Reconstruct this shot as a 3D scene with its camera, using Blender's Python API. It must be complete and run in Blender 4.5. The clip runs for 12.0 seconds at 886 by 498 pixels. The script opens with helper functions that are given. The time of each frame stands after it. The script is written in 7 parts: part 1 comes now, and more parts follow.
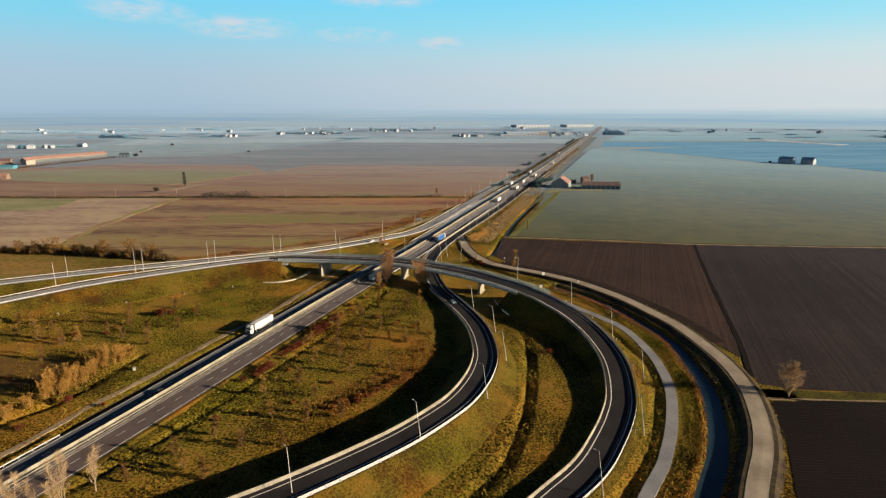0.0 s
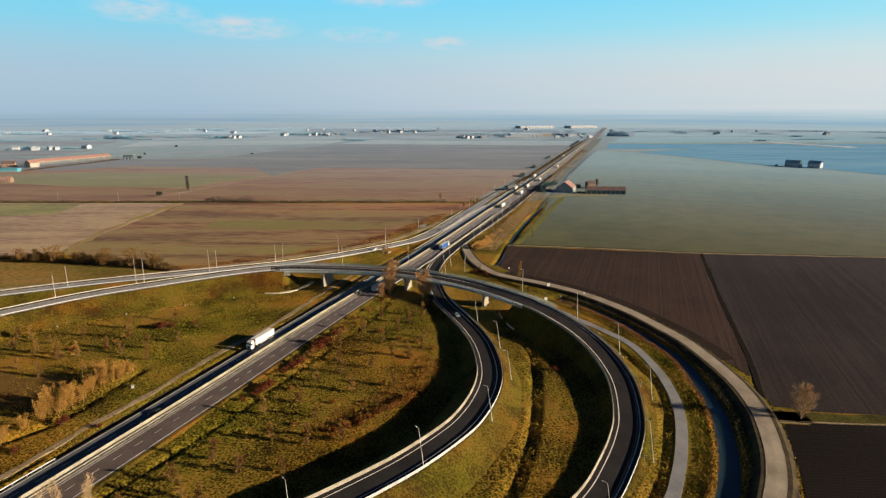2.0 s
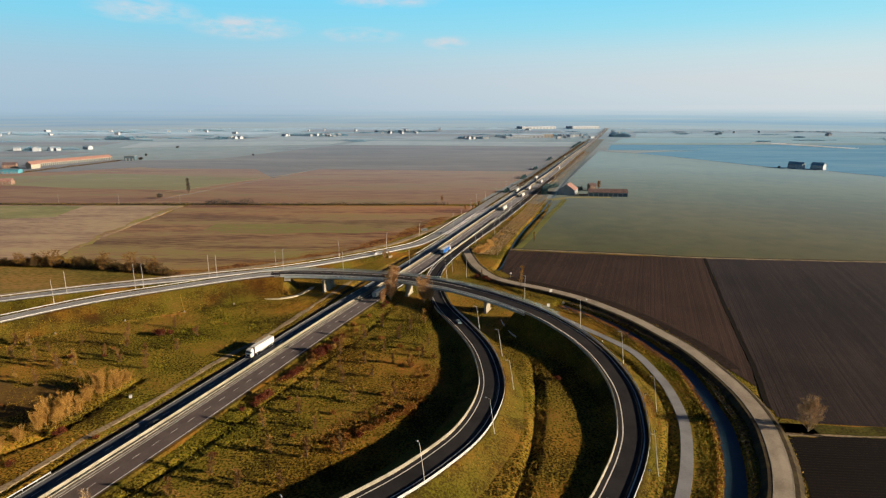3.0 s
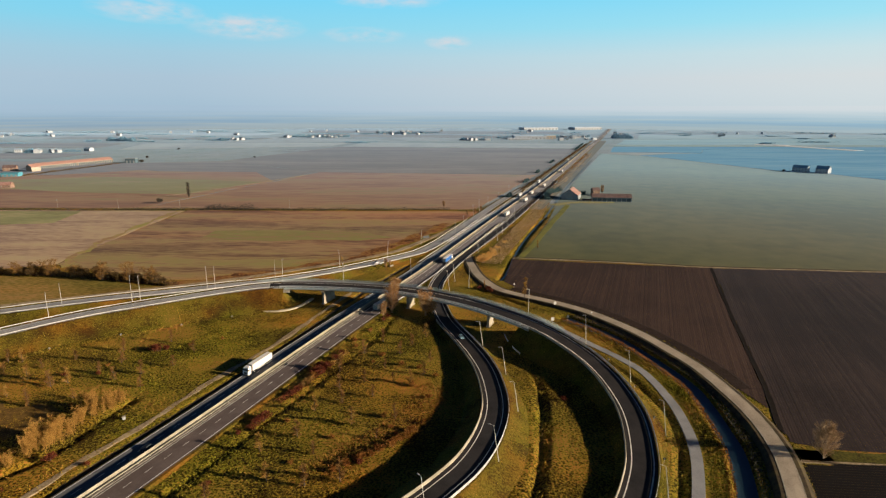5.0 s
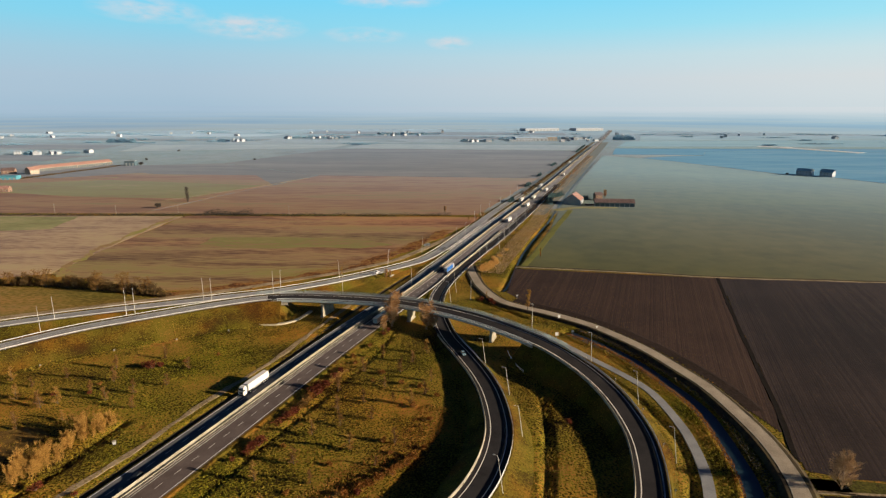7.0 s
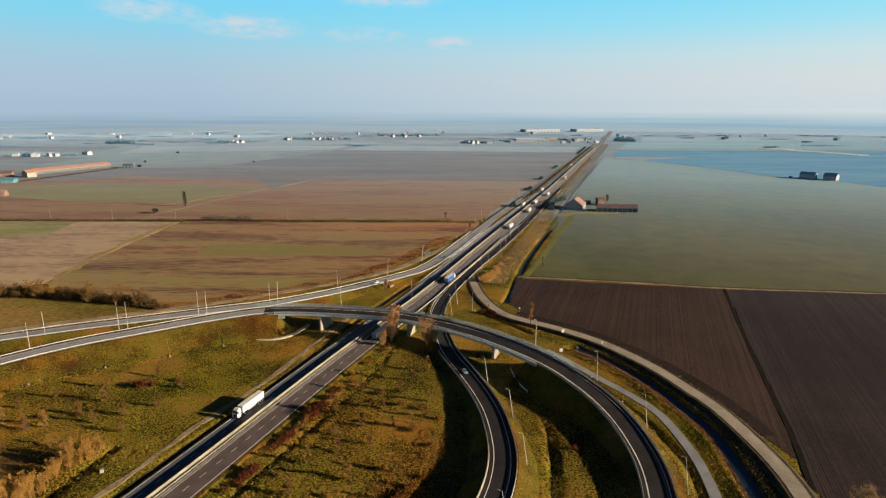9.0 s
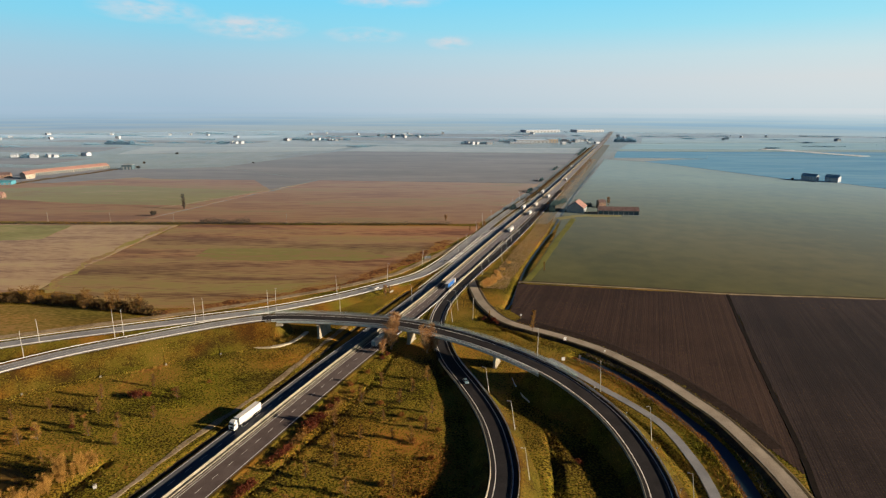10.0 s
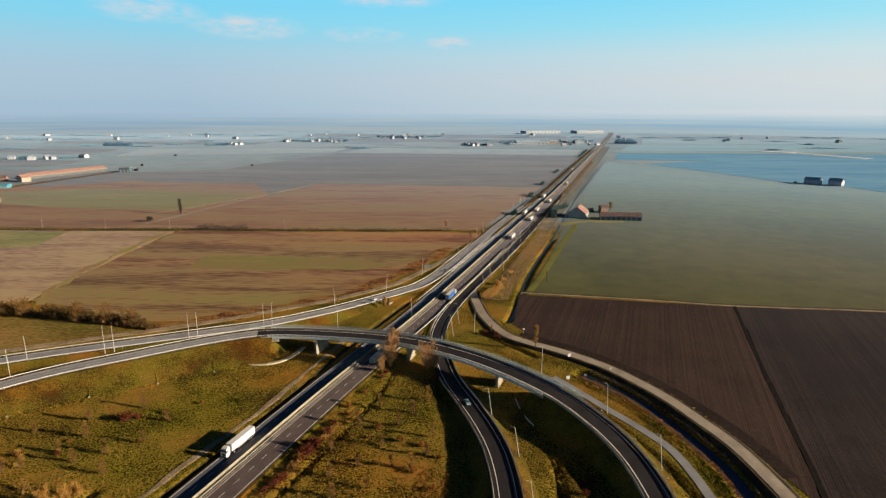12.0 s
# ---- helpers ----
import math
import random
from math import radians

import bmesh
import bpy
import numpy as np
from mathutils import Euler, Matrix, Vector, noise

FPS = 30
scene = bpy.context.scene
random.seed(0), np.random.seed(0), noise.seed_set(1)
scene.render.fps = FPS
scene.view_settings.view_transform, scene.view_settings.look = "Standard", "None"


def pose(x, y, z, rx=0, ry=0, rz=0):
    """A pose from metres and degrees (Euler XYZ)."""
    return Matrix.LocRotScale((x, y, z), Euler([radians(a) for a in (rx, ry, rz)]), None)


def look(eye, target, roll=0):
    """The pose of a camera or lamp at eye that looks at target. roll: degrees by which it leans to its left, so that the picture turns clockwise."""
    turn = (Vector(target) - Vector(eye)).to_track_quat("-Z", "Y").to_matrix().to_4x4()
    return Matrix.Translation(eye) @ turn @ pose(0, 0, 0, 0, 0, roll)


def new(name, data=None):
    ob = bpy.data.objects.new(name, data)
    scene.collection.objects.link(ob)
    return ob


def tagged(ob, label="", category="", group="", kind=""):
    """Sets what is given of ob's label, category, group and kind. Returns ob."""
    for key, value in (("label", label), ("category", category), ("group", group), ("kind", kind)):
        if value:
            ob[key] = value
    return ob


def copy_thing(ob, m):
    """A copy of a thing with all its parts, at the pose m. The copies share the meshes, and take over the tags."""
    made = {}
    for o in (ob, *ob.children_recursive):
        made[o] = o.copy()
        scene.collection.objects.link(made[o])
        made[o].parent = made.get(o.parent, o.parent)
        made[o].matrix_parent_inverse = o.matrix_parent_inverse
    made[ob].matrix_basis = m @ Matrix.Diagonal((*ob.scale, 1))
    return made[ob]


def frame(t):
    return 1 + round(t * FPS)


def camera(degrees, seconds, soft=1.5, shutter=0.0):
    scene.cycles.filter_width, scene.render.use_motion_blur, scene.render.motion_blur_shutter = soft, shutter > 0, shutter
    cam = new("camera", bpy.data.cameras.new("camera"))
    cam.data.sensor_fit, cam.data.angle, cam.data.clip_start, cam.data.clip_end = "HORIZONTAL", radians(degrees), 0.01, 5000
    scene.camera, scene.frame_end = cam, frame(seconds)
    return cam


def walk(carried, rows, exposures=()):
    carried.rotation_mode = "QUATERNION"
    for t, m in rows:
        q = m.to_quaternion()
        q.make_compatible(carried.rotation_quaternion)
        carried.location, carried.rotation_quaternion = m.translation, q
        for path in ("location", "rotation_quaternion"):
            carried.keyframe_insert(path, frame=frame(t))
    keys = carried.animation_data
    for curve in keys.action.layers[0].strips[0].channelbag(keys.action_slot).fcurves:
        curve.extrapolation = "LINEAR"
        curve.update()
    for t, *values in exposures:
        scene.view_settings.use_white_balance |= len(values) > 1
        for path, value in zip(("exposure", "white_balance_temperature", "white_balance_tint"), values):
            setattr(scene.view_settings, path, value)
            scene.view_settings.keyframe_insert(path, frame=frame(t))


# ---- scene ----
cam = camera(76.2, 12.0, soft=1.25)
# seconds, x, y, z, degrees up from straight down, lean, turn
PATH = [
    (0.0, 0.000, 0.000, 96.000, 76.108, 0.000, 0.000),
    (0.5, -0.000, 1.273, 97.242, 76.108, 0.008, 0.109),
    (1.0, -0.013, 2.635, 98.475, 76.108, 0.016, 0.208),
    (1.5, -0.039, 4.082, 99.698, 76.108, 0.024, 0.297),
    (2.0, -0.076, 5.612, 100.913, 76.108, 0.032, 0.377),
    (2.5, -0.125, 7.222, 102.120, 76.108, 0.040, 0.448),
    (3.0, -0.185, 8.910, 103.321, 76.108, 0.048, 0.511),
    (4.0, -0.340, 12.540, 105.700, 76.108, 0.063, 0.612),
    (5.0, -0.523, 16.370, 108.064, 76.108, 0.079, 0.690),
    (5.5, -0.630, 18.399, 109.239, 76.108, 0.087, 0.719),
    (6.0, -0.746, 20.487, 110.411, 76.108, 0.095, 0.742),
    (6.5, -0.869, 22.632, 111.580, 76.108, 0.103, 0.760),
    (7.0, -0.999, 24.831, 112.748, 76.108, 0.111, 0.773),
    (8.0, -1.280, 29.400, 115.080, 76.108, 0.127, 0.786),
    (9.0, -1.583, 34.107, 117.415, 76.108, 0.143, 0.790),
    (9.5, -1.743, 36.532, 118.584, 76.108, 0.151, 0.787),
    (10.0, -1.907, 38.993, 119.755, 76.108, 0.159, 0.782),
    (10.5, -2.075, 41.487, 120.930, 76.108, 0.167, 0.776),
    (11.0, -2.246, 44.012, 122.107, 76.108, 0.175, 0.768),
    (11.5, -2.420, 46.565, 123.289, 76.108, 0.182, 0.761),
    (12.0, -2.597, 49.143, 124.476, 76.108, 0.190, 0.753),
]
STOPS = 0.74
walk(cam, [(t, pose(x, y, z, rx, 0, rz) @ pose(0, 0, 0, 0, 0, lean)) for t, x, y, z, rx, lean, rz in PATH],
     exposures=[(0.0, STOPS), (12.0, STOPS)])

# ---- world, sun ----
SUN_DIR = Vector((14.0, -3.0, 3.8)).normalized()   # towards the sun
SUN_UP = math.asin(SUN_DIR.z)
SUN_TURN = math.atan2(SUN_DIR.x, SUN_DIR.y)


def link(tree, a, b):
    tree.links.new(a, b)


def math_node(tree, op, a, b=None, clamp=False):
    n = tree.nodes.new("ShaderNodeMath")
    n.operation, n.use_clamp = op, clamp
    for i, v in enumerate((a, b)):
        if v is None:
            continue
        if isinstance(v, (int, float)):
            n.inputs[i].default_value = v
        else:
            link(tree, v, n.inputs[i])
    return n.outputs[0]


def mix_color(tree, fac, a, b, blend="MIX"):
    n = tree.nodes.new("ShaderNodeMix")
    n.data_type, n.blend_type = "RGBA", blend
    for i, v in ((0, fac), (6, a), (7, b)):
        if isinstance(v, (int, float)):
            n.inputs[i].default_value = v
        elif isinstance(v, tuple):
            n.inputs[i].default_value = (*v[:3], 1.0)
        else:
            link(tree, v, n.inputs[i])
    return n.outputs[2]


def color_ramp(tree, fac, stops):
    n = tree.nodes.new("ShaderNodeValToRGB")
    e = n.color_ramp.elements
    while len(e) < len(stops):
        e.new(0.5)
    for el, (p, c) in zip(e, stops):
        el.position, el.color = p, (*c[:3], 1.0)
    if fac is not None:
        link(tree, fac, n.inputs[0])
    return n.outputs[0]


world = bpy.data.worlds.new("sky")
scene.world = world
world.use_nodes = True
wt = world.node_tree
wt.nodes.clear()
w_out = wt.nodes.new("ShaderNodeOutputWorld")
w_sky = wt.nodes.new("ShaderNodeTexSky")
w_sky.sky_type = "NISHITA"
w_sky.sun_disc = False
w_sky.sun_elevation, w_sky.sun_rotation = SUN_UP, SUN_TURN
w_sky.air_density, w_sky.dust_density, w_sky.ozone_density = 0.1, 0.04, 4.5
w_bg = wt.nodes.new("ShaderNodeBackground")
w_bg.inputs[1].default_value = 0.075
link(wt, w_sky.outputs[0], w_bg.inputs[0])
w_co = wt.nodes.new("ShaderNodeTexCoord")
w_sep = wt.nodes.new("ShaderNodeSeparateXYZ")
link(wt, w_co.outputs["Generated"], w_sep.inputs[0])
# the hazy band over the plain: pale at the horizon, clear blue-green above
w_up = math_node(wt, "MULTIPLY", w_sep.outputs[2], 2.5, clamp=True)
SKY_LEFT = [(0.0, (0.372, 0.52, 0.645)), (0.06, (0.405, 0.545, 0.665)), (0.12, (0.415, 0.56, 0.68)), (0.21, (0.372, 0.60, 0.735)), (0.32, (0.251, 0.655, 0.845)),
            (0.47, (0.164, 0.66, 0.94)), (1.0, (0.04, 0.22, 0.46))]
SKY_RIGHT = [(0.0, (0.637, 0.715, 0.74)), (0.06, (0.675, 0.735, 0.75)), (0.12, (0.700, 0.74, 0.745)), (0.21, (0.618, 0.77, 0.80)), (0.32, (0.372, 0.765, 0.895)),
             (0.47, (0.212, 0.70, 0.95)), (1.0, (0.04, 0.22, 0.46))]
w_left = color_ramp(wt, w_up, SKY_LEFT)
w_right = color_ramp(wt, w_up, SKY_RIGHT)
w_side = math_node(wt, "ADD", math_node(wt, "MULTIPLY", w_sep.outputs[0], 0.9), 0.38, clamp=True)
w_band = mix_color(wt, w_side, w_left, w_right)
# small pale clouds, low over the plain
w_noise = wt.nodes.new("ShaderNodeTexNoise")
w_noise.inputs["Scale"].default_value = 34.0
w_noise.inputs["Detail"].default_value = 5.0
w_stretch = wt.nodes.new("ShaderNodeVectorMath")
w_stretch.operation = "MULTIPLY"
w_stretch.inputs[1].default_value = (1.0, 1.0, 3.0)
link(wt, w_co.outputs["Generated"], w_stretch.inputs[0])
link(wt, w_stretch.outputs[0], w_noise.inputs["Vector"])
w_cloud = 0.0
for cx, cz, rx, rz, amount in ((-0.445, 0.141, 0.075, 0.020, 0.9), (-0.318, 0.125, 0.090, 0.022, 1.0), (-0.004, 0.108, 0.042, 0.013, 1.0),
                               (-0.143, 0.118, 0.075, 0.014, 0.7), (-0.10, 0.171, 0.10, 0.014, 0.9)):
    ex = math_node(wt, "POWER", math_node(wt, "ABSOLUTE", math_node(wt, "MULTIPLY", math_node(wt, "SUBTRACT", w_sep.outputs[0], cx), 1 / rx)), 2.0)
    ez = math_node(wt, "POWER", math_node(wt, "ABSOLUTE", math_node(wt, "MULTIPLY", math_node(wt, "SUBTRACT", w_sep.outputs[2], cz), 1 / rz)), 2.0)
    blob = math_node(wt, "MULTIPLY", math_node(wt, "SUBTRACT", 1.0, math_node(wt, "ADD", ex, ez), clamp=True), amount)
    w_cloud = math_node(wt, "ADD", w_cloud, blob, clamp=True)
w_front = math_node(wt, "GREATER_THAN", w_sep.outputs[1], 0.0)
w_puff = math_node(wt, "MULTIPLY", math_node(wt, "SUBTRACT", w_noise.outputs[0], 0.33, clamp=True), 2.6, clamp=True)
w_cloud = math_node(wt, "MULTIPLY", math_node(wt, "MULTIPLY", w_cloud, w_puff), w_front)
w_band = mix_color(wt, math_node(wt, "MULTIPLY", w_cloud, 0.75), w_band, (0.78, 0.70, 0.71))
# the sky goes on dimming away from the sun
w_away = math_node(wt, "ADD", math_node(wt, "MULTIPLY", math_node(wt, "ADD", w_sep.outputs[0], 0.62), 1.6), 1.0, clamp=True)
w_band = mix_color(wt, w_away, (0.0, 0.0, 0.0), w_band)
w_bg2 = wt.nodes.new("ShaderNodeBackground")
w_bg2.inputs[1].default_value = 2.0 ** -STOPS
link(wt, w_band, w_bg2.inputs[0])
w_mix = wt.nodes.new("ShaderNodeMixShader")
# the clear sky takes over higher up
link(wt, math_node(wt, "MULTIPLY", math_node(wt, "SUBTRACT", w_sep.outputs[2], 0.178), 25.0, clamp=True), w_mix.inputs[0])
link(wt, w_bg2.outputs[0], w_mix.inputs[1])
link(wt, w_bg.outputs[0], w_mix.inputs[2])
link(wt, w_mix.outputs[0], w_out.inputs[0])

sun_data = bpy.data.lights.new("sun", "SUN")
sun_data.energy, sun_data.angle, sun_data.color = 5.0, radians(0.5), (1.0, 0.80, 0.57)
sun = new("sun", sun_data)
sun.matrix_world = look(tuple(SUN_DIR * 300), (0, 0, 0))


# ---- materials ----
def material(name, colors, scale=1.0, detail=6.0, rough=0.9, fine=None, fine_amount=0.35, bump=0.0, bump_scale=None, metal=0.0, coat=0.0, coat_rough=0.25,
             spread=0.5, stretch=(1, 1, 1), turn=0.0, specular=0.3, per_object=0.0, per_island=0.0, rough_var=0.0, sheen_side=0.0, sheen=0.0, sheen_tint=(0.42, 0.67, 1.0), zones=None, sheen_rise=None):
    """A surface whose colours wander through the list by two noises, one coarse and one fine (scale: blotches per metre)."""
    m = bpy.data.materials.new(name)
    m.use_nodes = True
    t = m.node_tree
    b = t.nodes["Principled BSDF"]
    co = t.nodes.new("ShaderNodeTexCoord")
    mp = t.nodes.new("ShaderNodeMapping")
    mp.inputs["Scale"].default_value = stretch
    mp.inputs["Rotation"].default_value = (0, 0, radians(turn))
    link(t, co.outputs["Object"], mp.inputs[0])
    n1 = t.nodes.new("ShaderNodeTexNoise")
    n1.inputs["Scale"].default_value, n1.inputs["Detail"].default_value = scale, detail
    n1.inputs["Roughness"].default_value = 0.62
    link(t, mp.outputs[0], n1.inputs["Vector"])
    f = math_node(t, "MULTIPLY", math_node(t, "SUBTRACT", n1.outputs[0], 0.5), 2.2 * spread / 0.5)
    f = math_node(t, "ADD", f, 0.5)
    if fine:
        n2 = t.nodes.new("ShaderNodeTexNoise")
        n2.inputs["Scale"].default_value, n2.inputs["Detail"].default_value = fine, 4.0
        link(t, mp.outputs[0], n2.inputs["Vector"])
        f = math_node(t, "ADD", f, math_node(t, "MULTIPLY", math_node(t, "SUBTRACT", n2.outputs[0], 0.5), 3.0 * fine_amount))
    if per_object:
        oi = t.nodes.new("ShaderNodeObjectInfo")
        f = math_node(t, "ADD", f, math_node(t, "MULTIPLY", math_node(t, "SUBTRACT", oi.outputs["Random"], 0.5), 2 * per_object))
    if per_island:
        ge = t.nodes.new("ShaderNodeNewGeometry")
        f = math_node(t, "ADD", f, math_node(t, "MULTIPLY", math_node(t, "SUBTRACT", ge.outputs["Random Per Island"], 0.5), 2 * per_island))
    n = len(colors)
    f = math_node(t, "MAXIMUM", math_node(t, "MINIMUM", f, 1.0), 0.0)
    c = color_ramp(t, f, [((i + 0.5) / n if n > 1 else 0.5, col) for i, col in enumerate(colors)]) if n > 1 else None
    if zones:
        # wide patches where the growth leans to one hue or the other
        zn = t.nodes.new("ShaderNodeTexNoise")
        zn.inputs["Scale"].default_value, zn.inputs["Detail"].default_value = zones[0], 3.0
        link(t, mp.outputs[0], zn.inputs["Vector"])
        c = mix_color(t, 1.0, c, color_ramp(t, zn.outputs[0], [(0.36, zones[1]), (0.5, (0.9, 0.9, 0.9)), (0.64, zones[2])]), "MULTIPLY")
    if c is None:
        b.inputs["Base Color"].default_value = (*colors[0], 1)
    else:
        link(t, c, b.inputs["Base Color"])
    b.inputs["Roughness"].default_value = rough
    if rough_var:
        link(t, math_node(t, "ADD", math_node(t, "MULTIPLY", f, rough_var), rough - rough_var / 2, clamp=True), b.inputs["Roughness"])
    b.inputs["Metallic"].default_value = metal
    b.inputs["Specular IOR Level"].default_value = specular
    b.inputs["Coat Weight"].default_value = coat
    b.inputs["Coat Roughness"].default_value = coat_rough
    b.inputs["Sheen Weight"].default_value = sheen
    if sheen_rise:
        # sheen grows with distance to stand in for haze: (from, to, extra)
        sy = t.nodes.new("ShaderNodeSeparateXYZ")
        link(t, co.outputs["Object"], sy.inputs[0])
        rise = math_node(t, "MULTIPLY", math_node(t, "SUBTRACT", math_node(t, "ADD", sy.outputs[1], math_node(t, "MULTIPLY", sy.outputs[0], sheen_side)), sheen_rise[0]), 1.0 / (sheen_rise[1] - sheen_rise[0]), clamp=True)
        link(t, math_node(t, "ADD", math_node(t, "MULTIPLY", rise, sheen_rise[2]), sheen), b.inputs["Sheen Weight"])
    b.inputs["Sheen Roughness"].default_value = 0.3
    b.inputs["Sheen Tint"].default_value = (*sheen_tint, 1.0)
    if bump:
        nb = t.nodes.new("ShaderNodeTexNoise")
        nb.inputs["Scale"].default_value, nb.inputs["Detail"].default_value = bump_scale or (fine or scale), 5.0
        link(t, mp.outputs[0], nb.inputs["Vector"])
        bp = t.nodes.new("ShaderNodeBump")
        bp.inputs["Strength"].default_value, bp.inputs["Distance"].default_value = 1.0, bump
        link(t, nb.outputs[0], bp.inputs["Height"])
        link(t, bp.outputs[0], b.inputs["Normal"])
    return m


ASPHALT = material("asphalt", [(0.088, 0.064, 0.057), (0.112, 0.083, 0.075), (0.138, 0.105, 0.094)], 0.12, fine=3.0, rough=0.85, bump=0.01, bump_scale=20, sheen=0.2, sheen_tint=(0.62, 0.72, 0.88))
# pale base paints in the grazing glint on approach and ramp
ASPHALT_GLINT = material("glint_pale_asphalt", [(0.235, 0.235, 0.24), (0.30, 0.30, 0.305), (0.36, 0.358, 0.36)], 0.12, fine=3.0, rough=0.8, bump=0.01, bump_scale=20, coat=0.3, coat_rough=0.4)
ASPHALT_DARK = material("asphalt_dark", [(0.018, 0.0165, 0.018), (0.026, 0.024, 0.026), (0.036, 0.0335, 0.035)], 0.1, fine=3.0, rough=0.85, bump=0.01, bump_scale=20, specular=0.2)
PAINT = material("road_paint", [(0.62, 0.60, 0.56), (0.78, 0.76, 0.72), (0.84, 0.82, 0.78)], 0.8, fine=6.0, rough=0.7)
STEEL = material("galvanised_steel", [(0.50, 0.51, 0.52), (0.63, 0.64, 0.65), (0.71, 0.71, 0.71)], 0.6, fine=5.0, rough=0.55, metal=0.25)
RAIL_PALE = material("pale_galvanised_rail", [(0.54, 0.53, 0.50), (0.64, 0.63, 0.60), (0.72, 0.71, 0.67)], 0.6, fine=5.0, rough=0.5, metal=0.1)
STEEL_DARK = material("weathered_steel", [(0.22, 0.25, 0.27), (0.31, 0.34, 0.36)], 0.6, fine=5.0, rough=0.6, metal=0.2)
PARAPET = material("weathered_parapet_steel", [(0.40, 0.45, 0.48), (0.50, 0.55, 0.57)], 0.6, fine=5.0, rough=0.55, metal=0.15)
PANEL_DARK = material("dark_sign_back", [(0.07, 0.08, 0.085), (0.11, 0.12, 0.125)], 0.6, rough=0.6)
CONCRETE = material("concrete", [(0.20, 0.185, 0.155), (0.27, 0.25, 0.21), (0.33, 0.31, 0.265)], 0.35, fine=3.0, rough=0.9, bump=0.01, bump_scale=8)
CONCRETE_PALE = material("pale_concrete", [(0.25, 0.225, 0.175), (0.34, 0.31, 0.245), (0.42, 0.385, 0.31)], 0.25, fine=2.0, rough=0.9, bump=0.01, bump_scale=8)
KERB_CREAM = material("cream_kerb_concrete", [(0.42, 0.37, 0.27), (0.52, 0.46, 0.34), (0.60, 0.54, 0.41)], 0.35, fine=3.0, rough=0.9)
KERB_DARK = material("dark_kerb_concrete", [(0.08, 0.072, 0.066), (0.115, 0.105, 0.095), (0.15, 0.135, 0.12)], 0.35, fine=3.0, rough=0.9)
BARRIER = material("barrier_concrete", [(0.24, 0.22, 0.17), (0.32, 0.295, 0.235), (0.39, 0.36, 0.29)], 0.25, fine=2.0, rough=0.9)
FASCIA = material("painted_edge_beam", [(0.33, 0.40, 0.42), (0.43, 0.50, 0.51), (0.52, 0.57, 0.56)], 0.3, fine=2.5, rough=0.7)
GRASS = material("rough_grass", [(0.045, 0.026, 0.005), (0.115, 0.08, 0.009), (0.19, 0.152, 0.014), (0.31, 0.232, 0.028), (0.36, 0.18, 0.038)], 0.03, 8.0,
                 fine=0.9, fine_amount=0.95, rough=0.95, bump=0.4, bump_scale=1.2, specular=0.1, zones=(0.014, (1.22, 0.92, 0.85), (0.86, 0.97, 0.72)))
BANK = material("bank_grass", [(0.05, 0.03, 0.0065), (0.097, 0.067, 0.0095), (0.135, 0.103, 0.013), (0.185, 0.118, 0.022)], 0.06, 8.0, fine=1.6, fine_amount=0.6, rough=0.95,
                bump=0.12, bump_scale=2.5, specular=0.1, zones=(0.045, (1.22, 0.84, 0.8), (0.8, 0.98, 0.68)))
TUFT = material("grass_tuft", [(0.045, 0.029, 0.007), (0.12, 0.094, 0.013), (0.245, 0.206, 0.023), (0.42, 0.31, 0.046), (0.40, 0.185, 0.046)], 0.03, fine=0.4, rough=0.95, per_island=0.35, specular=0.1, zones=(0.014, (1.12, 0.94, 0.85), (0.84, 1.0, 0.7)))
REED = material("dry_reed", [(0.14, 0.055, 0.014), (0.28, 0.12, 0.026), (0.40, 0.20, 0.05)], 0.1, fine=0.7, rough=0.95, per_island=0.45, specular=0.1)
SOIL = material("ploughed_soil", [(0.026, 0.0175, 0.015), (0.038, 0.0255, 0.022), (0.052, 0.035, 0.030)], 0.012, fine=0.5, fine_amount=0.4, rough=0.9, bump=0.08, bump_scale=2, per_island=0.3, coat=0.12, coat_rough=0.4, sheen=0.012, specular=0.1)
SOIL_RED = material("reddish_soil", [(0.039, 0.0235, 0.0178), (0.055, 0.033, 0.025), (0.072, 0.043, 0.032)], 0.012, fine=0.5, fine_amount=0.4, rough=0.9, bump=0.08, bump_scale=2, per_island=0.3, coat=0.1, coat_rough=0.5, specular=0.1)
SOIL_DARK = material("dark_soil", [(0.0085, 0.0058, 0.0047), (0.012, 0.0082, 0.0067), (0.016, 0.0108, 0.0088)], 0.02, fine=0.4, fine_amount=0.3, rough=0.9, bump=0.08, bump_scale=2, coat=0.03, coat_rough=0.5, specular=0.1)
HEADLAND = material("trodden_headland", [(0.024, 0.0155, 0.0125), (0.033, 0.0215, 0.0175), (0.043, 0.028, 0.0225)], 0.05, fine=0.6, fine_amount=0.6, rough=0.9, bump=0.08, bump_scale=2, specular=0.1)
DITCH_SHADE = material("ditch_shade_earth", [(0.008, 0.0055, 0.0045), (0.012, 0.0085, 0.0068), (0.018, 0.0125, 0.0095)], 0.3, fine=1.5, rough=0.9, specular=0.1)
STUBBLE = material("stubble_field", [(0.165, 0.080, 0.036), (0.25, 0.132, 0.056), (0.315, 0.178, 0.076), (0.385, 0.24, 0.10), (0.34, 0.24, 0.08)], 0.022, 8.0, fine=0.35, fine_amount=0.8, spread=0.75, rough=0.9, sheen=0.05, stretch=(0.16, 1.5, 1), turn=3, specular=0.1,
                   zones=(0.006, (1.16, 0.9, 0.84), (0.8, 0.98, 0.74)))
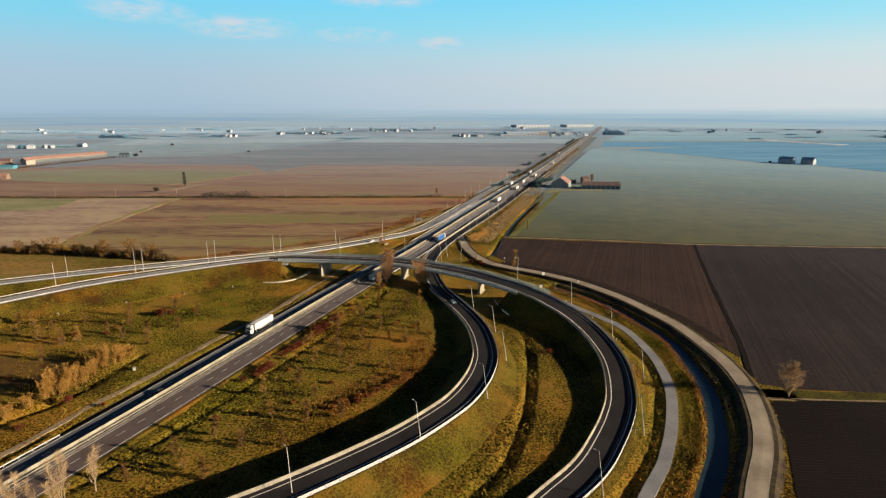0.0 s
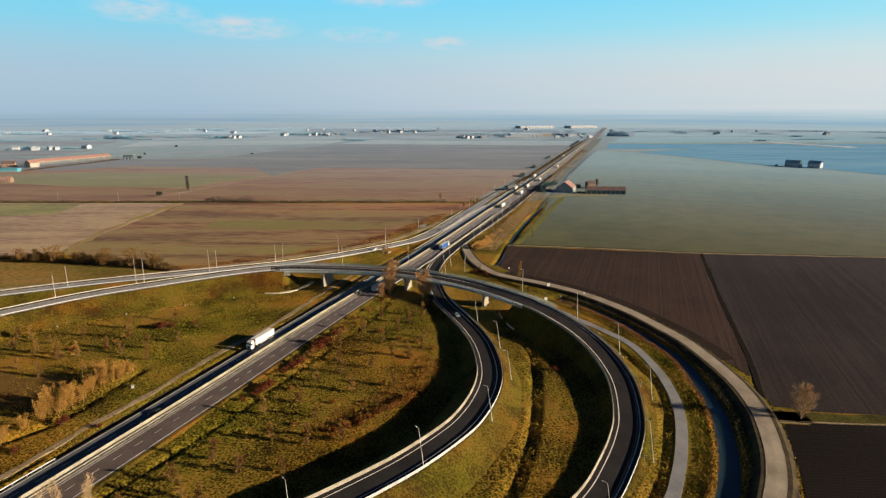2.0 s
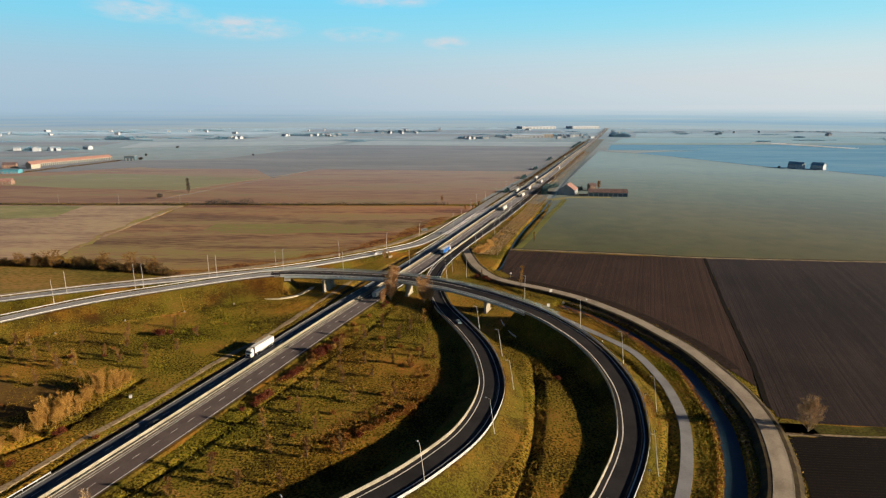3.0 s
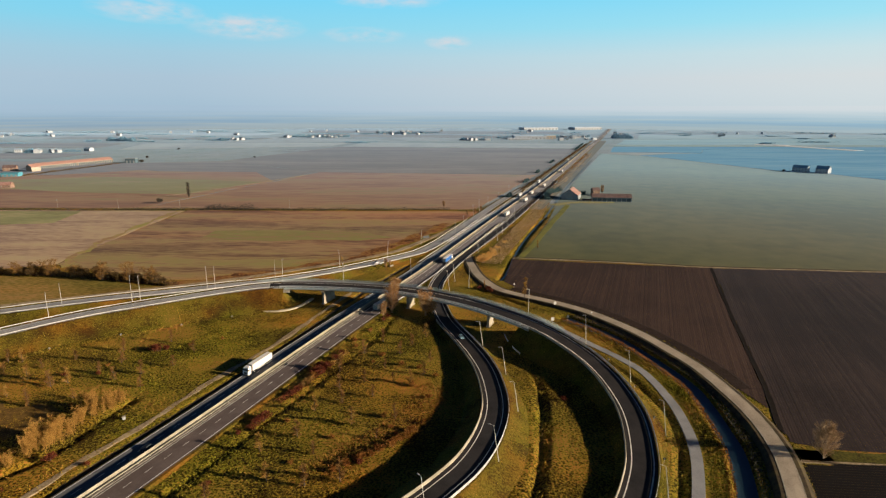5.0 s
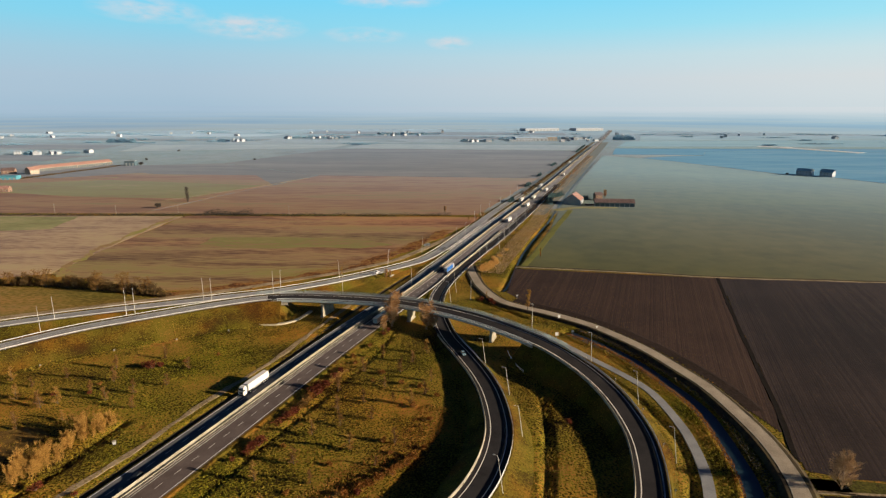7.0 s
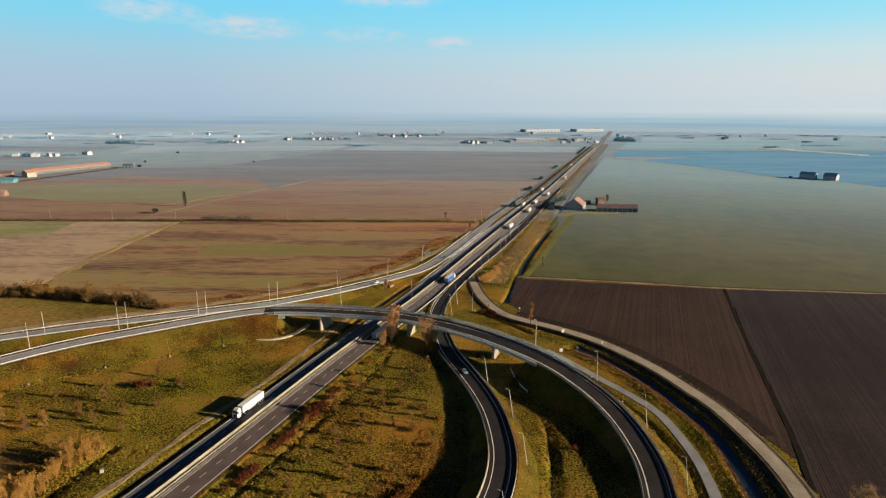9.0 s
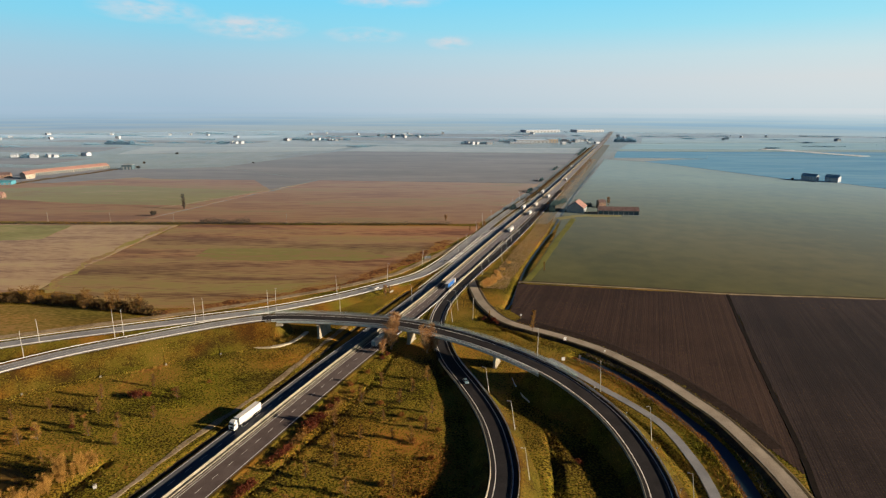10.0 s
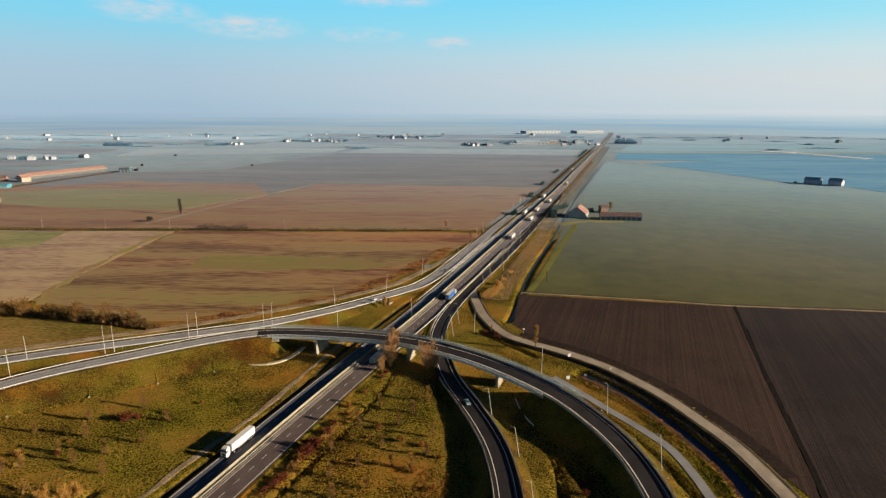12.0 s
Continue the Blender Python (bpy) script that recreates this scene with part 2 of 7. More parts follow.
STUBBLE_PALE = material("pale_stubble", [(0.28, 0.165, 0.082), (0.37, 0.23, 0.115), (0.45, 0.295, 0.145), (0.46, 0.33, 0.15)], 0.03, 8.0, fine=0.3, fine_amount=0.6, spread=0.6, rough=0.9, sheen=0.09, stretch=(0.3, 1.2, 1), turn=-32, specular=0.1)
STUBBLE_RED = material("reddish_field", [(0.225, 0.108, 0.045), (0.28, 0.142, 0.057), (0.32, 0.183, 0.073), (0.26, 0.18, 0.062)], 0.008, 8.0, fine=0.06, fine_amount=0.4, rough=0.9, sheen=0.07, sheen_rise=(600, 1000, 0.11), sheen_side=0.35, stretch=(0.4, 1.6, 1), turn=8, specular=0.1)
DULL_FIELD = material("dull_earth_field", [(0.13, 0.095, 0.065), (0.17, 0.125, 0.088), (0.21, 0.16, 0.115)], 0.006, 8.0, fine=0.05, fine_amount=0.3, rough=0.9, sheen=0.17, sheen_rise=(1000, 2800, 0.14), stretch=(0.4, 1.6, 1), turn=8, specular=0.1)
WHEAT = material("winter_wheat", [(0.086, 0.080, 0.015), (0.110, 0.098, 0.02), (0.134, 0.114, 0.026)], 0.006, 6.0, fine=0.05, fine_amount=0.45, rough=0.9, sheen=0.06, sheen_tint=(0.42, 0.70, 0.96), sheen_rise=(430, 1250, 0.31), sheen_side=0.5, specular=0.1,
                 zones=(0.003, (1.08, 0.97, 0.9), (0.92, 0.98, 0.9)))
# the next two fields carry distance haze in their blue base and sheen
HAZED_FIELD = material("damp_dark_field", [(0.03, 0.072, 0.11), (0.045, 0.094, 0.135), (0.07, 0.118, 0.15), (0.10, 0.145, 0.16)], 0.005, 6.0, fine=0.03, fine_amount=0.6, spread=0.7, rough=0.9, sheen=0.36, sheen_tint=(0.24, 0.59, 0.98), stretch=(0.3, 1.7, 1), turn=12, specular=0.1)
HAZED_PALE = material("pale_damp_field", [(0.09, 0.135, 0.15), (0.12, 0.165, 0.175), (0.16, 0.195, 0.185)], 0.005, 6.0, fine=0.03, fine_amount=0.6, spread=0.8, rough=0.9, sheen=0.4, sheen_tint=(0.42, 0.7, 0.94), stretch=(0.3, 1.7, 1), turn=12, specular=0.1)
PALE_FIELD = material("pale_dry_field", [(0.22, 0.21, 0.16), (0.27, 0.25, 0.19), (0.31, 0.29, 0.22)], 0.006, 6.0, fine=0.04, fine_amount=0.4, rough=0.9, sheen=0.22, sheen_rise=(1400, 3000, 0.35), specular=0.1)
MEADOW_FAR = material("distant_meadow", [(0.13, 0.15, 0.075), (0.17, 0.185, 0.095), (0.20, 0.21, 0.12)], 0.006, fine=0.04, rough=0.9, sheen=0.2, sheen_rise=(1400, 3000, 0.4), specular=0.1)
DRY_MEADOW = material("dry_meadow", [(0.14, 0.11, 0.024), (0.22, 0.165, 0.036), (0.27, 0.205, 0.05), (0.36, 0.235, 0.085)], 0.03, 8.0, fine=0.6, fine_amount=0.9, rough=0.95, stretch=(0.5, 1.4, 1), turn=-25, specular=0.1, zones=(0.02, (1.1, 0.93, 0.9), (0.87, 0.95, 0.78)))
REGROWTH = material("thin_green_regrowth", [(0.29, 0.175, 0.068), (0.255, 0.19, 0.05), (0.215, 0.205, 0.042), (0.28, 0.22, 0.06)], 0.03, 8.0, fine=0.35, fine_amount=0.8, spread=0.7, rough=0.9, sheen=0.05, stretch=(0.2, 1.5, 1), turn=3, specular=0.1)
RED_EDGE = material("reddish_dry_edge", [(0.10, 0.042, 0.016), (0.20, 0.085, 0.028), (0.30, 0.14, 0.045), (0.30, 0.19, 0.06)], 0.07, 8.0, fine=0.5, fine_amount=0.8, spread=0.8, rough=0.95, specular=0.1)
GREEN_PLOT = material("bright_green_plot", [(0.22, 0.19, 0.045), (0.25, 0.235, 0.052), (0.30, 0.265, 0.075), (0.36, 0.29, 0.10)], 0.02, 8.0, fine=0.2, fine_amount=0.6, spread=0.7, rough=0.9, sheen=0.07, stretch=(0.4, 1.5, 1), specular=0.1)
LUSH = material("lush_grass", [(0.125, 0.128, 0.02), (0.165, 0.162, 0.024), (0.205, 0.19, 0.032)], 0.03, fine=0.4, rough=0.9, sheen=0.03, specular=0.1)
BUSH_ORANGE = material("orange_bush_twigs", [(0.46, 0.26, 0.07), (0.62, 0.37, 0.11), (0.74, 0.48, 0.18)], 0.5, rough=0.95, per_island=0.5, specular=0.1)
OLIVE_FIELD = material("olive_winter_field", [(0.24, 0.175, 0.055), (0.245, 0.205, 0.055), (0.25, 0.225, 0.06), (0.31, 0.23, 0.085)], 0.012, 8.0, fine=0.08, rough=0.9, sheen=0.06, sheen_rise=(650, 950, 0.07), stretch=(0.5, 1.6, 1), specular=0.1)
VERGE = material("dry_verge", [(0.10, 0.08, 0.026), (0.14, 0.112, 0.038), (0.19, 0.14, 0.055)], 0.03, 8.0, fine=0.2, rough=0.95, sheen=0.13, specular=0.1)
GRAVEL = material("gravel_road", [(0.28, 0.235, 0.18), (0.375, 0.315, 0.245), (0.45, 0.38, 0.295)], 0.08, fine=2.5, rough=0.95, bump=0.03, bump_scale=6)
PATHWAY = material("asphalt_path", [(0.215, 0.22, 0.235), (0.265, 0.27, 0.285), (0.31, 0.315, 0.325)], 0.1, fine=3.0, rough=0.9)
DIRT = material("dirt_track", [(0.20, 0.145, 0.075), (0.31, 0.235, 0.14), (0.40, 0.31, 0.20)], 0.12, fine=1.0, fine_amount=0.7, rough=0.95)
MUD = material("ditch_bank", [(0.03, 0.022, 0.014), (0.06, 0.042, 0.02), (0.09, 0.07, 0.025)], 0.2, fine=1.5, rough=0.95)
# blue base colour paints in the sky mirrored by the brook
WATER = material("still_water", [(0.02, 0.05, 0.075), (0.03, 0.068, 0.095)], 0.2, rough=0.3, specular=0.6)
DITCH_WATER = material("weedy_ditch_water", [(0.035, 0.045, 0.05), (0.055, 0.068, 0.07)], 0.4, fine=2.0, rough=0.35, specular=0.3)
BARK = material("bark", [(0.10, 0.075, 0.055), (0.17, 0.13, 0.095)], 1.5, fine=8, rough=0.95)
TWIG = material("bare_twigs", [(0.26, 0.14, 0.06), (0.42, 0.245, 0.11), (0.54, 0.34, 0.165)], 0.5, rough=0.95, per_island=0.5, specular=0.1)
TWIG_GOLD = material("golden_twigs", [(0.21, 0.115, 0.026), (0.33, 0.19, 0.044), (0.44, 0.265, 0.07)], 0.5, rough=0.95, per_island=0.5, specular=0.1)
TWIG_WILLOW = material("willow_twigs", [(0.26, 0.14, 0.032), (0.40, 0.225, 0.055), (0.53, 0.31, 0.085)], 0.5, rough=0.95, per_island=0.5, specular=0.1)
TWIG_PALE = material("pale_dry_twigs", [(0.34, 0.22, 0.12), (0.48, 0.34, 0.19), (0.60, 0.45, 0.27)], 0.5, rough=0.95, per_island=0.5, specular=0.1)
TWIG_DARK = material("dark_russet_twigs", [(0.14, 0.07, 0.022), (0.22, 0.12, 0.035), (0.30, 0.17, 0.05)], 0.5, rough=0.95, per_island=0.5, specular=0.1)
BARK_PALE = material("pale_bark", [(0.34, 0.26, 0.17), (0.48, 0.39, 0.27)], 1.5, fine=8, rough=0.95)
LEAF_RED = material("russet_leaves", [(0.07, 0.016, 0.010), (0.13, 0.032, 0.016), (0.19, 0.06, 0.024)], 0.5, rough=0.9, per_island=0.5, specular=0.1)
LEAF_OLIVE = material("olive_leaves", [(0.06, 0.035, 0.014), (0.11, 0.065, 0.022), (0.16, 0.10, 0.035)], 0.5, rough=0.9, per_island=0.5)
LEAF_HEDGE = material("dark_hedge_leaves", [(0.035, 0.032, 0.028), (0.06, 0.052, 0.042), (0.09, 0.075, 0.055)], 0.5, rough=0.9, per_island=0.5, sheen=0.1)
LEAF_TEAL = material("blue_green_leaves", [(0.04, 0.085, 0.10), (0.06, 0.12, 0.135), (0.09, 0.15, 0.155)], 0.5, rough=0.9, per_island=0.5, sheen=0.1)
# leaf colour lifted to blue, painting in the haze of distance
LEAF_HAZED = material("hazed_blue_leaves", [(0.16, 0.31, 0.45), (0.20, 0.37, 0.51)], 0.2, rough=0.9, per_island=0.25, sheen=0.8)
GREENHOUSE = material("white_greenhouse_film", [(0.80, 0.82, 0.84), (0.87, 0.89, 0.91)], 0.1, rough=0.5)
SLATE_WALL = material("slate_blue_cladding", [(0.07, 0.12, 0.16), (0.10, 0.16, 0.20)], 0.2, fine=1.0, rough=0.6)
TURQUOISE = material("turquoise_sheet_roof", [(0.08, 0.30, 0.40), (0.11, 0.36, 0.46)], 0.2, fine=1.0, rough=0.5)
ASPHALT_BLUE = material("blue_grey_asphalt", [(0.084, 0.088, 0.097), (0.108, 0.113, 0.123), (0.132, 0.138, 0.15)], 0.12, fine=3.0, rough=0.85, bump=0.01, bump_scale=20, sheen=0.25, sheen_tint=(0.55, 0.72, 0.95))
BAULK = material("dry_grass_baulk", [(0.30, 0.175, 0.07), (0.34, 0.22, 0.08), (0.36, 0.27, 0.07), (0.30, 0.26, 0.05)], 0.06, 6.0, fine=0.4, fine_amount=0.8, spread=0.8, rough=0.9, sheen=0.04, specular=0.1)
MARGIN = material("damp_field_margin", [(0.045, 0.036, 0.008), (0.075, 0.07, 0.011), (0.11, 0.10, 0.016)], 0.15, 6.0, fine=1.2, fine_amount=0.6, rough=0.95, specular=0.1)
BROWN_PLOT = material("bare_brown_plot", [(0.11, 0.062, 0.018), (0.15, 0.088, 0.024), (0.19, 0.118, 0.03)], 0.05, 6.0, fine=0.8, fine_amount=0.5, rough=0.95, bump=0.1, bump_scale=1.5, specular=0.1)
ROOF_RED = material("clay_tiles", [(0.27, 0.15, 0.125), (0.35, 0.20, 0.165), (0.42, 0.265, 0.22)], 0.3, fine=3.0, rough=0.9, sheen=0.25)
ROOF_BROWN = material("old_clay_tiles", [(0.10, 0.068, 0.068), (0.145, 0.10, 0.098), (0.19, 0.135, 0.13)], 0.3, fine=3.0, rough=0.9)
# two far roof colours, blued to paint in haze and shade
ROOF_FAR = material("hazed_distant_tiles", [(0.20, 0.29, 0.39), (0.27, 0.35, 0.44), (0.34, 0.37, 0.42)], 0.3, fine=2.0, rough=0.9, sheen=0.4)
ROOF_HAZED = material("hazed_blue_tiles", [(0.24, 0.40, 0.53), (0.30, 0.46, 0.58)], 0.3, fine=2.0, rough=0.8, sheen=0.4)
WALL_CREAM = material("cream_plaster", [(0.36, 0.31, 0.25), (0.44, 0.38, 0.31), (0.50, 0.44, 0.37)], 0.3, fine=2.0, rough=0.9)
WALL_WHITE = material("white_plaster", [(0.46, 0.46, 0.45), (0.56, 0.56, 0.54)], 0.2, fine=2.0, rough=0.85)
# wall colour shifted to blue, with distance haze painted in
WALL_FAR = material("hazed_white_render", [(0.38, 0.43, 0.50), (0.46, 0.51, 0.58), (0.54, 0.58, 0.63)], 0.2, fine=2.0, rough=0.85, sheen=0.4)
WALL_BRICK = material("weathered_brick_wall", [(0.20, 0.13, 0.10), (0.27, 0.18, 0.14), (0.33, 0.24, 0.19)], 0.3, fine=3.0, rough=0.95)
WALL_GREY = material("grey_cladding", [(0.25, 0.28, 0.31), (0.33, 0.36, 0.38)], 0.2, fine=1.0, rough=0.6)
OPENING = material("dark_opening", [(0.02, 0.02, 0.022), (0.035, 0.035, 0.04)], 0.5, rough=0.4)
WINDOW_GLASS = material("window_glass", [(0.03, 0.04, 0.05), (0.05, 0.06, 0.07)], 0.5, rough=0.08, specular=0.7)
TRUCK_WHITE = material("white_truck_paint", [(0.74, 0.72, 0.68), (0.82, 0.80, 0.76)], 0.3, fine=2.0, rough=0.4, coat=0.3, coat_rough=0.1)
TRUCK_BLUE = material("blue_tarpaulin", [(0.02, 0.10, 0.36), (0.03, 0.14, 0.46)], 0.3, fine=2.0, rough=0.5)
TRIM_BLACK = material("black_plastic", [(0.02, 0.02, 0.021), (0.035, 0.035, 0.036)], 1.0, rough=0.6)
TYRE = material("rubber", [(0.018, 0.018, 0.018), (0.03, 0.03, 0.03)], 2.0, rough=0.9)
CAR_BLUE = material("pale_blue_car_paint", [(0.20, 0.34, 0.42), (0.24, 0.38, 0.46)], 0.5, rough=0.3, metal=0.3, coat=0.6, coat_rough=0.08)
CAR_BLACK = material("black_car_paint", [(0.015, 0.018, 0.02), (0.02, 0.025, 0.03)], 0.5, rough=0.3, coat=0.6, coat_rough=0.08)
CAR_WHITE = material("white_car_paint", [(0.72, 0.72, 0.70), (0.78, 0.78, 0.76)], 0.5, rough=0.3, coat=0.6, coat_rough=0.08)
CAR_GREY = material("grey_car_paint", [(0.22, 0.23, 0.24), (0.28, 0.29, 0.30)], 0.5, rough=0.3, metal=0.4, coat=0.6, coat_rough=0.08)
LAMP_GREY = material("lamp_pole_steel", [(0.55, 0.54, 0.50), (0.66, 0.65, 0.60)], 0.4, fine=3.0, rough=0.5, metal=0.2)
SIGN_WHITE = material("white_sign_face", [(0.75, 0.75, 0.74), (0.8, 0.8, 0.79)], 0.8, rough=0.5)
SIGN_BACK = material("bare_sign_back", [(0.35, 0.36, 0.37), (0.45, 0.46, 0.47)], 0.8, rough=0.5, metal=0.5)
FENCE_GREEN = material("green_fence_wire", [(0.26, 0.37, 0.36), (0.34, 0.45, 0.43)], 0.5, rough=0.6)
GRAPHIC_GREEN = material("green_lettering_panel", [(0.25, 0.45, 0.06), (0.30, 0.52, 0.08)], 0.5, rough=0.4)
GRAPHIC_ORANGE = material("orange_lettering_panel", [(0.62, 0.26, 0.05), (0.68, 0.30, 0.06)], 0.5, rough=0.4)


# ---- building helpers ----
class Shape:
    """Collects vertices and faces for one mesh."""

    def __init__(self):
        self.v, self.f = [], []

    def add(self, verts, faces):
        n = len(self.v)
        self.v.extend(tuple(map(float, p)) for p in verts)
        self.f.extend(tuple(i + n for i in face) for face in faces)
        return self

    def box(self, c, s, turn=0.0, taper=(1.0, 1.0), shift=(0.0, 0.0)):
        """A box centred at c; its top is scaled by taper and moved by shift."""
        ca, sa = math.cos(turn), math.sin(turn)
        pts = []
        for k in (-1, 1):
            tx, ty = taper if k > 0 else (1.0, 1.0)
            ox, oy = shift if k > 0 else (0.0, 0.0)
            for i, j in ((-1, -1), (1, -1), (1, 1), (-1, 1)):
                x, y = i * s[0] / 2 * tx + ox, j * s[1] / 2 * ty + oy
                pts.append((c[0] + x * ca - y * sa, c[1] + x * sa + y * ca, c[2] + k * s[2] / 2))
        return self.add(pts, [(3, 2, 1, 0), (4, 5, 6, 7), (0, 1, 5, 4), (1, 2, 6, 5), (2, 3, 7, 6), (3, 0, 4, 7)])

    def tube(self, a, b, r0, r1=None, n=6, caps=True):
        a, b = Vector(a), Vector(b)
        r1 = r0 if r1 is None else r1
        d = (b - a).normalized()
        u = d.orthogonal().normalized()
        w = d.cross(u)
        ring = [(math.cos(2 * math.pi * i / n), math.sin(2 * math.pi * i / n)) for i in range(n)]
        pts = [a + (u * x + w * y) * r0 for x, y in ring] + [b + (u * x + w * y) * r1 for x, y in ring]
        faces = [(i, (i + 1) % n, n + (i + 1) % n, n + i) for i in range(n)]
        if caps:
            faces += [tuple(range(n - 1, -1, -1)), tuple(range(n, 2 * n))]
        return self.add(pts, faces)

    def prism(self, outline, z0, z1):
        n = len(outline)
        pts = [(x, y, z0) for x, y in outline] + [(x, y, z1) for x, y in outline]
        return self.add(pts, [tuple(range(n - 1, -1, -1)), tuple(range(n, 2 * n))] + [(i, (i + 1) % n, n + (i + 1) % n, n + i) for i in range(n)])

    def rings(self, rows, closed=False, caps=False):
        """Joins equal rows of points into a skin."""
        m = len(rows[0])
        faces = []
        for i in range(len(rows) - 1):
            for j in range(m if closed else m - 1):
                k = (j + 1) % m
                faces.append((i * m + j, (i + 1) * m + j, (i + 1) * m + k, i * m + k))
        if caps and closed:
            faces += [tuple(range(m)), tuple(range(len(rows) * m - 1, (len(rows) - 1) * m - 1, -1))]
        return self.add([p for r in rows for p in r], faces)

    def mesh(self, name, mat, smooth=False):
        me = bpy.data.meshes.new(name)
        me.from_pydata(self.v, [], self.f)
        me.materials.append(mat)
        bm = bmesh.new()
        bm.from_mesh(me)
        if len(self.f) < 60000:
            bmesh.ops.recalc_face_normals(bm, faces=bm.faces)
        bm.to_mesh(me)
        bm.free()
        if smooth:
            me.polygons.foreach_set("use_smooth", [True] * len(me.polygons))
        me.update()
        return me


def sheet(name, verts, faces, mat, smooth=False):
    me = bpy.data.meshes.new(name)
    me.from_pydata(verts, [], faces)
    me.materials.append(mat)
    if smooth:
        me.polygons.foreach_set("use_smooth", [True] * len(me.polygons))
    me.update()
    return me


def part(name, shape, mat, parent, label="", smooth=False):
    ob = new(name, shape.mesh(name, mat, smooth) if isinstance(shape, Shape) else shape)
    ob.parent = parent
    return tagged(ob, label)


def thing(name, label, category, group="", kind="", at=None):
    ob = new(name)
    ob.empty_display_size = 0.5
    if at is not None:
        ob.matrix_world = at
    return tagged(ob, label, category, group, kind)


def setting(name, shape, mat, label, category, smooth=False):
    ob = new(name, shape.mesh(name, mat, smooth) if isinstance(shape, Shape) else shape)
    return tagged(ob, label, category, kind="structure")


class Line:
    """A smooth line through the given places, cut at even steps. right(o): the line moved o metres to its right."""

    def __init__(self, places, step=4.0):
        p = [np.array(q if len(q) == 3 else (*q, 0.0), float) for q in places]
        p = [2 * p[0] - p[1]] + p + [2 * p[-1] - p[-2]]
        dense = []
        for a, b, c, d in zip(p, p[1:], p[2:], p[3:]):
            k = max(4, int(np.linalg.norm(c - b) / 1.0))
            for s in np.arange(k) / k:
                dense.append(0.5 * (2 * b + (c - a) * s + (2 * a - 5 * b + 4 * c - d) * s * s + (3 * b - a - 3 * c + d) * s ** 3))
        dense.append(p[-2])
        dense = np.array(dense)
        run = np.concatenate([[0], np.cumsum(np.linalg.norm(np.diff(dense, axis=0), axis=1))])
        self.length = run[-1]
        self.run, self.dense = run, dense
        self.s = np.linspace(0, self.length, max(2, int(round(self.length / step)) + 1))
        self.p = self.at(self.s)
        self.n = self.normal(self.s)

    def at(self, s):
        return np.stack([np.interp(s, self.run, self.dense[:, i]) for i in range(3)], -1)

    def normal(self, s):
        d = self.at(np.minimum(np.asarray(s) + 1.0, self.length)) - self.at(np.maximum(np.asarray(s) - 1.0, 0))
        n = np.stack([d[..., 1], -d[..., 0], np.zeros_like(d[..., 0])], -1)
        return n / np.linalg.norm(n, axis=-1, keepdims=True)

    def heading(self, s):
        d = self.at(min(s + 1.0, self.length)) - self.at(max(s - 1.0, 0))
        return math.atan2(d[1], d[0])

    def right(self, o, up=0.0):
        return self.p + self.n * o + np.array((0, 0, up))

    def loft(self, profile, closed=False, caps=False, s0=None, s1=None):
        """profile: places across (to the right, up)."""
        pick = [i for i, s in enumerate(self.s) if (s0 is None or s >= s0) and (s1 is None or s <= s1)]
        return Shape().rings([[self.p[i] + self.n[i] * o + np.array((0, 0, u)) for o, u in profile] for i in pick], closed, caps)

    def dashes(self, o, up, length, gap, width, s0=0.0, s1=None):
        sh = Shape()
        s = s0
        while s + length < (self.length if s1 is None else s1):
            a, b = self.at(s), self.at(s + length)
            n = self.normal(s)
            z = np.array((0, 0, up))
            sh.add([a + n * (o - width / 2) + z, a + n * (o + width / 2) + z, b + n * (o + width / 2) + z, b + n * (o - width / 2) + z], [(0, 1, 2, 3)])
            s += length + gap
        return sh


def near_line(px, py, line):
    """Distance from many places to a line, in plan."""
    best = np.full(px.shape, 1e9)
    pts = line.p[:, :2]
    for a, b in zip(pts, pts[1:]):
        d = b - a
        k = np.clip(((px - a[0]) * d[0] + (py - a[1]) * d[1]) / (d @ d), 0, 1)
        best = np.minimum(best, np.hypot(px - a[0] - k * d[0], py - a[1] - k * d[1]))
    return best


def inside(px, py, poly):
    hit = np.zeros(np.shape(px), bool)
    for (x0, y0), (x1, y1) in zip(poly, poly[1:] + poly[:1]):
        if y0 == y1:
            continue
        hit ^= ((y0 > py) != (y1 > py)) & (px < (x1 - x0) * (py - y0) / (y1 - y0) + x0)
    return hit


# ---- the lines of the plan ----
MOTORWAY = Line([(-196, -100, 0.5), (-160, 0, 0.5), (-96.5, 173, 0.5), (-57.5, 285, 0.5), (-18, 390, 0.5), (36, 552, 0.5), (149, 893, 0.5), (281, 1311, 0.5),
                 (452, 1851, 0.5), (700, 2650, 0.5), (1100, 3950, 0.5)], 8.0)
LOOP_IN = Line([(165, 900, 0.5), (113, 735, 0.5), (71, 604, 0.5), (40, 512, 0.5), (20.5, 459, 0.5), (4.5, 413, 0.5), (-5.5, 377, 0.5), (-9.5, 350, 0.5), (-8.4, 330, 0.5), (-2.9, 297, 0.5), (5.8, 269.2, 1.3), (11.8, 248.5, 2.1), (15.4, 229.8, 2.7), (16.6, 208, 3.5), (15.0, 192.3, 4.2), (11, 177.5, 4.8),
                (5.6, 165.3, 5.0), (-1, 155, 5.5), (-10, 143.5, 6.0), (-19, 134, 6.5), (-32, 122, 7.0), (-46, 111, 7.2), (-80, 88, 7.2), (-130, 62, 7.0), (-230, 20, 6.5)], 3.0)
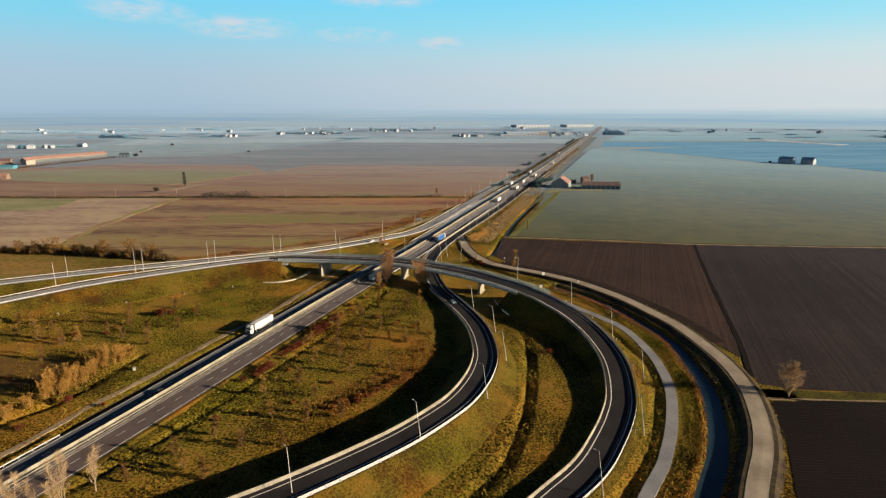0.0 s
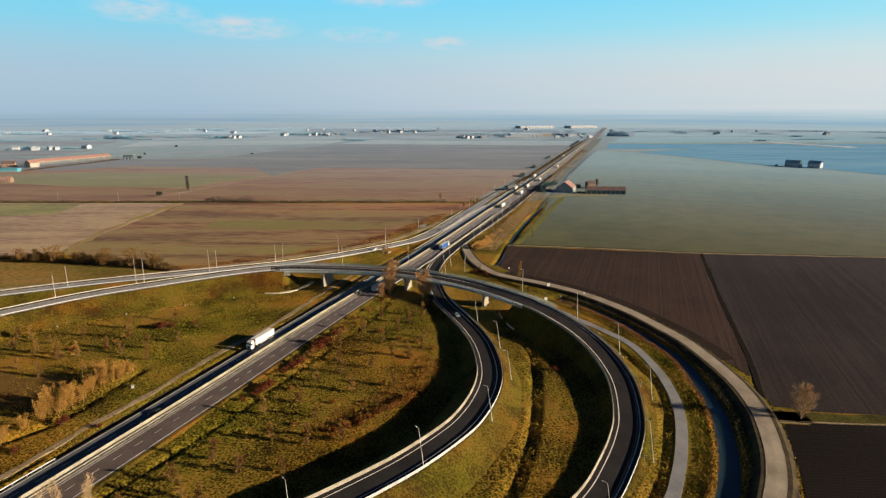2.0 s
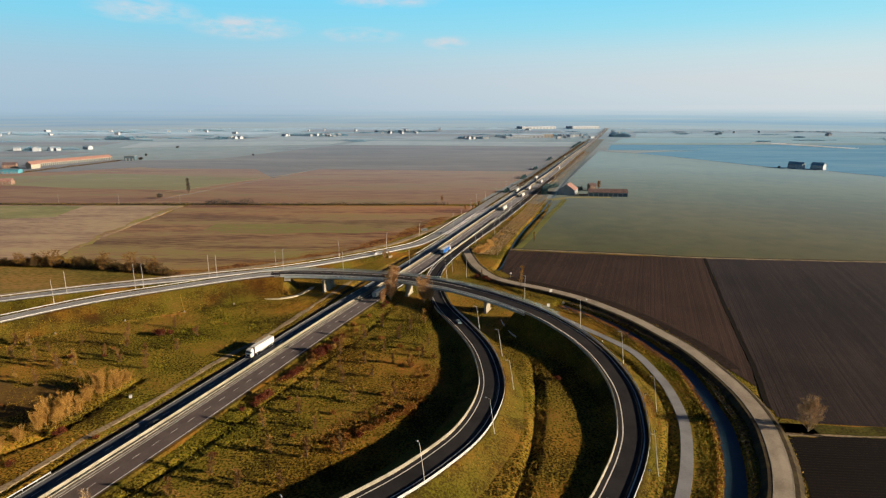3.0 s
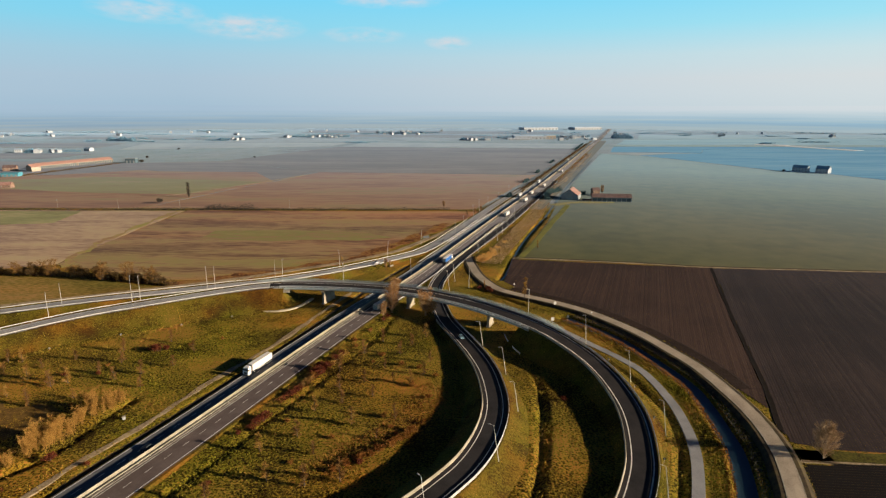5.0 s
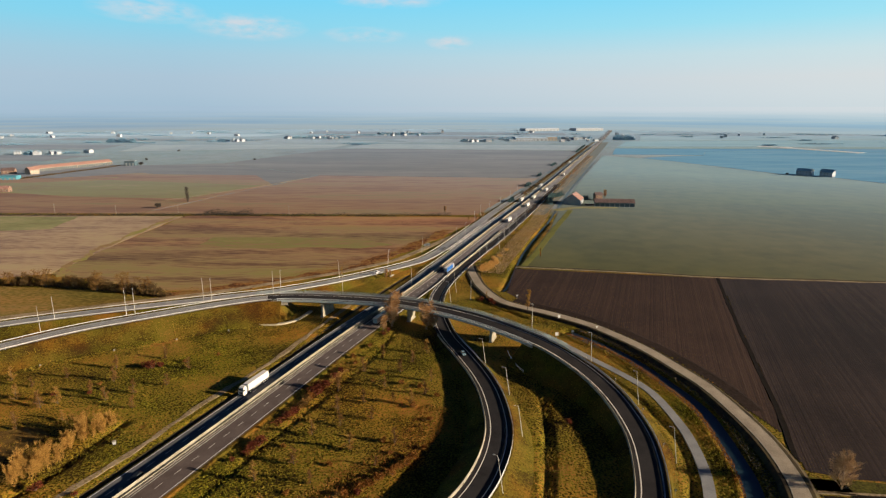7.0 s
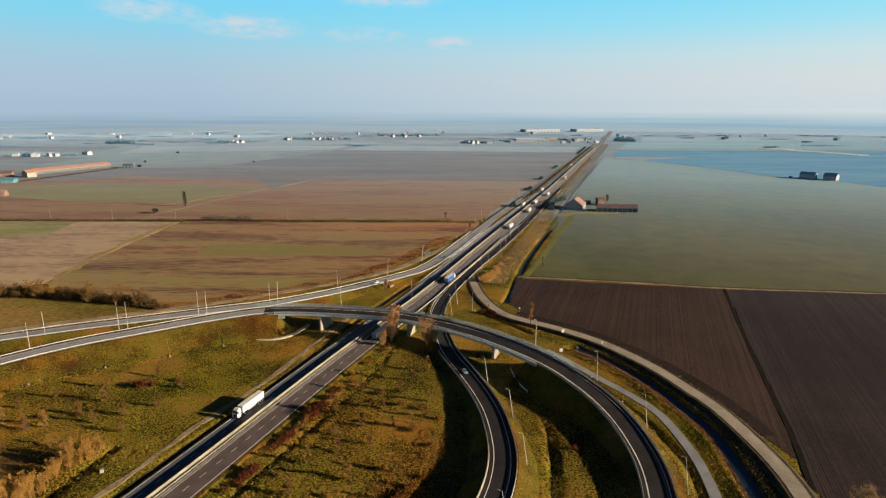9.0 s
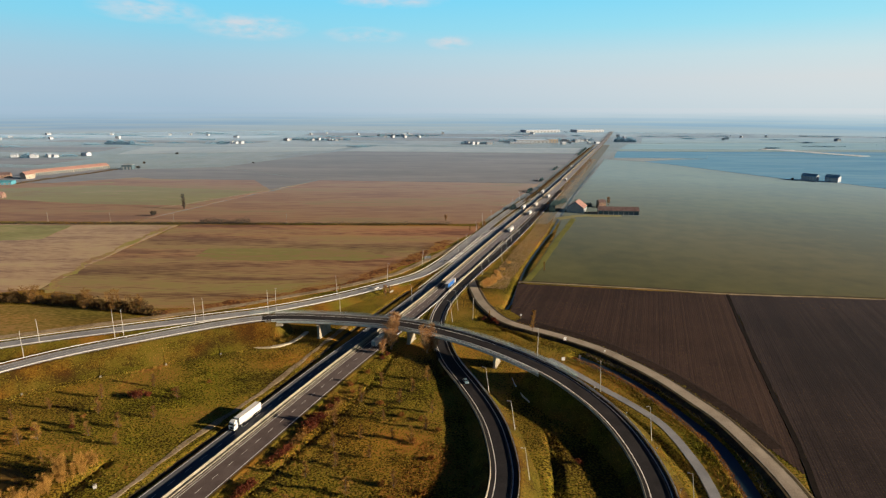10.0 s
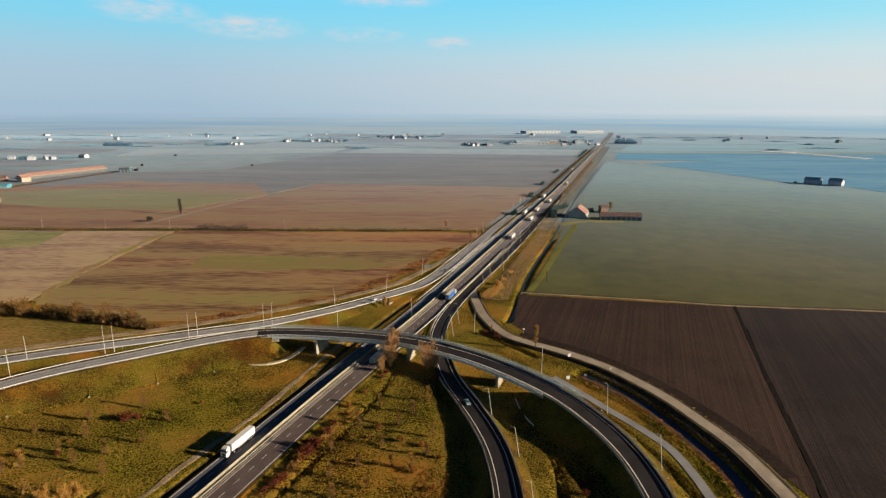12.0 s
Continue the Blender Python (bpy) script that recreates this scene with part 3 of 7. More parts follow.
BRIDGE_ROAD = Line([(-330, 130, 4.5), (-262, 202, 5.8), (-207, 262, 6.8), (-184, 283, 7.4), (-160, 298, 8.0), (-125, 319, 8.5), (-100, 328.5, 8.8), (-71, 328, 8.9), (-34, 322, 8.9), (-8.5, 311, 8.9),
                    (17, 293, 8.8), (41, 268, 8.3), (54.3, 247.6, 6.7), (61.6, 230.8, 4.9), (64.8, 213, 3.6), (64.7, 195, 2.9), (60.5, 174, 1.9), (55, 160, 1.5), (48, 147, 1.25), (41, 136, 1.1), (32, 126, 1.0),
                    (10, 105, 1.0), (-30, 78, 1.0), (-100, 40, 1.0)], 3.0)
RAMP_OUT = Line([(-335, 240, 4.4), (-284, 266, 5.0), (-239, 288, 5.6), (-204, 304, 6.3), (-175, 316, 6.6), (-134, 335, 6.2), (-106, 351, 5.2), (-71.7, 382.7, 3.1), (-34.1, 426.8, 0.9), (-20, 448, 0.5), (-4.4, 488, 0.5),
                 (23, 574.6, 0.5), (60, 690, 0.5), (106, 820, 0.5)], 4.0)
FOOTPATH = Line([(47, 298, 0.12), (53.6, 288, 0.12), (65.5, 268, 0.12), (75.2, 252, 0.12), (81.8, 237, 0.12), (84, 215, 0.12), (83.3, 199, 0.12), (80, 181, 0.12), (72.7, 161, 0.12), (64.5, 144, 0.12), (56.3, 131, 0.12), (28, 95, 0.12), (-40, 34, 0.12), (-135, -60, 0.12), (-325, -254, 0.12)], 3.0)
GRAVEL_ROAD = Line([(13, 440, 0.38), (13.5, 424, 0.45), (15.5, 400, 0.6), (20, 373, 0.8), (31, 346, 1), (54, 327.5, 1.1), (62.6, 320, 1.2), (75, 307.5, 1.2), (85, 292.5, 1.2), (94, 275.5, 1.2), (100.5, 257.5, 1.2), (105.9, 240, 1.2), (108.5, 218, 1.2), (109, 200, 1.2), (107, 183, 1.2), (103.5, 170, 1.2), (95.9, 151, 1.2), (84.5, 132, 1.2), (55, 90, 1.2), (-12, 22, 1.2), (-110, -78, 1.0), (-300, -272, 1.0)], 3.0)
BROOK = Line([(62, 302), (80, 278), (91, 250), (97, 227), (97, 210), (95.6, 196), (93.5, 181), (87.2, 161.6), (80.4, 146.3), (72.7, 133.3), (45, 95), (-25, 28), (-62, -7)], 3.0)
MID_DITCH = Line([(37.5, 243), (37, 235), (35.3, 218), (34, 204), (30, 180), (25.3, 161), (20, 145.5), (14.8, 135), (-10, 104)], 3.0)
FIELD_DITCH = Line([(183.2, 401), (152.8, 309), (125.9, 224), (114.2, 192)], 6.0)
NORTH_BROOK = Line([(33, 372), (39, 390), (58, 470), (88, 565), (97, 590)], 6.0)
NORTH_CHANNEL = Line([(97, 588, 0.12), (124, 680, 0.12), (160, 800, 0.12), (202, 934, 0.12), (330, 1330, 0.12)], 8.0)
PATH_DITCH = Line([(60, 268), (68, 247.5), (75, 230), (79, 211), (79.6, 200), (76.5, 183), (73, 174.6), (66.1, 157.1), (60.1, 145.2), (51, 132), (27, 103)], 3.0)
WILLOW_DITCH = Line([(-148, 138), (-138, 163), (-131.5, 171), (-127, 185), (-122, 210)], 4.0)
LEFT_DITCH = Line([(-166, 20), (-120, 141), (-114.5, 160), (-103.5, 192), (-91.5, 224), (-79.5, 259), (-73.5, 277), (-64.5, 309), (-49, 354), (-30, 405)], 4.0)
RIGHT_DITCH = Line([(-130, 70), (-86, 148), (-62, 205), (-40, 262), (-30, 300)], 4.0)
DIRT_TRACK = Line([(-171, 30, 0.06), (-125, 147, 0.06), (-118, 167.5, 0.06), (-108.5, 193, 0.06), (-96, 231, 0.06), (-83.5, 262, 0.06), (-77.8, 281, 0.06), (-69.3, 312, 0.06), (-55, 358, 0.06)], 4.0)
FIELD_TRACK = Line([(x, y, 0.06) for x, y in ((-290, 297), (-218, 331), (-194, 342.5), (-167.4, 354.6), (-145.5, 366), (-131, 374.6), (-116.5, 384.4), (-101, 395), (-84.8, 405.4), (-62, 424.7), (-44, 443), (-37.5, 453), (-20.6, 485.8), (8, 545), (25, 590), (32, 612))], 5.0)
MUD_DITCH = Line([(42, 321), (35, 330), (27.4, 339), (20.5, 347), (14.4, 356)], 3.0)

def along_plan(line, x, y):
    return float(line.run[np.argmin(np.hypot(line.dense[:, 0] - x, line.dense[:, 1] - y))])


# ---- ground: one sheet out to the horizon, with the ditches cut into it ----
def graded(fine0, fine1, step, lo, hi, grow=1.16):
    mid = list(np.arange(fine0, fine1 + step / 2, step))
    out, d = [], step
    x = mid[-1]
    while x < hi:
        d *= grow
        x = min(x + d, hi)
        out.append(x)
    back, d = [], step
    x = mid[0]
    while x > lo:
        d *= grow
        x = max(x - d, lo)
        back.append(x)
    return np.array(back[::-1] + mid + out)


gx = graded(-150, 188, 1.4, -4900, 4900)
gy = graded(-14, 590, 1.4, -4900, 4900)
GX, GY = np.meshgrid(gx, gy)
GZ = np.zeros(GX.shape)
for line, depth, half in ((BROOK, 2.2, 5.5), (MID_DITCH, 1.5, 2.6), (FIELD_DITCH, 0.5, 1.2), (LEFT_DITCH, 1.5, 1.7), (MUD_DITCH, 1.6, 2.0), (PATH_DITCH, 1.1, 2.4), (WILLOW_DITCH, 2.0, 2.8), (RIGHT_DITCH, 1.3, 1.4), (NORTH_BROOK, 1.5, 4.0)):
    d = near_line(GX, GY, line)
    GZ = np.minimum(GZ, -depth * np.clip(1.25 - d / half * 1.25, 0, 1))
wave = (np.sin(GX * 0.31 + 1.3 * np.sin(GY * 0.17)) * np.sin(GY * 0.27 + 1.1 * np.sin(GX * 0.13)) + 0.6 * np.sin(GX * 0.83 + GY * 0.61) * np.sin(GY * 0.91 - GX * 0.47))
GZ += np.where((GX > -150) & (GX < 60) & (GY > 100) & (GY < 330), 0.10, 0.0) * (wave - 1.0)
rows, cols = GX.shape
g_idx = np.arange(rows * cols).reshape(rows, cols)
g_faces = np.stack([g_idx[:-1, :-1], g_idx[:-1, 1:], g_idx[1:, 1:], g_idx[1:, :-1]], -1).reshape(-1, 4)


def plain_material():
    """Rough grass round the junction; patchwork of worked fields far off, paled and sheened for haze."""
    m = material("plain", [(0.045, 0.026, 0.005), (0.115, 0.08, 0.009), (0.19, 0.152, 0.014), (0.31, 0.232, 0.028), (0.36, 0.18, 0.038)], 0.03, 8.0, fine=1.3, fine_amount=1.05,
                 rough=0.95, bump=0.25, bump_scale=1.6, specular=0.1, zones=(0.014, (1.17, 0.92, 0.8), (0.8, 0.93, 0.6)))
    t = m.node_tree
    b = t.nodes["Principled BSDF"]
    near = b.inputs["Base Color"].links[0].from_socket
    co = t.nodes.new("ShaderNodeTexCoord")
    sp = t.nodes.new("ShaderNodeSeparateXYZ")
    link(t, co.outputs["Object"], sp.inputs[0])
    mp = t.nodes.new("ShaderNodeMapping")
    mp.inputs["Rotation"].default_value = (0, 0, radians(18))
    mp.inputs["Scale"].default_value = (0.8, 1.0, 1.0)
    link(t, co.outputs["Object"], mp.inputs[0])
    vo = t.nodes.new("ShaderNodeTexVoronoi")
    vo.distance = "CHEBYCHEV"
    vo.inputs["Scale"].default_value = 1 / 330.0
    vo.inputs["Randomness"].default_value = 0.85
    link(t, mp.outputs[0], vo.inputs["Vector"])
    vs = t.nodes.new("ShaderNodeSeparateColor")
    link(t, vo.outputs["Color"], vs.inputs[0])
    far = color_ramp(t, vs.outputs[0], [(0.1, (0.14, 0.125, 0.105)), (0.3, (0.22, 0.205, 0.175)), (0.5, (0.12, 0.145, 0.12)), (0.7, (0.18, 0.195, 0.16)), (0.9, (0.24, 0.225, 0.195))])
    nz = t.nodes.new("ShaderNodeTexNoise")
    nz.inputs["Scale"].default_value, nz.inputs["Detail"].default_value = 0.02, 7.0
    link(t, mp.outputs[0], nz.inputs["Vector"])
    far = mix_color(t, 0.35, far, color_ramp(t, nz.outputs[0], [(0.3, (0.12, 0.10, 0.075)), (0.7, (0.28, 0.24, 0.18))]))
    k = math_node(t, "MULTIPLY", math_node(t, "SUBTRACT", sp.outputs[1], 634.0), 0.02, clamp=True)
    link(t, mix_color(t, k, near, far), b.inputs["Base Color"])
    # bluish sheen rises with distance, imitating haze over the plain
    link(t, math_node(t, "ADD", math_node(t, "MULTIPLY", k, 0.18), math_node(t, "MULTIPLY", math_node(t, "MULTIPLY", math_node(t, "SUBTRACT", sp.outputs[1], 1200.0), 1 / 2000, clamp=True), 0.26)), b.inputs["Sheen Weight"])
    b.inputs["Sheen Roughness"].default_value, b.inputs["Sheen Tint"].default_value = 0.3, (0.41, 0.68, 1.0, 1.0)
    return m


PLAIN = plain_material()
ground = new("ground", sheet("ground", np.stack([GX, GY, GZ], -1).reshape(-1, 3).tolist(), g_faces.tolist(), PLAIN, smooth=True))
tagged(ground, "flat plain of rough olive grass and worked fields", "ground", kind="structure")

# the plain's end: a glowing ring far behind everything, haze painted in
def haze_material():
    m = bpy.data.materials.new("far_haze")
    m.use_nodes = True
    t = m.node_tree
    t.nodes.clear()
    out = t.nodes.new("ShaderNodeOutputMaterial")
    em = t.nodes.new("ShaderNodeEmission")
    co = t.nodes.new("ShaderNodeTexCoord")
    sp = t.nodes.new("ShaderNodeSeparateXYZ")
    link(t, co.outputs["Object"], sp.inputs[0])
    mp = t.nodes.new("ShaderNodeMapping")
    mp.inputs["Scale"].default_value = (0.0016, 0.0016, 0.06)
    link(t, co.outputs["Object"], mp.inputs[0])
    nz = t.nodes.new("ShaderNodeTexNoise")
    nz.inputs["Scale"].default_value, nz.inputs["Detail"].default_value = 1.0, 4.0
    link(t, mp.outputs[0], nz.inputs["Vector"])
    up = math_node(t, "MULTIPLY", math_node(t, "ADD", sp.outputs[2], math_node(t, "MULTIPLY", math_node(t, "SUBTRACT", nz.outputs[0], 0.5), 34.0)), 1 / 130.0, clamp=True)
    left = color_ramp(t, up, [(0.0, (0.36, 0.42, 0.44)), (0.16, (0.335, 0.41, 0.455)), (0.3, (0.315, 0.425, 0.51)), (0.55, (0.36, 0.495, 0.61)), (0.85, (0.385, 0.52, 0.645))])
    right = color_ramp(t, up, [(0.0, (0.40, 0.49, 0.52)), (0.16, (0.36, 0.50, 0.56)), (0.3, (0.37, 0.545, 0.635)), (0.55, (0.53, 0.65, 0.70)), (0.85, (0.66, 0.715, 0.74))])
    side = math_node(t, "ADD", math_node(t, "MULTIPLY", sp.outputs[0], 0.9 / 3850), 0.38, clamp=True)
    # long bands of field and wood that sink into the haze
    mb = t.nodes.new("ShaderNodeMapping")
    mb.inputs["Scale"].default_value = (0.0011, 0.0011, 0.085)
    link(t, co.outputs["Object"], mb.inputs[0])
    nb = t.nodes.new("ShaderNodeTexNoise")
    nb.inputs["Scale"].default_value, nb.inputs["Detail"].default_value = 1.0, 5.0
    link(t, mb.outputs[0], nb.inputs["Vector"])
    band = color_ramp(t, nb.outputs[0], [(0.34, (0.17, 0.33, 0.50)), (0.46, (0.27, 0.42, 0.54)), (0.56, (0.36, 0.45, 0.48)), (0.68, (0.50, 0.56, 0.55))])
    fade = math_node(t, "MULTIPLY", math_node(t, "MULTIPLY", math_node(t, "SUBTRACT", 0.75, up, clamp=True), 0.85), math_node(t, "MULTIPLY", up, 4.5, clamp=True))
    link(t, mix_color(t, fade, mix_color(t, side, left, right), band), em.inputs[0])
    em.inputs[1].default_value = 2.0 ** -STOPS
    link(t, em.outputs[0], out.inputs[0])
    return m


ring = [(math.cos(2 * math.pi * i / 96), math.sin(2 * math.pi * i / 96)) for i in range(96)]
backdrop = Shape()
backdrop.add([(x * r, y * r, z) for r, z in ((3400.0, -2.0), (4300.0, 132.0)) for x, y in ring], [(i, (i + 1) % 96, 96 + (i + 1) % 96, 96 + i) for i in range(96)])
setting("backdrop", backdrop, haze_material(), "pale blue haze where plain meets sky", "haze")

# ---- fields ----
def uneven(poly, step, sway, seed):
    """An outline whose straight sides wander a little, as ploughs and mowers leave them."""
    r = random.Random(seed)
    out = []
    for (x0, y0), (x1, y1) in zip(poly, poly[1:] + poly[:1]):
        run_ = math.hypot(x1 - x0, y1 - y0)
        n_ = max(1, min(40, int(run_ / step)))
        for i_ in range(n_):
            o_ = r.uniform(-sway, sway) if i_ else 0.0
            out.append((x0 + (x1 - x0) * i_ / n_ - (y1 - y0) / run_ * o_, y0 + (y1 - y0) * i_ / n_ + (x1 - x0) / run_ * o_))
    return out


def field(name, poly, mat, label, up=0.08):
    sh = Shape()
    k_ = int(name.split("_")[1])
    sh.prism(uneven(poly, 12.0, 0.4 if k_ in (4, 5) else 1.2, k_), -0.3, up + 0.005 * k_)
    return setting(name, sh, mat, label, "field")


def uneven_band(places, wide, sway, up, seed, step=8.0):
    """A band of growth along a line, its two edges wandering."""
    line, r = Line([(*q, 0.0) for q in places], step), random.Random(seed)
    rows_ = []
    k0, k1 = r.uniform(0, 6), r.uniform(0, 6)
    for s_, p_, n_ in zip(line.s, line.p, line.n):
        a_ = -wide / 2 + sway * 0.5 * (math.sin(s_ * 0.11 + k0) + 0.6 * math.sin(s_ * 0.37 + k1) + r.uniform(-0.35, 0.35))
        b_ = wide / 2 + sway * 0.5 * (math.sin(s_ * 0.13 + k1) + 0.6 * math.sin(s_ * 0.41 + k0) + r.uniform(-0.35, 0.35))
        rows_.append([tuple(p_ + n_ * o + np.array((0, 0, u))) for o, u in ((a_ - 0.3, -0.3), (a_, up), (b_, up), (b_ + 0.3, -0.3))])
    return Shape().rings(rows_)


def ridges(name, poly, along, spacing, height, mat, label, up=0.1, margin=0.0):
    """A ploughed field: parallel ridges clipped to the outline."""
    d = np.array(along, float) / np.hypot(*along)
    n = np.array((d[1], -d[0]))
    pts = np.array(poly, float)
    rng = random.Random(7)
    o, o1 = (pts @ n).min(), (pts @ n).max()
    sh = Shape()
    while o < o1:
        cuts = []
        for a, b in zip(pts, np.roll(pts, -1, 0)):
            va, vb = a @ n - o - spacing / 2, b @ n - o - spacing / 2
            if (va > 0) != (vb > 0):
                q = a + (b - a) * va / (va - vb)
                cuts.append(q @ d)
        cuts.sort()
        for s0, s1 in zip(cuts[::2], cuts[1::2]):
            if s1 - s0 < 3:
                continue
            h = height * (rng.uniform(1.3, 1.8) if rng.random() < 0.25 else rng.uniform(0.5, 1.15))
            k = max(2, int((s1 - s0) / 25))
            rows_ = []
            for s in np.linspace(s0, s1, k):
                j = rng.uniform(-0.12, 0.12)
                base = d * s
                rows_.append([(*(base + n * o), up), (*(base + n * (o + spacing * (0.45 + j))), up + h * rng.uniform(0.6, 1.2)), (*(base + n * (o + spacing * 0.97)), up)])
            sh.rings(rows_)
        o += spacing
    me = sheet(name, sh.v, sh.f, mat)
    ob = new(name, me)
    tagged(ob, label, "field", kind="structure")
    return ob


FIELD_A = [(46, 422), (182.3, 400.3), (151.9, 309), (125.0, 224), (118.6, 207), (115, 222), (113, 242), (104, 280), (91, 307), (62, 333), (42, 352), (35, 366)]
ridges("field_1", FIELD_A, (71, 204), 1.0, 0.026, SOIL_RED, "reddish-brown ploughed field with straight furrows")
FIELD_B = [(184.1, 400), (315, 389.6), (640, 376), (640, 150), (152, 179.0), (126, 181.5), (114.3, 185.5), (115.1, 192), (126.8, 224), (153.7, 309)]
ridges("field_2", FIELD_B, (71, 204), 1.0, 0.03, SOIL, "dark brown ploughed field with straight furrows")
FIELD_C = [(109.8, 171.8), (112.5, 173.6), (122, 173.6), (152, 172.8), (640, 143), (640, 40), (22, 40), (66, 92), (90, 124), (101.5, 148), (107, 165)]
ridges("field_3", FIELD_C, (488, -33), 1.3, 0.05, SOIL_DARK, "dark bare earth field, finely harrowed")
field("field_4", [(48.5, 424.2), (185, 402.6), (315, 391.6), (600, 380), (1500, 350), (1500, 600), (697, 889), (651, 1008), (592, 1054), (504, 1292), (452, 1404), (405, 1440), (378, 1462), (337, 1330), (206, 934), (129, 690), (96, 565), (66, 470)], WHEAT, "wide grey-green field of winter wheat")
field("field_5", [(50, 426.5), (55, 426), (72, 470), (102, 560), (140, 668), (135, 672), (96, 560), (66, 468)], LUSH, "bright green grass strip beside the brook", 0.14)
field("field_6", [(-287, 624), (30, 624), (24, 600), (0, 546), (-29, 486), (-53, 443), (-77, 419), (-103, 402), (-133, 383), (-160, 367), (-183, 366), (-281, 402), (-286, 470), (-288, 540)], STUBBLE, "brown stubble field with reddish streaks")
field("field_7", [(-1000, 622), (-289.5, 622), (-288.5, 540), (-286.5, 470), (-281.5, 402), (-320, 388), (-1000, 384)], STUBBLE_PALE, "pale brown harvested field")
field("field_8", [(-640, 616), (-400, 616), (-386, 552), (-430, 542), (-640, 548)], GREEN_PLOT, "narrow green meadow beside the stubble", 0.14)
field("field_9", [(-215, 519), (-160, 522), (-106, 519), (-78, 515), (-50, 494), (-78, 481), (-110, 484), (-147, 479), (-215, 484)], REGROWTH, "thin green strip across the stubble", 0.14)
field("field_32", [(-210, 621), (24, 621), (10, 580), (-4, 568), (-20, 592), (-83, 588), (-150, 600), (-210, 606)], REGROWTH, "thin green edge of the stubble field", -0.08)
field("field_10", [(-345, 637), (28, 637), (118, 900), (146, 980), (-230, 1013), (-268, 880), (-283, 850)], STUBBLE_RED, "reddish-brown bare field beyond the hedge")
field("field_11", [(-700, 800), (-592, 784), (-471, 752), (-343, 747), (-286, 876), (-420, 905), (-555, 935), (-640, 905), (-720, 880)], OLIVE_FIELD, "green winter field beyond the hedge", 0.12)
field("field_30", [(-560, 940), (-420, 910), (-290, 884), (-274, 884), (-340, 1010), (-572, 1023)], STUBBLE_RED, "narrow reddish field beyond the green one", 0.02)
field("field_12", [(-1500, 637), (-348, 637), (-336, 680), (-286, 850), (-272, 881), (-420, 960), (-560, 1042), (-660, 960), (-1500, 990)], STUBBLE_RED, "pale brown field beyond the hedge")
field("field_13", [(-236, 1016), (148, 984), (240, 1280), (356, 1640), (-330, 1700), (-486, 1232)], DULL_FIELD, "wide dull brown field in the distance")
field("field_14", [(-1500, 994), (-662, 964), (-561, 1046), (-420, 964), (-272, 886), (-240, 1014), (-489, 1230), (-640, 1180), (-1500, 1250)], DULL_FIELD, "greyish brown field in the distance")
field("field_15", [(456, 1404), (508, 1294), (596, 1056), (655, 1010), (701, 891), (1500, 604), (2400, 900), (2200, 1610), (700, 1610), (640, 1480), (560, 1462)], HAZED_FIELD, "dark damp blue-green field in the distance")


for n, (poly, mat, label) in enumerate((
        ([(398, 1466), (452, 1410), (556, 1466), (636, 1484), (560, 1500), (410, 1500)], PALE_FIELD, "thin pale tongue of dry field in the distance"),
        ([(415, 1506), (562, 1504), (641, 1484), (700, 1612), (2200, 1616), (2200, 1740), (490, 1740)], HAZED_FIELD, "dark damp field in the distance"),
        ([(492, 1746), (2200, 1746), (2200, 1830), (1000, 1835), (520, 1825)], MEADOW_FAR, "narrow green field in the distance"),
        ([(524, 1832), (1000, 1842), (2300, 1836), (2300, 2330), (1300, 2240), (640, 2130)], HAZED_PALE, "dark damp field far away"),
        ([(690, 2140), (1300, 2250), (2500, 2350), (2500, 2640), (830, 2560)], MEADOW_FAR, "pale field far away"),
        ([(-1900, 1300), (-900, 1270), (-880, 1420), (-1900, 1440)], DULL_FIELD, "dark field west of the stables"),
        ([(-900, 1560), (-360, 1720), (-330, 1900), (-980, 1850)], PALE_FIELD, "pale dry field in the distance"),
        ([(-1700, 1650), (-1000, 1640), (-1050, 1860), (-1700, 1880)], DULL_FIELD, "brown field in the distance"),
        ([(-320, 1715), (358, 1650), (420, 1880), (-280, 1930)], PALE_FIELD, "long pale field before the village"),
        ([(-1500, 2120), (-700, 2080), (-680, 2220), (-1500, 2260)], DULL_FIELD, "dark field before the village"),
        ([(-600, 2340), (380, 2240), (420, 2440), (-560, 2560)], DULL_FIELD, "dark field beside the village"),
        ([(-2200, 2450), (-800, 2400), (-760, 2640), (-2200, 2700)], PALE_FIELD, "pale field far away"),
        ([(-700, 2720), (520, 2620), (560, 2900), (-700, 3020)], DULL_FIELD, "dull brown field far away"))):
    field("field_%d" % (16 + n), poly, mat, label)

field("field_29", [(-470, 374), (-292, 372), (-236, 367), (-188, 352), (-176, 337), (-205, 314), (-285, 275), (-350, 244), (-470, 190)], DRY_MEADOW, "pale brown rough meadow behind the ramps", -0.02)

# ---- roads ----
def embankment(name, line, half, slope, mat, label, s0=None, s1=None, drop=0.03, shift=0.0):
    """The earth body under a road: flat top, even slopes down to the plain."""
    rows_ = []
    for i, s in enumerate(line.s):
        if (s0 is not None and s < s0) or (s1 is not None and s > s1):
            continue
        z = line.p[i][2]
        wob = 0.5 * math.sin(s * 0.21) + 0.35 * math.sin(s * 0.53 + 1)
        foot = half + slope * z
        row = []
        for o, u in ((-foot - 0.6 - wob * 0.5, -0.4), (-half - slope * z * 0.45, z * 0.52), (-half, z - drop), (half, z - drop), (half + slope * z * 0.45, z * 0.52), (foot + 0.6 + wob * 0.5, -0.4)):
            row.append((line.p[i][0] + line.n[i][0] * (o + shift), line.p[i][1] + line.n[i][1] * (o + shift), u))
        rows_.append(row)
    return setting(name, Shape().rings(rows_), mat, label, "embankment")


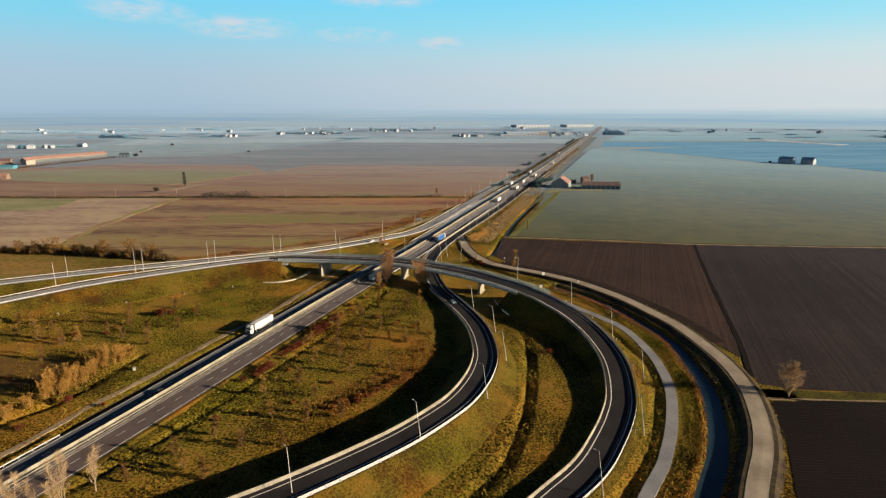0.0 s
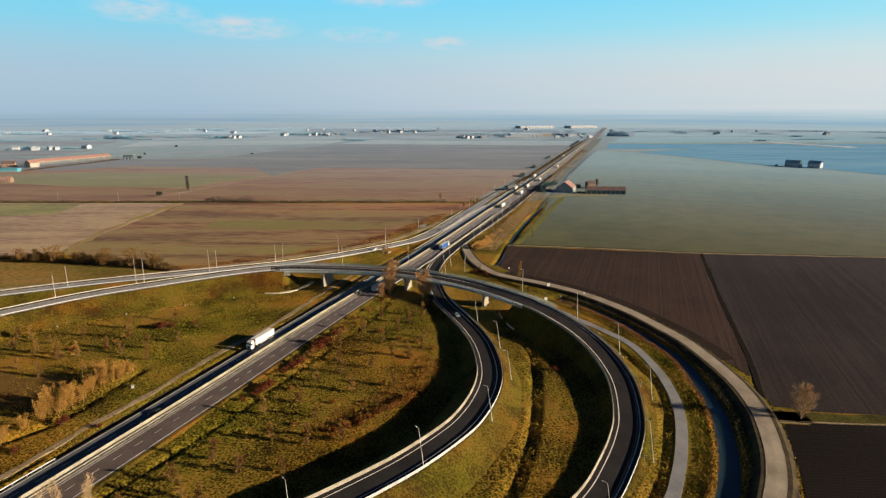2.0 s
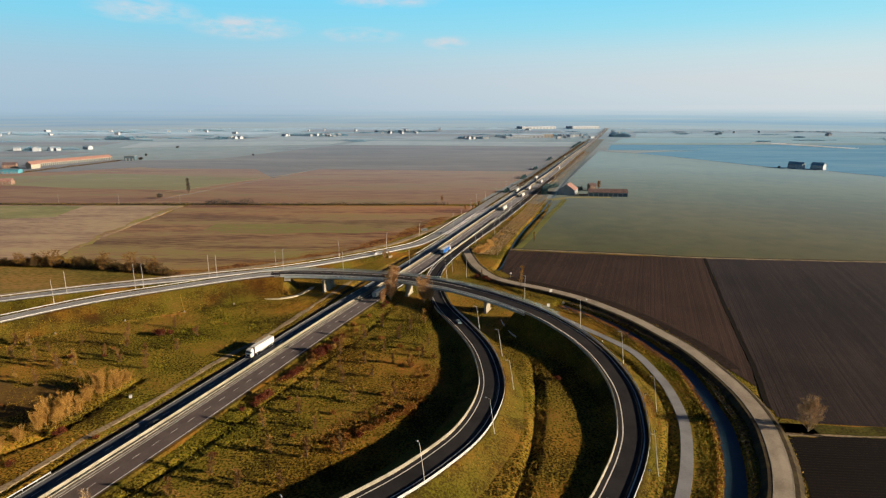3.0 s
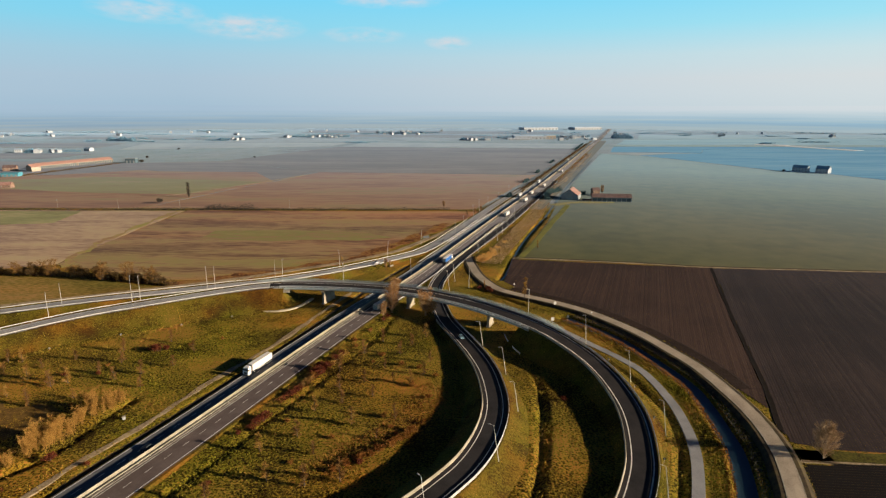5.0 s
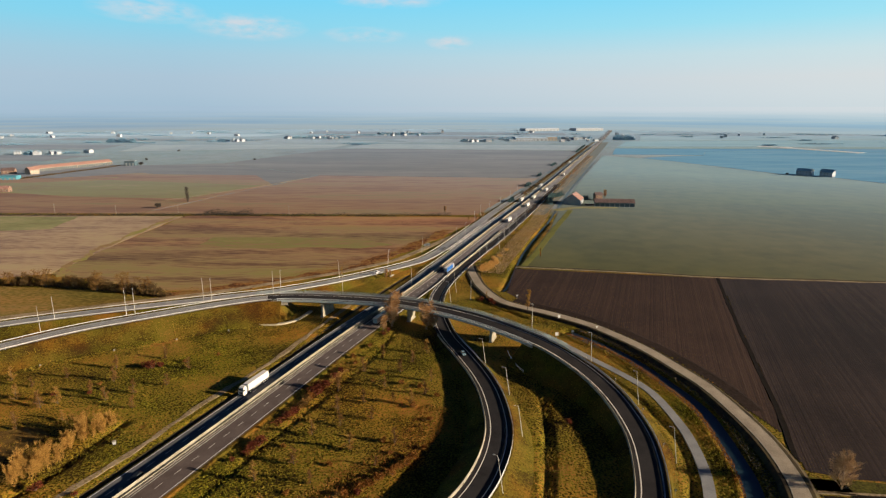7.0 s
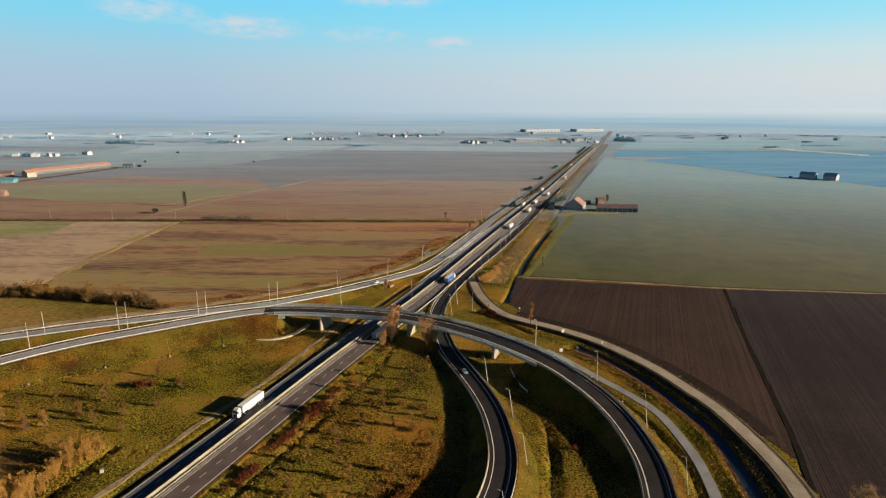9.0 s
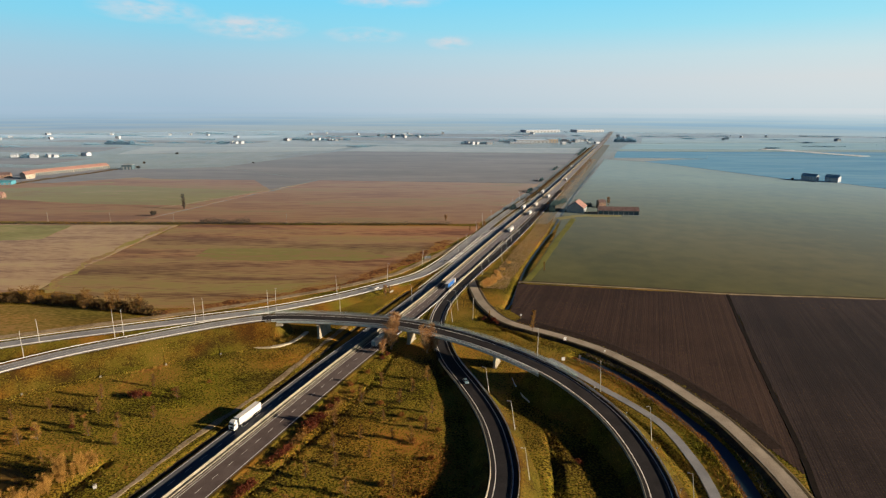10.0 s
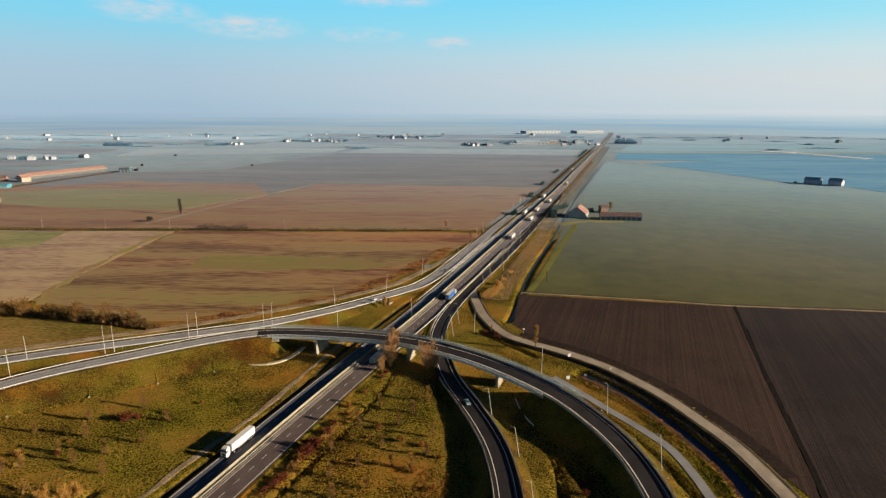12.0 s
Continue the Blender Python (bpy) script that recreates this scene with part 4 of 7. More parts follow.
def roadway(name, line, half0, half1, mat, label, lines=(), dashed=(), up=0.02, s0=None, s1=None):
    """Asphalt from half0 to half1 across, with its painted lines as parts."""
    road = setting(name, line.loft([(half0, up - 0.25), (half0, up), (half1, up), (half1, up - 0.25)], s0=s0, s1=s1), mat, label, "road")
    for o, w in lines:
        part("edge_line", line.loft([(o - w / 2, up + 0.012), (o + w / 2, up + 0.012)], s0=s0, s1=s1), PAINT, road, "worn white painted line")
    for o, w, a, b in dashed:
        part("lane_dashes", line.dashes(o, up + 0.012, a, b, w, s0 or 0.0, min(s1 or line.length, 1200.0)), PAINT, road, "broken white lane line")
    return road


# along the bridge road: where the deck begins and ends
run_x = BRIDGE_ROAD.dense
ABUT_W = float(BRIDGE_ROAD.run[np.argmin(np.hypot(run_x[:, 0] + 98.5, run_x[:, 1] - 328.5))])
ABUT_E = float(BRIDGE_ROAD.run[np.argmin(np.hypot(run_x[:, 0] - 40.0, run_x[:, 1] - 269.0))])

STEP = float(BRIDGE_ROAD.s[1])
ABUT_W, ABUT_E = round(ABUT_W / STEP) * STEP, round(ABUT_E / STEP) * STEP
embankment("embankment_1", MOTORWAY, 11.1, 1.2, BANK, "low grass verge carrying the motorway", shift=1.0)
embankment("embankment_2", LOOP_IN, 5.5, 1.6, BANK, "grass embankment under the inner slip road")
embankment("embankment_3", BRIDGE_ROAD, 6.6, 1.6, BANK, "tall grass embankment leading up to the overpass", s1=ABUT_W + STEP * 1.01)
embankment("embankment_4", BRIDGE_ROAD, 5.6, 1.3, BANK, "grass embankment under the outer slip road", s0=ABUT_E - STEP * 1.01)
embankment("embankment_5", RAMP_OUT, 5.8, 1.6, BANK, "grass embankment under the exit ramp")
embankment("embankment_6", GRAVEL_ROAD, 3.9, 1.5, MUD, "low earth bank under the gravel road")

setting("verge_1", MOTORWAY.loft([(11.0, -0.5), (36.0, 0.10)], s0=along_plan(MOTORWAY, 66, 640), s1=along_plan(MOTORWAY, 520, 2070)), VERGE, "dry grass verge beside the motorway", "verge")
setting("verge_2", MOTORWAY.loft([(-19.0, 0.10), (-11.0, -0.5)], s0=along_plan(MOTORWAY, 66, 640), s1=along_plan(MOTORWAY, 520, 2070)), VERGE, "dry grass verge beside the motorway", "verge")

roadway("road_1", MOTORWAY, -9.8, -1.3, ASPHALT_BLUE, "asphalt motorway carriageway, two lanes and a shoulder", ((-9.3, 0.3), (-1.95, 0.25)), ((-5.6, 0.18, 3.0, 4.5),))
roadway("road_2", MOTORWAY, 1.3, 10.9, ASPHALT, "asphalt motorway carriageway, two lanes and a shoulder", ((10.3, 0.3), (1.95, 0.25)), ((5.6, 0.18, 3.0, 4.5),))
# raised to hide the barrier's lower face from the camera
setting("median", MOTORWAY.loft([(-1.3, -0.3), (-1.3, 0.05), (-0.9, 0.06), (-0.9, 0.45), (1.2, 0.45), (1.25, 0.05), (1.3, -0.3)]), KERB_DARK, "narrow raised dark concrete median strip", "median")
roadway("road_3", LOOP_IN, -4.6, 4.5, ASPHALT_DARK, "curving asphalt slip road with white edge lines", ((-2.8, 0.26), (2.9, 0.3)), up=0.03)
roadway("road_4", BRIDGE_ROAD, -4.6, 4.8, ASPHALT_DARK, "curving dark asphalt road with white edge lines", ((-3.3, 0.36), (3.3, 0.36)), up=0.03, s0=ABUT_W - STEP * 2.01)
roadway("road_6", BRIDGE_ROAD, -4.6, 4.6, ASPHALT_GLINT, "asphalt road with glint painted pale, white edge lines", ((-3.3, 0.28), (3.3, 0.28), (0.0, 0.2)), up=0.03, s1=ABUT_W - STEP * 1.99)
roadway("road_5", RAMP_OUT, -4.4, 4.4, ASPHALT_GLINT, "asphalt exit ramp with white edge lines", ((-3.4, 0.28), (3.4, 0.28)), up=0.03)
setting("path", FOOTPATH.loft([(-1.9, -0.4), (-1.8, 0.04), (1.8, 0.04), (1.9, -0.4)]), PATHWAY, "narrow pale asphalt service path", "path")
farm_road = setting("gravel_road", GRAVEL_ROAD.loft([(-2.8, -0.3), (-2.6, 0.05), (0.0, 0.10), (2.6, 0.05), (2.8, -0.3)]), GRAVEL, "pale worn farm road with concrete edging", "road")
for o in (-2.5, 2.5):
    part("road_edge", GRAVEL_ROAD.loft([(o - 0.14, 0.02), (o - 0.14, 0.075), (o + 0.14, 0.075), (o + 0.14, 0.02)], s0=30.0), CONCRETE_PALE, farm_road, "pale concrete edging")
setting("dirt_track", uneven_band([tuple(q) for q in DIRT_TRACK.p[::2, :2]], 2.2, 0.8, 0.03, 14, 2.0), DIRT, "pale dirt track beside the ditch", "track")
setting("field_strip", uneven_band([(-272, 393), (-285.5, 436), (-291, 470), (-294, 509), (-296, 560), (-296, 620)], 5.6, 5.0, 0.14, 4), BAULK, "broken yellow-green grass strip between two fields", "field")
setting("field_edge", uneven_band([(-181, 357), (-160, 364), (-134, 378), (-100, 400), (-77, 417), (-56, 447), (-36, 482), (-18, 521), (-2, 556)], 11.0, 5.0, 0.16, 31, 5.0), RED_EDGE, "rough reddish growth along the field's edge", "field")
setting("field_track", FIELD_TRACK.loft([(-2.9, -0.3), (-2.6, 0.2), (2.6, 0.2), (2.9, -0.3)]), DIRT, "pale dirt farm track along the field", "track")
setting("water", BROOK.loft([(-3.3, -1.25), (3.3, -1.25)]), WATER, "still dark blue water in the brook", "water")
setting("water_north", NORTH_BROOK.loft([(-0.8, -1.1), (0.8, -1.1)]), DITCH_WATER, "narrow water channel beside the field", "water")
setting("water_channel", NORTH_CHANNEL.loft([(-1.1, -0.3), (-1.0, 0.02), (1.0, 0.02), (1.1, -0.3)]), DITCH_WATER, "narrow straight water channel beside the field", "water")

setting("field_margin", uneven_band([(111.5, 180), (122, 177.6), (152, 175.8), (640, 147)], 6.6, 0.8, 0.13, 8, 4.0), MARGIN, "narrow damp green margin between two ploughed fields", "field")
setting("straw_line", uneven_band([(116, 175.4), (122, 174.2), (152, 172.9), (640, 144)], 0.7, 0.4, 0.2, 41, 3.0), DIRT, "thin pale straw line along the field margin", "field")
# flush near-black strip paints the shade of the ditch below it
setting("ditch_shade_strip", uneven_band([(183.2, 401), (152.8, 309), (125.9, 224), (114.2, 192)], 2.0, 0.3, 0.17, 42, 4.0), DITCH_SHADE, "dark damp ditch between two ploughed fields", "ditch")
# dark band set in the ditch to paint its shade
setting("ditch_shade_band", uneven_band([tuple(q) for q in LEFT_DITCH.p[::2, :2]], 1.5, 0.4, -0.62, 43, 4.0), MUD, "dark band painting the shade inside the ditch", "ditch")
setting("grass_baulk", uneven_band([(47, 426), (64, 423.4), (130, 412.6), (183, 402.0), (245, 396.4), (315, 391.2), (600, 379.6)], 1.9, 0.5, 0.2, 21, 4.0), DIRT, "pale dry strip between the ploughed and the green field", "field")
setting("border_band", uneven_band([(47, 429.4), (64, 426.6), (130, 415.6), (183, 405.0), (245, 399.4), (315, 394.2), (600, 382.6)], 1.6, 0.6, 0.19, 22, 4.0), MUD, "dark damp furrow along the green field", "field")
setting("brown_plot", uneven_band([(-214, 196), (-180, 197), (-160, 195), (-147, 190)], 25.0, 6.0, 0.05, 9, 4.0), BROWN_PLOT, "bare brown plot beside the willow ditch", "field")
# strip of bare headland between the farm road and the furrows
head = Line([(x, y, 0.0) for x, y in GRAVEL_ROAD.p[:, :2][(GRAVEL_ROAD.p[:, 1] < 346) & (GRAVEL_ROAD.p[:, 1] > 207)][::5]], 4.0)
setting("headland", head.loft([(-4.4, 0.03), (-5.6, 0.2), (-11.5, 0.24), (-13.0, 0.05)]), HEADLAND, "bare brown headland beside the farm road", "field")
# pale farm track between the far fields
setting("far_track", Line([(-365, 728, 0.2), (-343, 762, 0.2), (-282, 879, 0.2), (-241, 972, 0.2)], 12.0).loft([(-1.6, -0.2), (-1.5, 0.06), (1.5, 0.06), (1.6, -0.2)]), DIRT, "pale farm track between the far fields", "track")
setting("far_track_2", Line([(-660, 760, 0.2), (-635, 827, 0.2), (-611, 892, 0.2), (-565, 975, 0.2)], 12.0).loft([(-2.6, -0.2), (-2.5, 0.06), (2.5, 0.06), (2.6, -0.2)]), OLIVE_FIELD, "yellowish grass baulk between the far fields", "track")

# white hatching where the ramp meets the motorway
hatch = Shape()
for i in range(15):
    s_ = along_plan(MOTORWAY, -12 + i * 3.0, 482 + i * 8.6)
    a, n_ = MOTORWAY.at(s_), MOTORWAY.normal(s_)
    b_ = MOTORWAY.at(s_ + 3.2)
    wide = 3.6 - 0.1 * i
    hatch.add([a + n_ * -11.0 + (0, 0, 0.06), a + n_ * (-11.0 - wide) + (0, 0, 0.06), b_ + n_ * (-11.0 - wide) + (0, 0, 0.06), b_ + n_ * -11.0 + (0, 0, 0.06)], [(0, 1, 2, 3)])
for i in range(20):
    s_ = along_plan(RAMP_OUT, -10.5, 487) + i * 6.4
    a, n_ = RAMP_OUT.at(s_), RAMP_OUT.normal(s_)
    b_ = RAMP_OUT.at(s_ + 3.0)
    hatch.add([a + n_ * 4.5 + (0, 0, 0.08), a + n_ * 6.8 + (0, 0, 0.08), b_ + n_ * 6.8 + (0, 0, 0.08), b_ + n_ * 4.5 + (0, 0, 0.08)], [(0, 1, 2, 3)])
setting("gore_ramp", RAMP_OUT.loft([(4.4, 0.03), (7.0, 0.03), (7.0, -0.5)], s0=along_plan(RAMP_OUT, -14, 480), s1=along_plan(RAMP_OUT, 35, 612)), ASPHALT, "asphalt wedge beside the ramp", "road")
gore = setting("gore", MOTORWAY.loft([(-15.2, -0.6), (-15.2, 0.02), (-9.8, 0.02), (-9.8, -0.6)], s0=along_plan(MOTORWAY, -14, 476), s1=along_plan(MOTORWAY, 42, 622)), ASPHALT, "asphalt wedge where the ramp joins", "road")
tagged(part("hatching", hatch, PAINT, gore, "white painted hatching"), kind="stuff")


# ---- overpass ----
def moved(line_shape, base):
    line_shape.v = [(x - base[0], y - base[1], z - base[2]) for x, y, z in line_shape.v]
    return line_shape


def cone(name, line, s, sign, half, slope, mat, label):
    """The earth slope that ends an embankment under the deck."""
    p, n = line.at(s), line.normal(s)
    d = np.array((-n[1], n[0], 0.0)) * sign
    z = p[2] - 1.4
    rows_ = []
    for k in range(9):
        a = math.pi * (k / 8 - 0.5)
        o, f = math.sin(a), math.cos(a)
        rows_.append([(p[0] + n[0] * o * half + d[0] * f * 1.0, p[1] + n[1] * o * half + d[1] * f * 1.0, z),
                      (p[0] + n[0] * o * (half + slope * z) + d[0] * f * slope * z, p[1] + n[1] * o * (half + slope * z) + d[1] * f * slope * z, -0.4)])
    sh = Shape().rings(rows_)
    sh.add([(p[0], p[1], z)] + [r[0] for r in rows_], [(0, i, i + 1) for i in range(1, 9)])
    return setting(name, sh, mat, label, "embankment")


cone("embankment_7", BRIDGE_ROAD, ABUT_W, 1, 6.6, 1.35, BANK, "grass slope under the end of the overpass")
cone("embankment_8", BRIDGE_ROAD, ABUT_E, -1, 5.6, 0.7, BANK, "grass slope under the end of the overpass")

bridge = thing("overpass", "curved concrete road overpass with steel parapets, on slender wall piers", "bridge")
deck_top = -0.02
part("deck", BRIDGE_ROAD.loft([(-6.1, deck_top), (6.1, deck_top), (6.1, -0.6), (4.9, -1.55), (-4.9, -1.55), (-6.1, -0.6)], closed=True, caps=True, s0=ABUT_W - STEP, s1=ABUT_E + STEP), CONCRETE, bridge)
for side in (-1, 1):
    part("edge_beam", BRIDGE_ROAD.loft([(side * 6.12, -0.75), (side * 6.12, 0.35), (side * 6.42, 0.35), (side * 6.42, -0.75)], closed=True, caps=True, s0=ABUT_W - STEP, s1=ABUT_E + STEP), FASCIA, bridge, "pale blue-grey painted edge beam")
    part("kerb", BRIDGE_ROAD.loft([(side * 5.0, -0.01), (side * 5.0, 0.17), (side * 6.1, 0.17), (side * 6.1, -0.01)], closed=True, caps=True, s0=ABUT_W - STEP, s1=ABUT_E + STEP), KERB_DARK, bridge)


def wall_pier(x, y, top, turn, run=7.6):
    sh = Shape()
    sh.box((x, y, top * 0.46 - 0.3), (run, 1.15, top * 0.92 + 0.6), turn)
    sh.box((x, y, top * 0.92 + top * 0.02), (run, 1.15, top * 0.12), turn, taper=(1.12, 1.6))
    sh.box((x, y, 0.1), (run + 0.8, 2.0, 0.7), turn, taper=(0.97, 0.9))
    return sh


for x, y, run in ((-70.6, 327.0, 11.5), (-22.4, 318.5, 8.0), (20.6, 291.0, 8.0)):
    part("pier", wall_pier(x, y, 7.3, math.atan2(0.94, 0.34), run), CONCRETE_PALE, bridge, "pale tapered concrete wall pier")
for s, sgn in ((ABUT_W, 1), (ABUT_E, -1)):
    p, hd = BRIDGE_ROAD.at(s), BRIDGE_ROAD.heading(s)
    sh = Shape()
    sh.box((p[0], p[1], p[2] - 2.6), (1.6, 12.2, 2.6), hd)
    n = BRIDGE_ROAD.normal(s)
    for side in (-1, 1):
        q = p + n * side * 6.3
        sh.box((q[0] - math.cos(hd) * sgn * 1.2, q[1] - math.sin(hd) * sgn * 1.2, p[2] - 1.2), (4.2, 0.5, 2.6), hd)
    part("abutment", sh, CONCRETE_PALE, bridge, "concrete abutment block with wing walls")
bw = BRIDGE_ROAD.at(ABUT_W + 2.5) + BRIDGE_ROAD.normal(ABUT_W + 2.5) * 5.2
part("bearing_shelf", Shape().box((bw[0], bw[1], bw[2] - 1.9), (7.0, 2.2, 1.5), BRIDGE_ROAD.heading(ABUT_W + 2.5)), CONCRETE_PALE, bridge, "pale concrete bearing shelf")
for s in np.arange(ABUT_W + 8, ABUT_E, 17.0):
    p, hd = BRIDGE_ROAD.at(s), BRIDGE_ROAD.heading(s)
    part("expansion_joint", Shape().box((p[0], p[1], p[2] + 0.04), (0.25, 9.2, 0.02), hd), TRIM_BLACK, bridge)


# ---- barriers ----
def concrete_barrier(line, o, s0, s1, height, label, up=0.0, mat=BARRIER):
    """A cast safety barrier with the usual sloped foot."""
    base = line.at(s0) + line.normal(s0) * o
    ob = thing("concrete_barrier", label, "barrier", "concrete barriers", at=Matrix.Translation(base))
    k = height / 1.0
    prof = [(o - 0.30, up), (o - 0.27, up + 0.1 * k), (o - 0.12, up + 0.38 * k), (o - 0.09, up + height), (o + 0.09, up + height), (o + 0.12, up + 0.38 * k), (o + 0.27, up + 0.1 * k), (o + 0.30, up)]
    part("wall", moved(line.loft(prof, closed=True, caps=True, s0=s0, s1=s1), base), mat, ob)
    return ob


POST = Shape().box((0, 0, 0.2), (0.12, 0.12, 1.15)).mesh("post", STEEL)
POST_TALL = Shape().box((0, 0, 0.55), (0.14, 0.14, 1.15)).mesh("parapet_post", PARAPET)
POST_FENCE = Shape().box((0, 0, 1.15), (0.13, 0.13, 2.4)).mesh("fence_post", FENCE_GREEN)


def stand(mesh, name, line, o, s, parent, base, up=0.0):
    p = line.at(s) + line.normal(s) * o
    ob = new(name, mesh)
    ob.parent = parent
    ob.matrix_basis = Matrix.Translation((p[0] - base[0], p[1] - base[1], p[2] + up - base[2])) @ Matrix.Rotation(line.heading(s), 4, "Z")
    return ob


def guard_rail(line, o, s0, s1, face, label="galvanised steel guard rail on short posts", gap=4.0, top=0.85, mat=STEEL, posts_to=None, lower=False):
    """A corrugated rail on posts. face: +1 or -1, the side on which the rail bulges."""
    base = line.at(s0) + line.normal(s0) * o
    ob = thing("guard_rail", label, "guard rail", "guard rails", at=Matrix.Translation(base))
    f = face * 0.07
    prof = [(o, top - 0.36), (o + f, top - 0.29), (o + f, top - 0.24), (o, top - 0.18), (o + f, top - 0.11), (o + f, top - 0.05), (o, top), (o - f * 0.6, top), (o - f * 0.6, top - 0.36)]
    part("rail", moved(line.loft(prof, closed=True, caps=True, s0=s0, s1=s1), base), mat, ob)
    if lower:
        part("lower_rail", moved(line.loft([(o, 0.06), (o + f * 0.6, 0.06), (o + f * 0.6, top - 0.42), (o, top - 0.42)], closed=True, caps=True, s0=s0, s1=s1), base), mat, ob)
    end = s1 if posts_to is None else min(s1, posts_to)
    for s in np.arange(s0 + 1, end, gap):
        stand(POST, "post", line, o - face * 0.12, s, ob, base)
    if end < s1:
        sh = Shape()
        for s in np.arange(end, s1, gap * 2):
            p = line.at(s) + line.normal(s) * (o - face * 0.12)
            sh.box((p[0] - base[0], p[1] - base[1], p[2] + 0.3 - base[2]), (0.12, 0.12, 0.9), line.heading(s))
        tagged(part("far_posts", sh, STEEL, ob), kind="stuff")
    return ob


along = along_plan


m0, m_end = along(MOTORWAY, -170, -30), along(MOTORWAY, 452, 1851)
guard_rail(MOTORWAY, 0.85, m0, m_end, 1, "long cream steel guard rail along the motorway median", posts_to=along(MOTORWAY, -18, 390), mat=BARRIER, gap=4.5, top=1.15)
concrete_barrier(MOTORWAY, -0.75, m0, m_end, 1.75, "long tall cream concrete barrier along the motorway median", 0.05)
guard_rail(MOTORWAY, -10.0, m0, along(MOTORWAY, -112, 152), 1)
guard_rail(MOTORWAY, 11.3, along(MOTORWAY, -46, 318), along(MOTORWAY, -16, 396), -1)
guard_rail(MOTORWAY, -10.9, along(MOTORWAY, -15, 400), along(MOTORWAY, 149, 893), 1, posts_to=along(MOTORWAY, 20, 505))
concrete_barrier(MOTORWAY, 10.9, along(MOTORWAY, -14, 400), along(MOTORWAY, 40, 560), 0.9, "cream concrete barrier between motorway and slip road", 0.02)
concrete_barrier(LOOP_IN, 4.75, along(LOOP_IN, -2.9, 297), LOOP_IN.length - 5, 1.0, "curving cream concrete barrier on the inside of the slip road")
guard_rail(LOOP_IN, -4.85, along(LOOP_IN, -9, 340), LOOP_IN.length - 5, 1, "curving pale steel guard rail on the outside of the slip road", top=1.05, lower=True)
guard_rail(LOOP_IN, 3.9, along(LOOP_IN, 71, 604), along(LOOP_IN, -4, 303), -1)
guard_rail(LOOP_IN, -4.85, 2.0, along(LOOP_IN, -9.4, 346), 1, posts_to=None)
concrete_barrier(BRIDGE_ROAD, 5.1, ABUT_E + STEP, BRIDGE_ROAD.length - 5, 1.0, "curving cream concrete barrier on the inside of the slip road")
guard_rail(BRIDGE_ROAD, -4.9, ABUT_E + STEP, BRIDGE_ROAD.length - 5, 1, "curving steel guard rail on the outside of the slip road", top=1.05, lower=True)
guard_rail(BRIDGE_ROAD, 5.2, 5.0, ABUT_W - STEP, -1, "pale steel guard rail along the top of the embankment", top=0.95, mat=RAIL_PALE)
guard_rail(BRIDGE_ROAD, -5.2, 5.0, ABUT_W - STEP, 1, "pale steel guard rail along the top of the embankment", top=0.95, mat=RAIL_PALE)
guard_rail(RAMP_OUT, 5.2, 5.0, along(RAMP_OUT, 22, 575), -1, "pale steel guard rail along the exit ramp", top=0.95, mat=RAIL_PALE)
guard_rail(RAMP_OUT, -5.2, 5.0, along(RAMP_OUT, 22, 575), 1, "pale steel guard rail along the exit ramp", top=0.95, mat=RAIL_PALE)

# parapets on the overpass
for side, label in ((1, "grey steel parapet of three tubes on the overpass edge"), (-1, "grey steel parapet of three tubes on the overpass edge")):
    base = BRIDGE_ROAD.at(ABUT_W - 4) + BRIDGE_ROAD.normal(ABUT_W - 4) * side * 6.25 + np.array((0, 0, 0.33))
    par = thing("parapet", label, "parapet", "overpass parapets", at=Matrix.Translation(base))
    for h in (0.4, 0.75, 1.12):
        o = side * 6.25
        part("rail", moved(BRIDGE_ROAD.loft([(o - 0.045, 0.33 + h - 0.05), (o + 0.045, 0.33 + h - 0.05), (o + 0.045, 0.33 + h + 0.05), (o - 0.045, 0.33 + h + 0.05)], closed=True, caps=True, s0=ABUT_W - STEP, s1=ABUT_E + STEP), base), PARAPET, par)
    bars = Shape()
    for s in np.arange(ABUT_W - 3.0, ABUT_E + 3.5, 0.55):
        q = BRIDGE_ROAD.at(s) + BRIDGE_ROAD.normal(s) * side * 6.25 - base
        bars.box((q[0], q[1], q[2] + 0.33 + 0.6), (0.05, 0.05, 1.0), BRIDGE_ROAD.heading(s))
    tagged(part("infill", bars, PARAPET, par, "thin upright steel bars"), kind="stuff")
    for s in np.arange(ABUT_W - 3.5, ABUT_E + 4, 2.5):
        stand(POST_TALL, "post", BRIDGE_ROAD, side * 6.25, s, par, base, 0.33)
for o, label in ((5.0, "steel guard rail on the overpass deck"), (-5.0, "steel guard rail on the overpass deck")):
    guard_rail(BRIDGE_ROAD, o, ABUT_W - STEP, ABUT_E + STEP, -1 if o > 0 else 1, label, gap=2.5, top=1.0, mat=STEEL)

# wire fence on the far edge of the overpass
f0, f1 = ABUT_W - 12, ABUT_E + 14
base = BRIDGE_ROAD.at(f0) + BRIDGE_ROAD.normal(f0) * -6.6
fence = thing("wire_fence", "tall green wire mesh fence along the overpass", "fence", at=Matrix.Translation(base))
for s in np.arange(f0, f1, 2.5):
    stand(POST_FENCE, "post", BRIDGE_ROAD, -6.6, s, fence, base, -0.3)
mesh_sh = Shape()
for s in np.arange(f0, f1, 0.28):
    p = BRIDGE_ROAD.at(s) + BRIDGE_ROAD.normal(s) * -6.6 - base
    mesh_sh.box((p[0], p[1], p[2] + 0.95), (0.045, 0.045, 2.1), BRIDGE_ROAD.heading(s))
tagged(part("mesh_panel", mesh_sh, FENCE_GREEN, fence), kind="stuff")
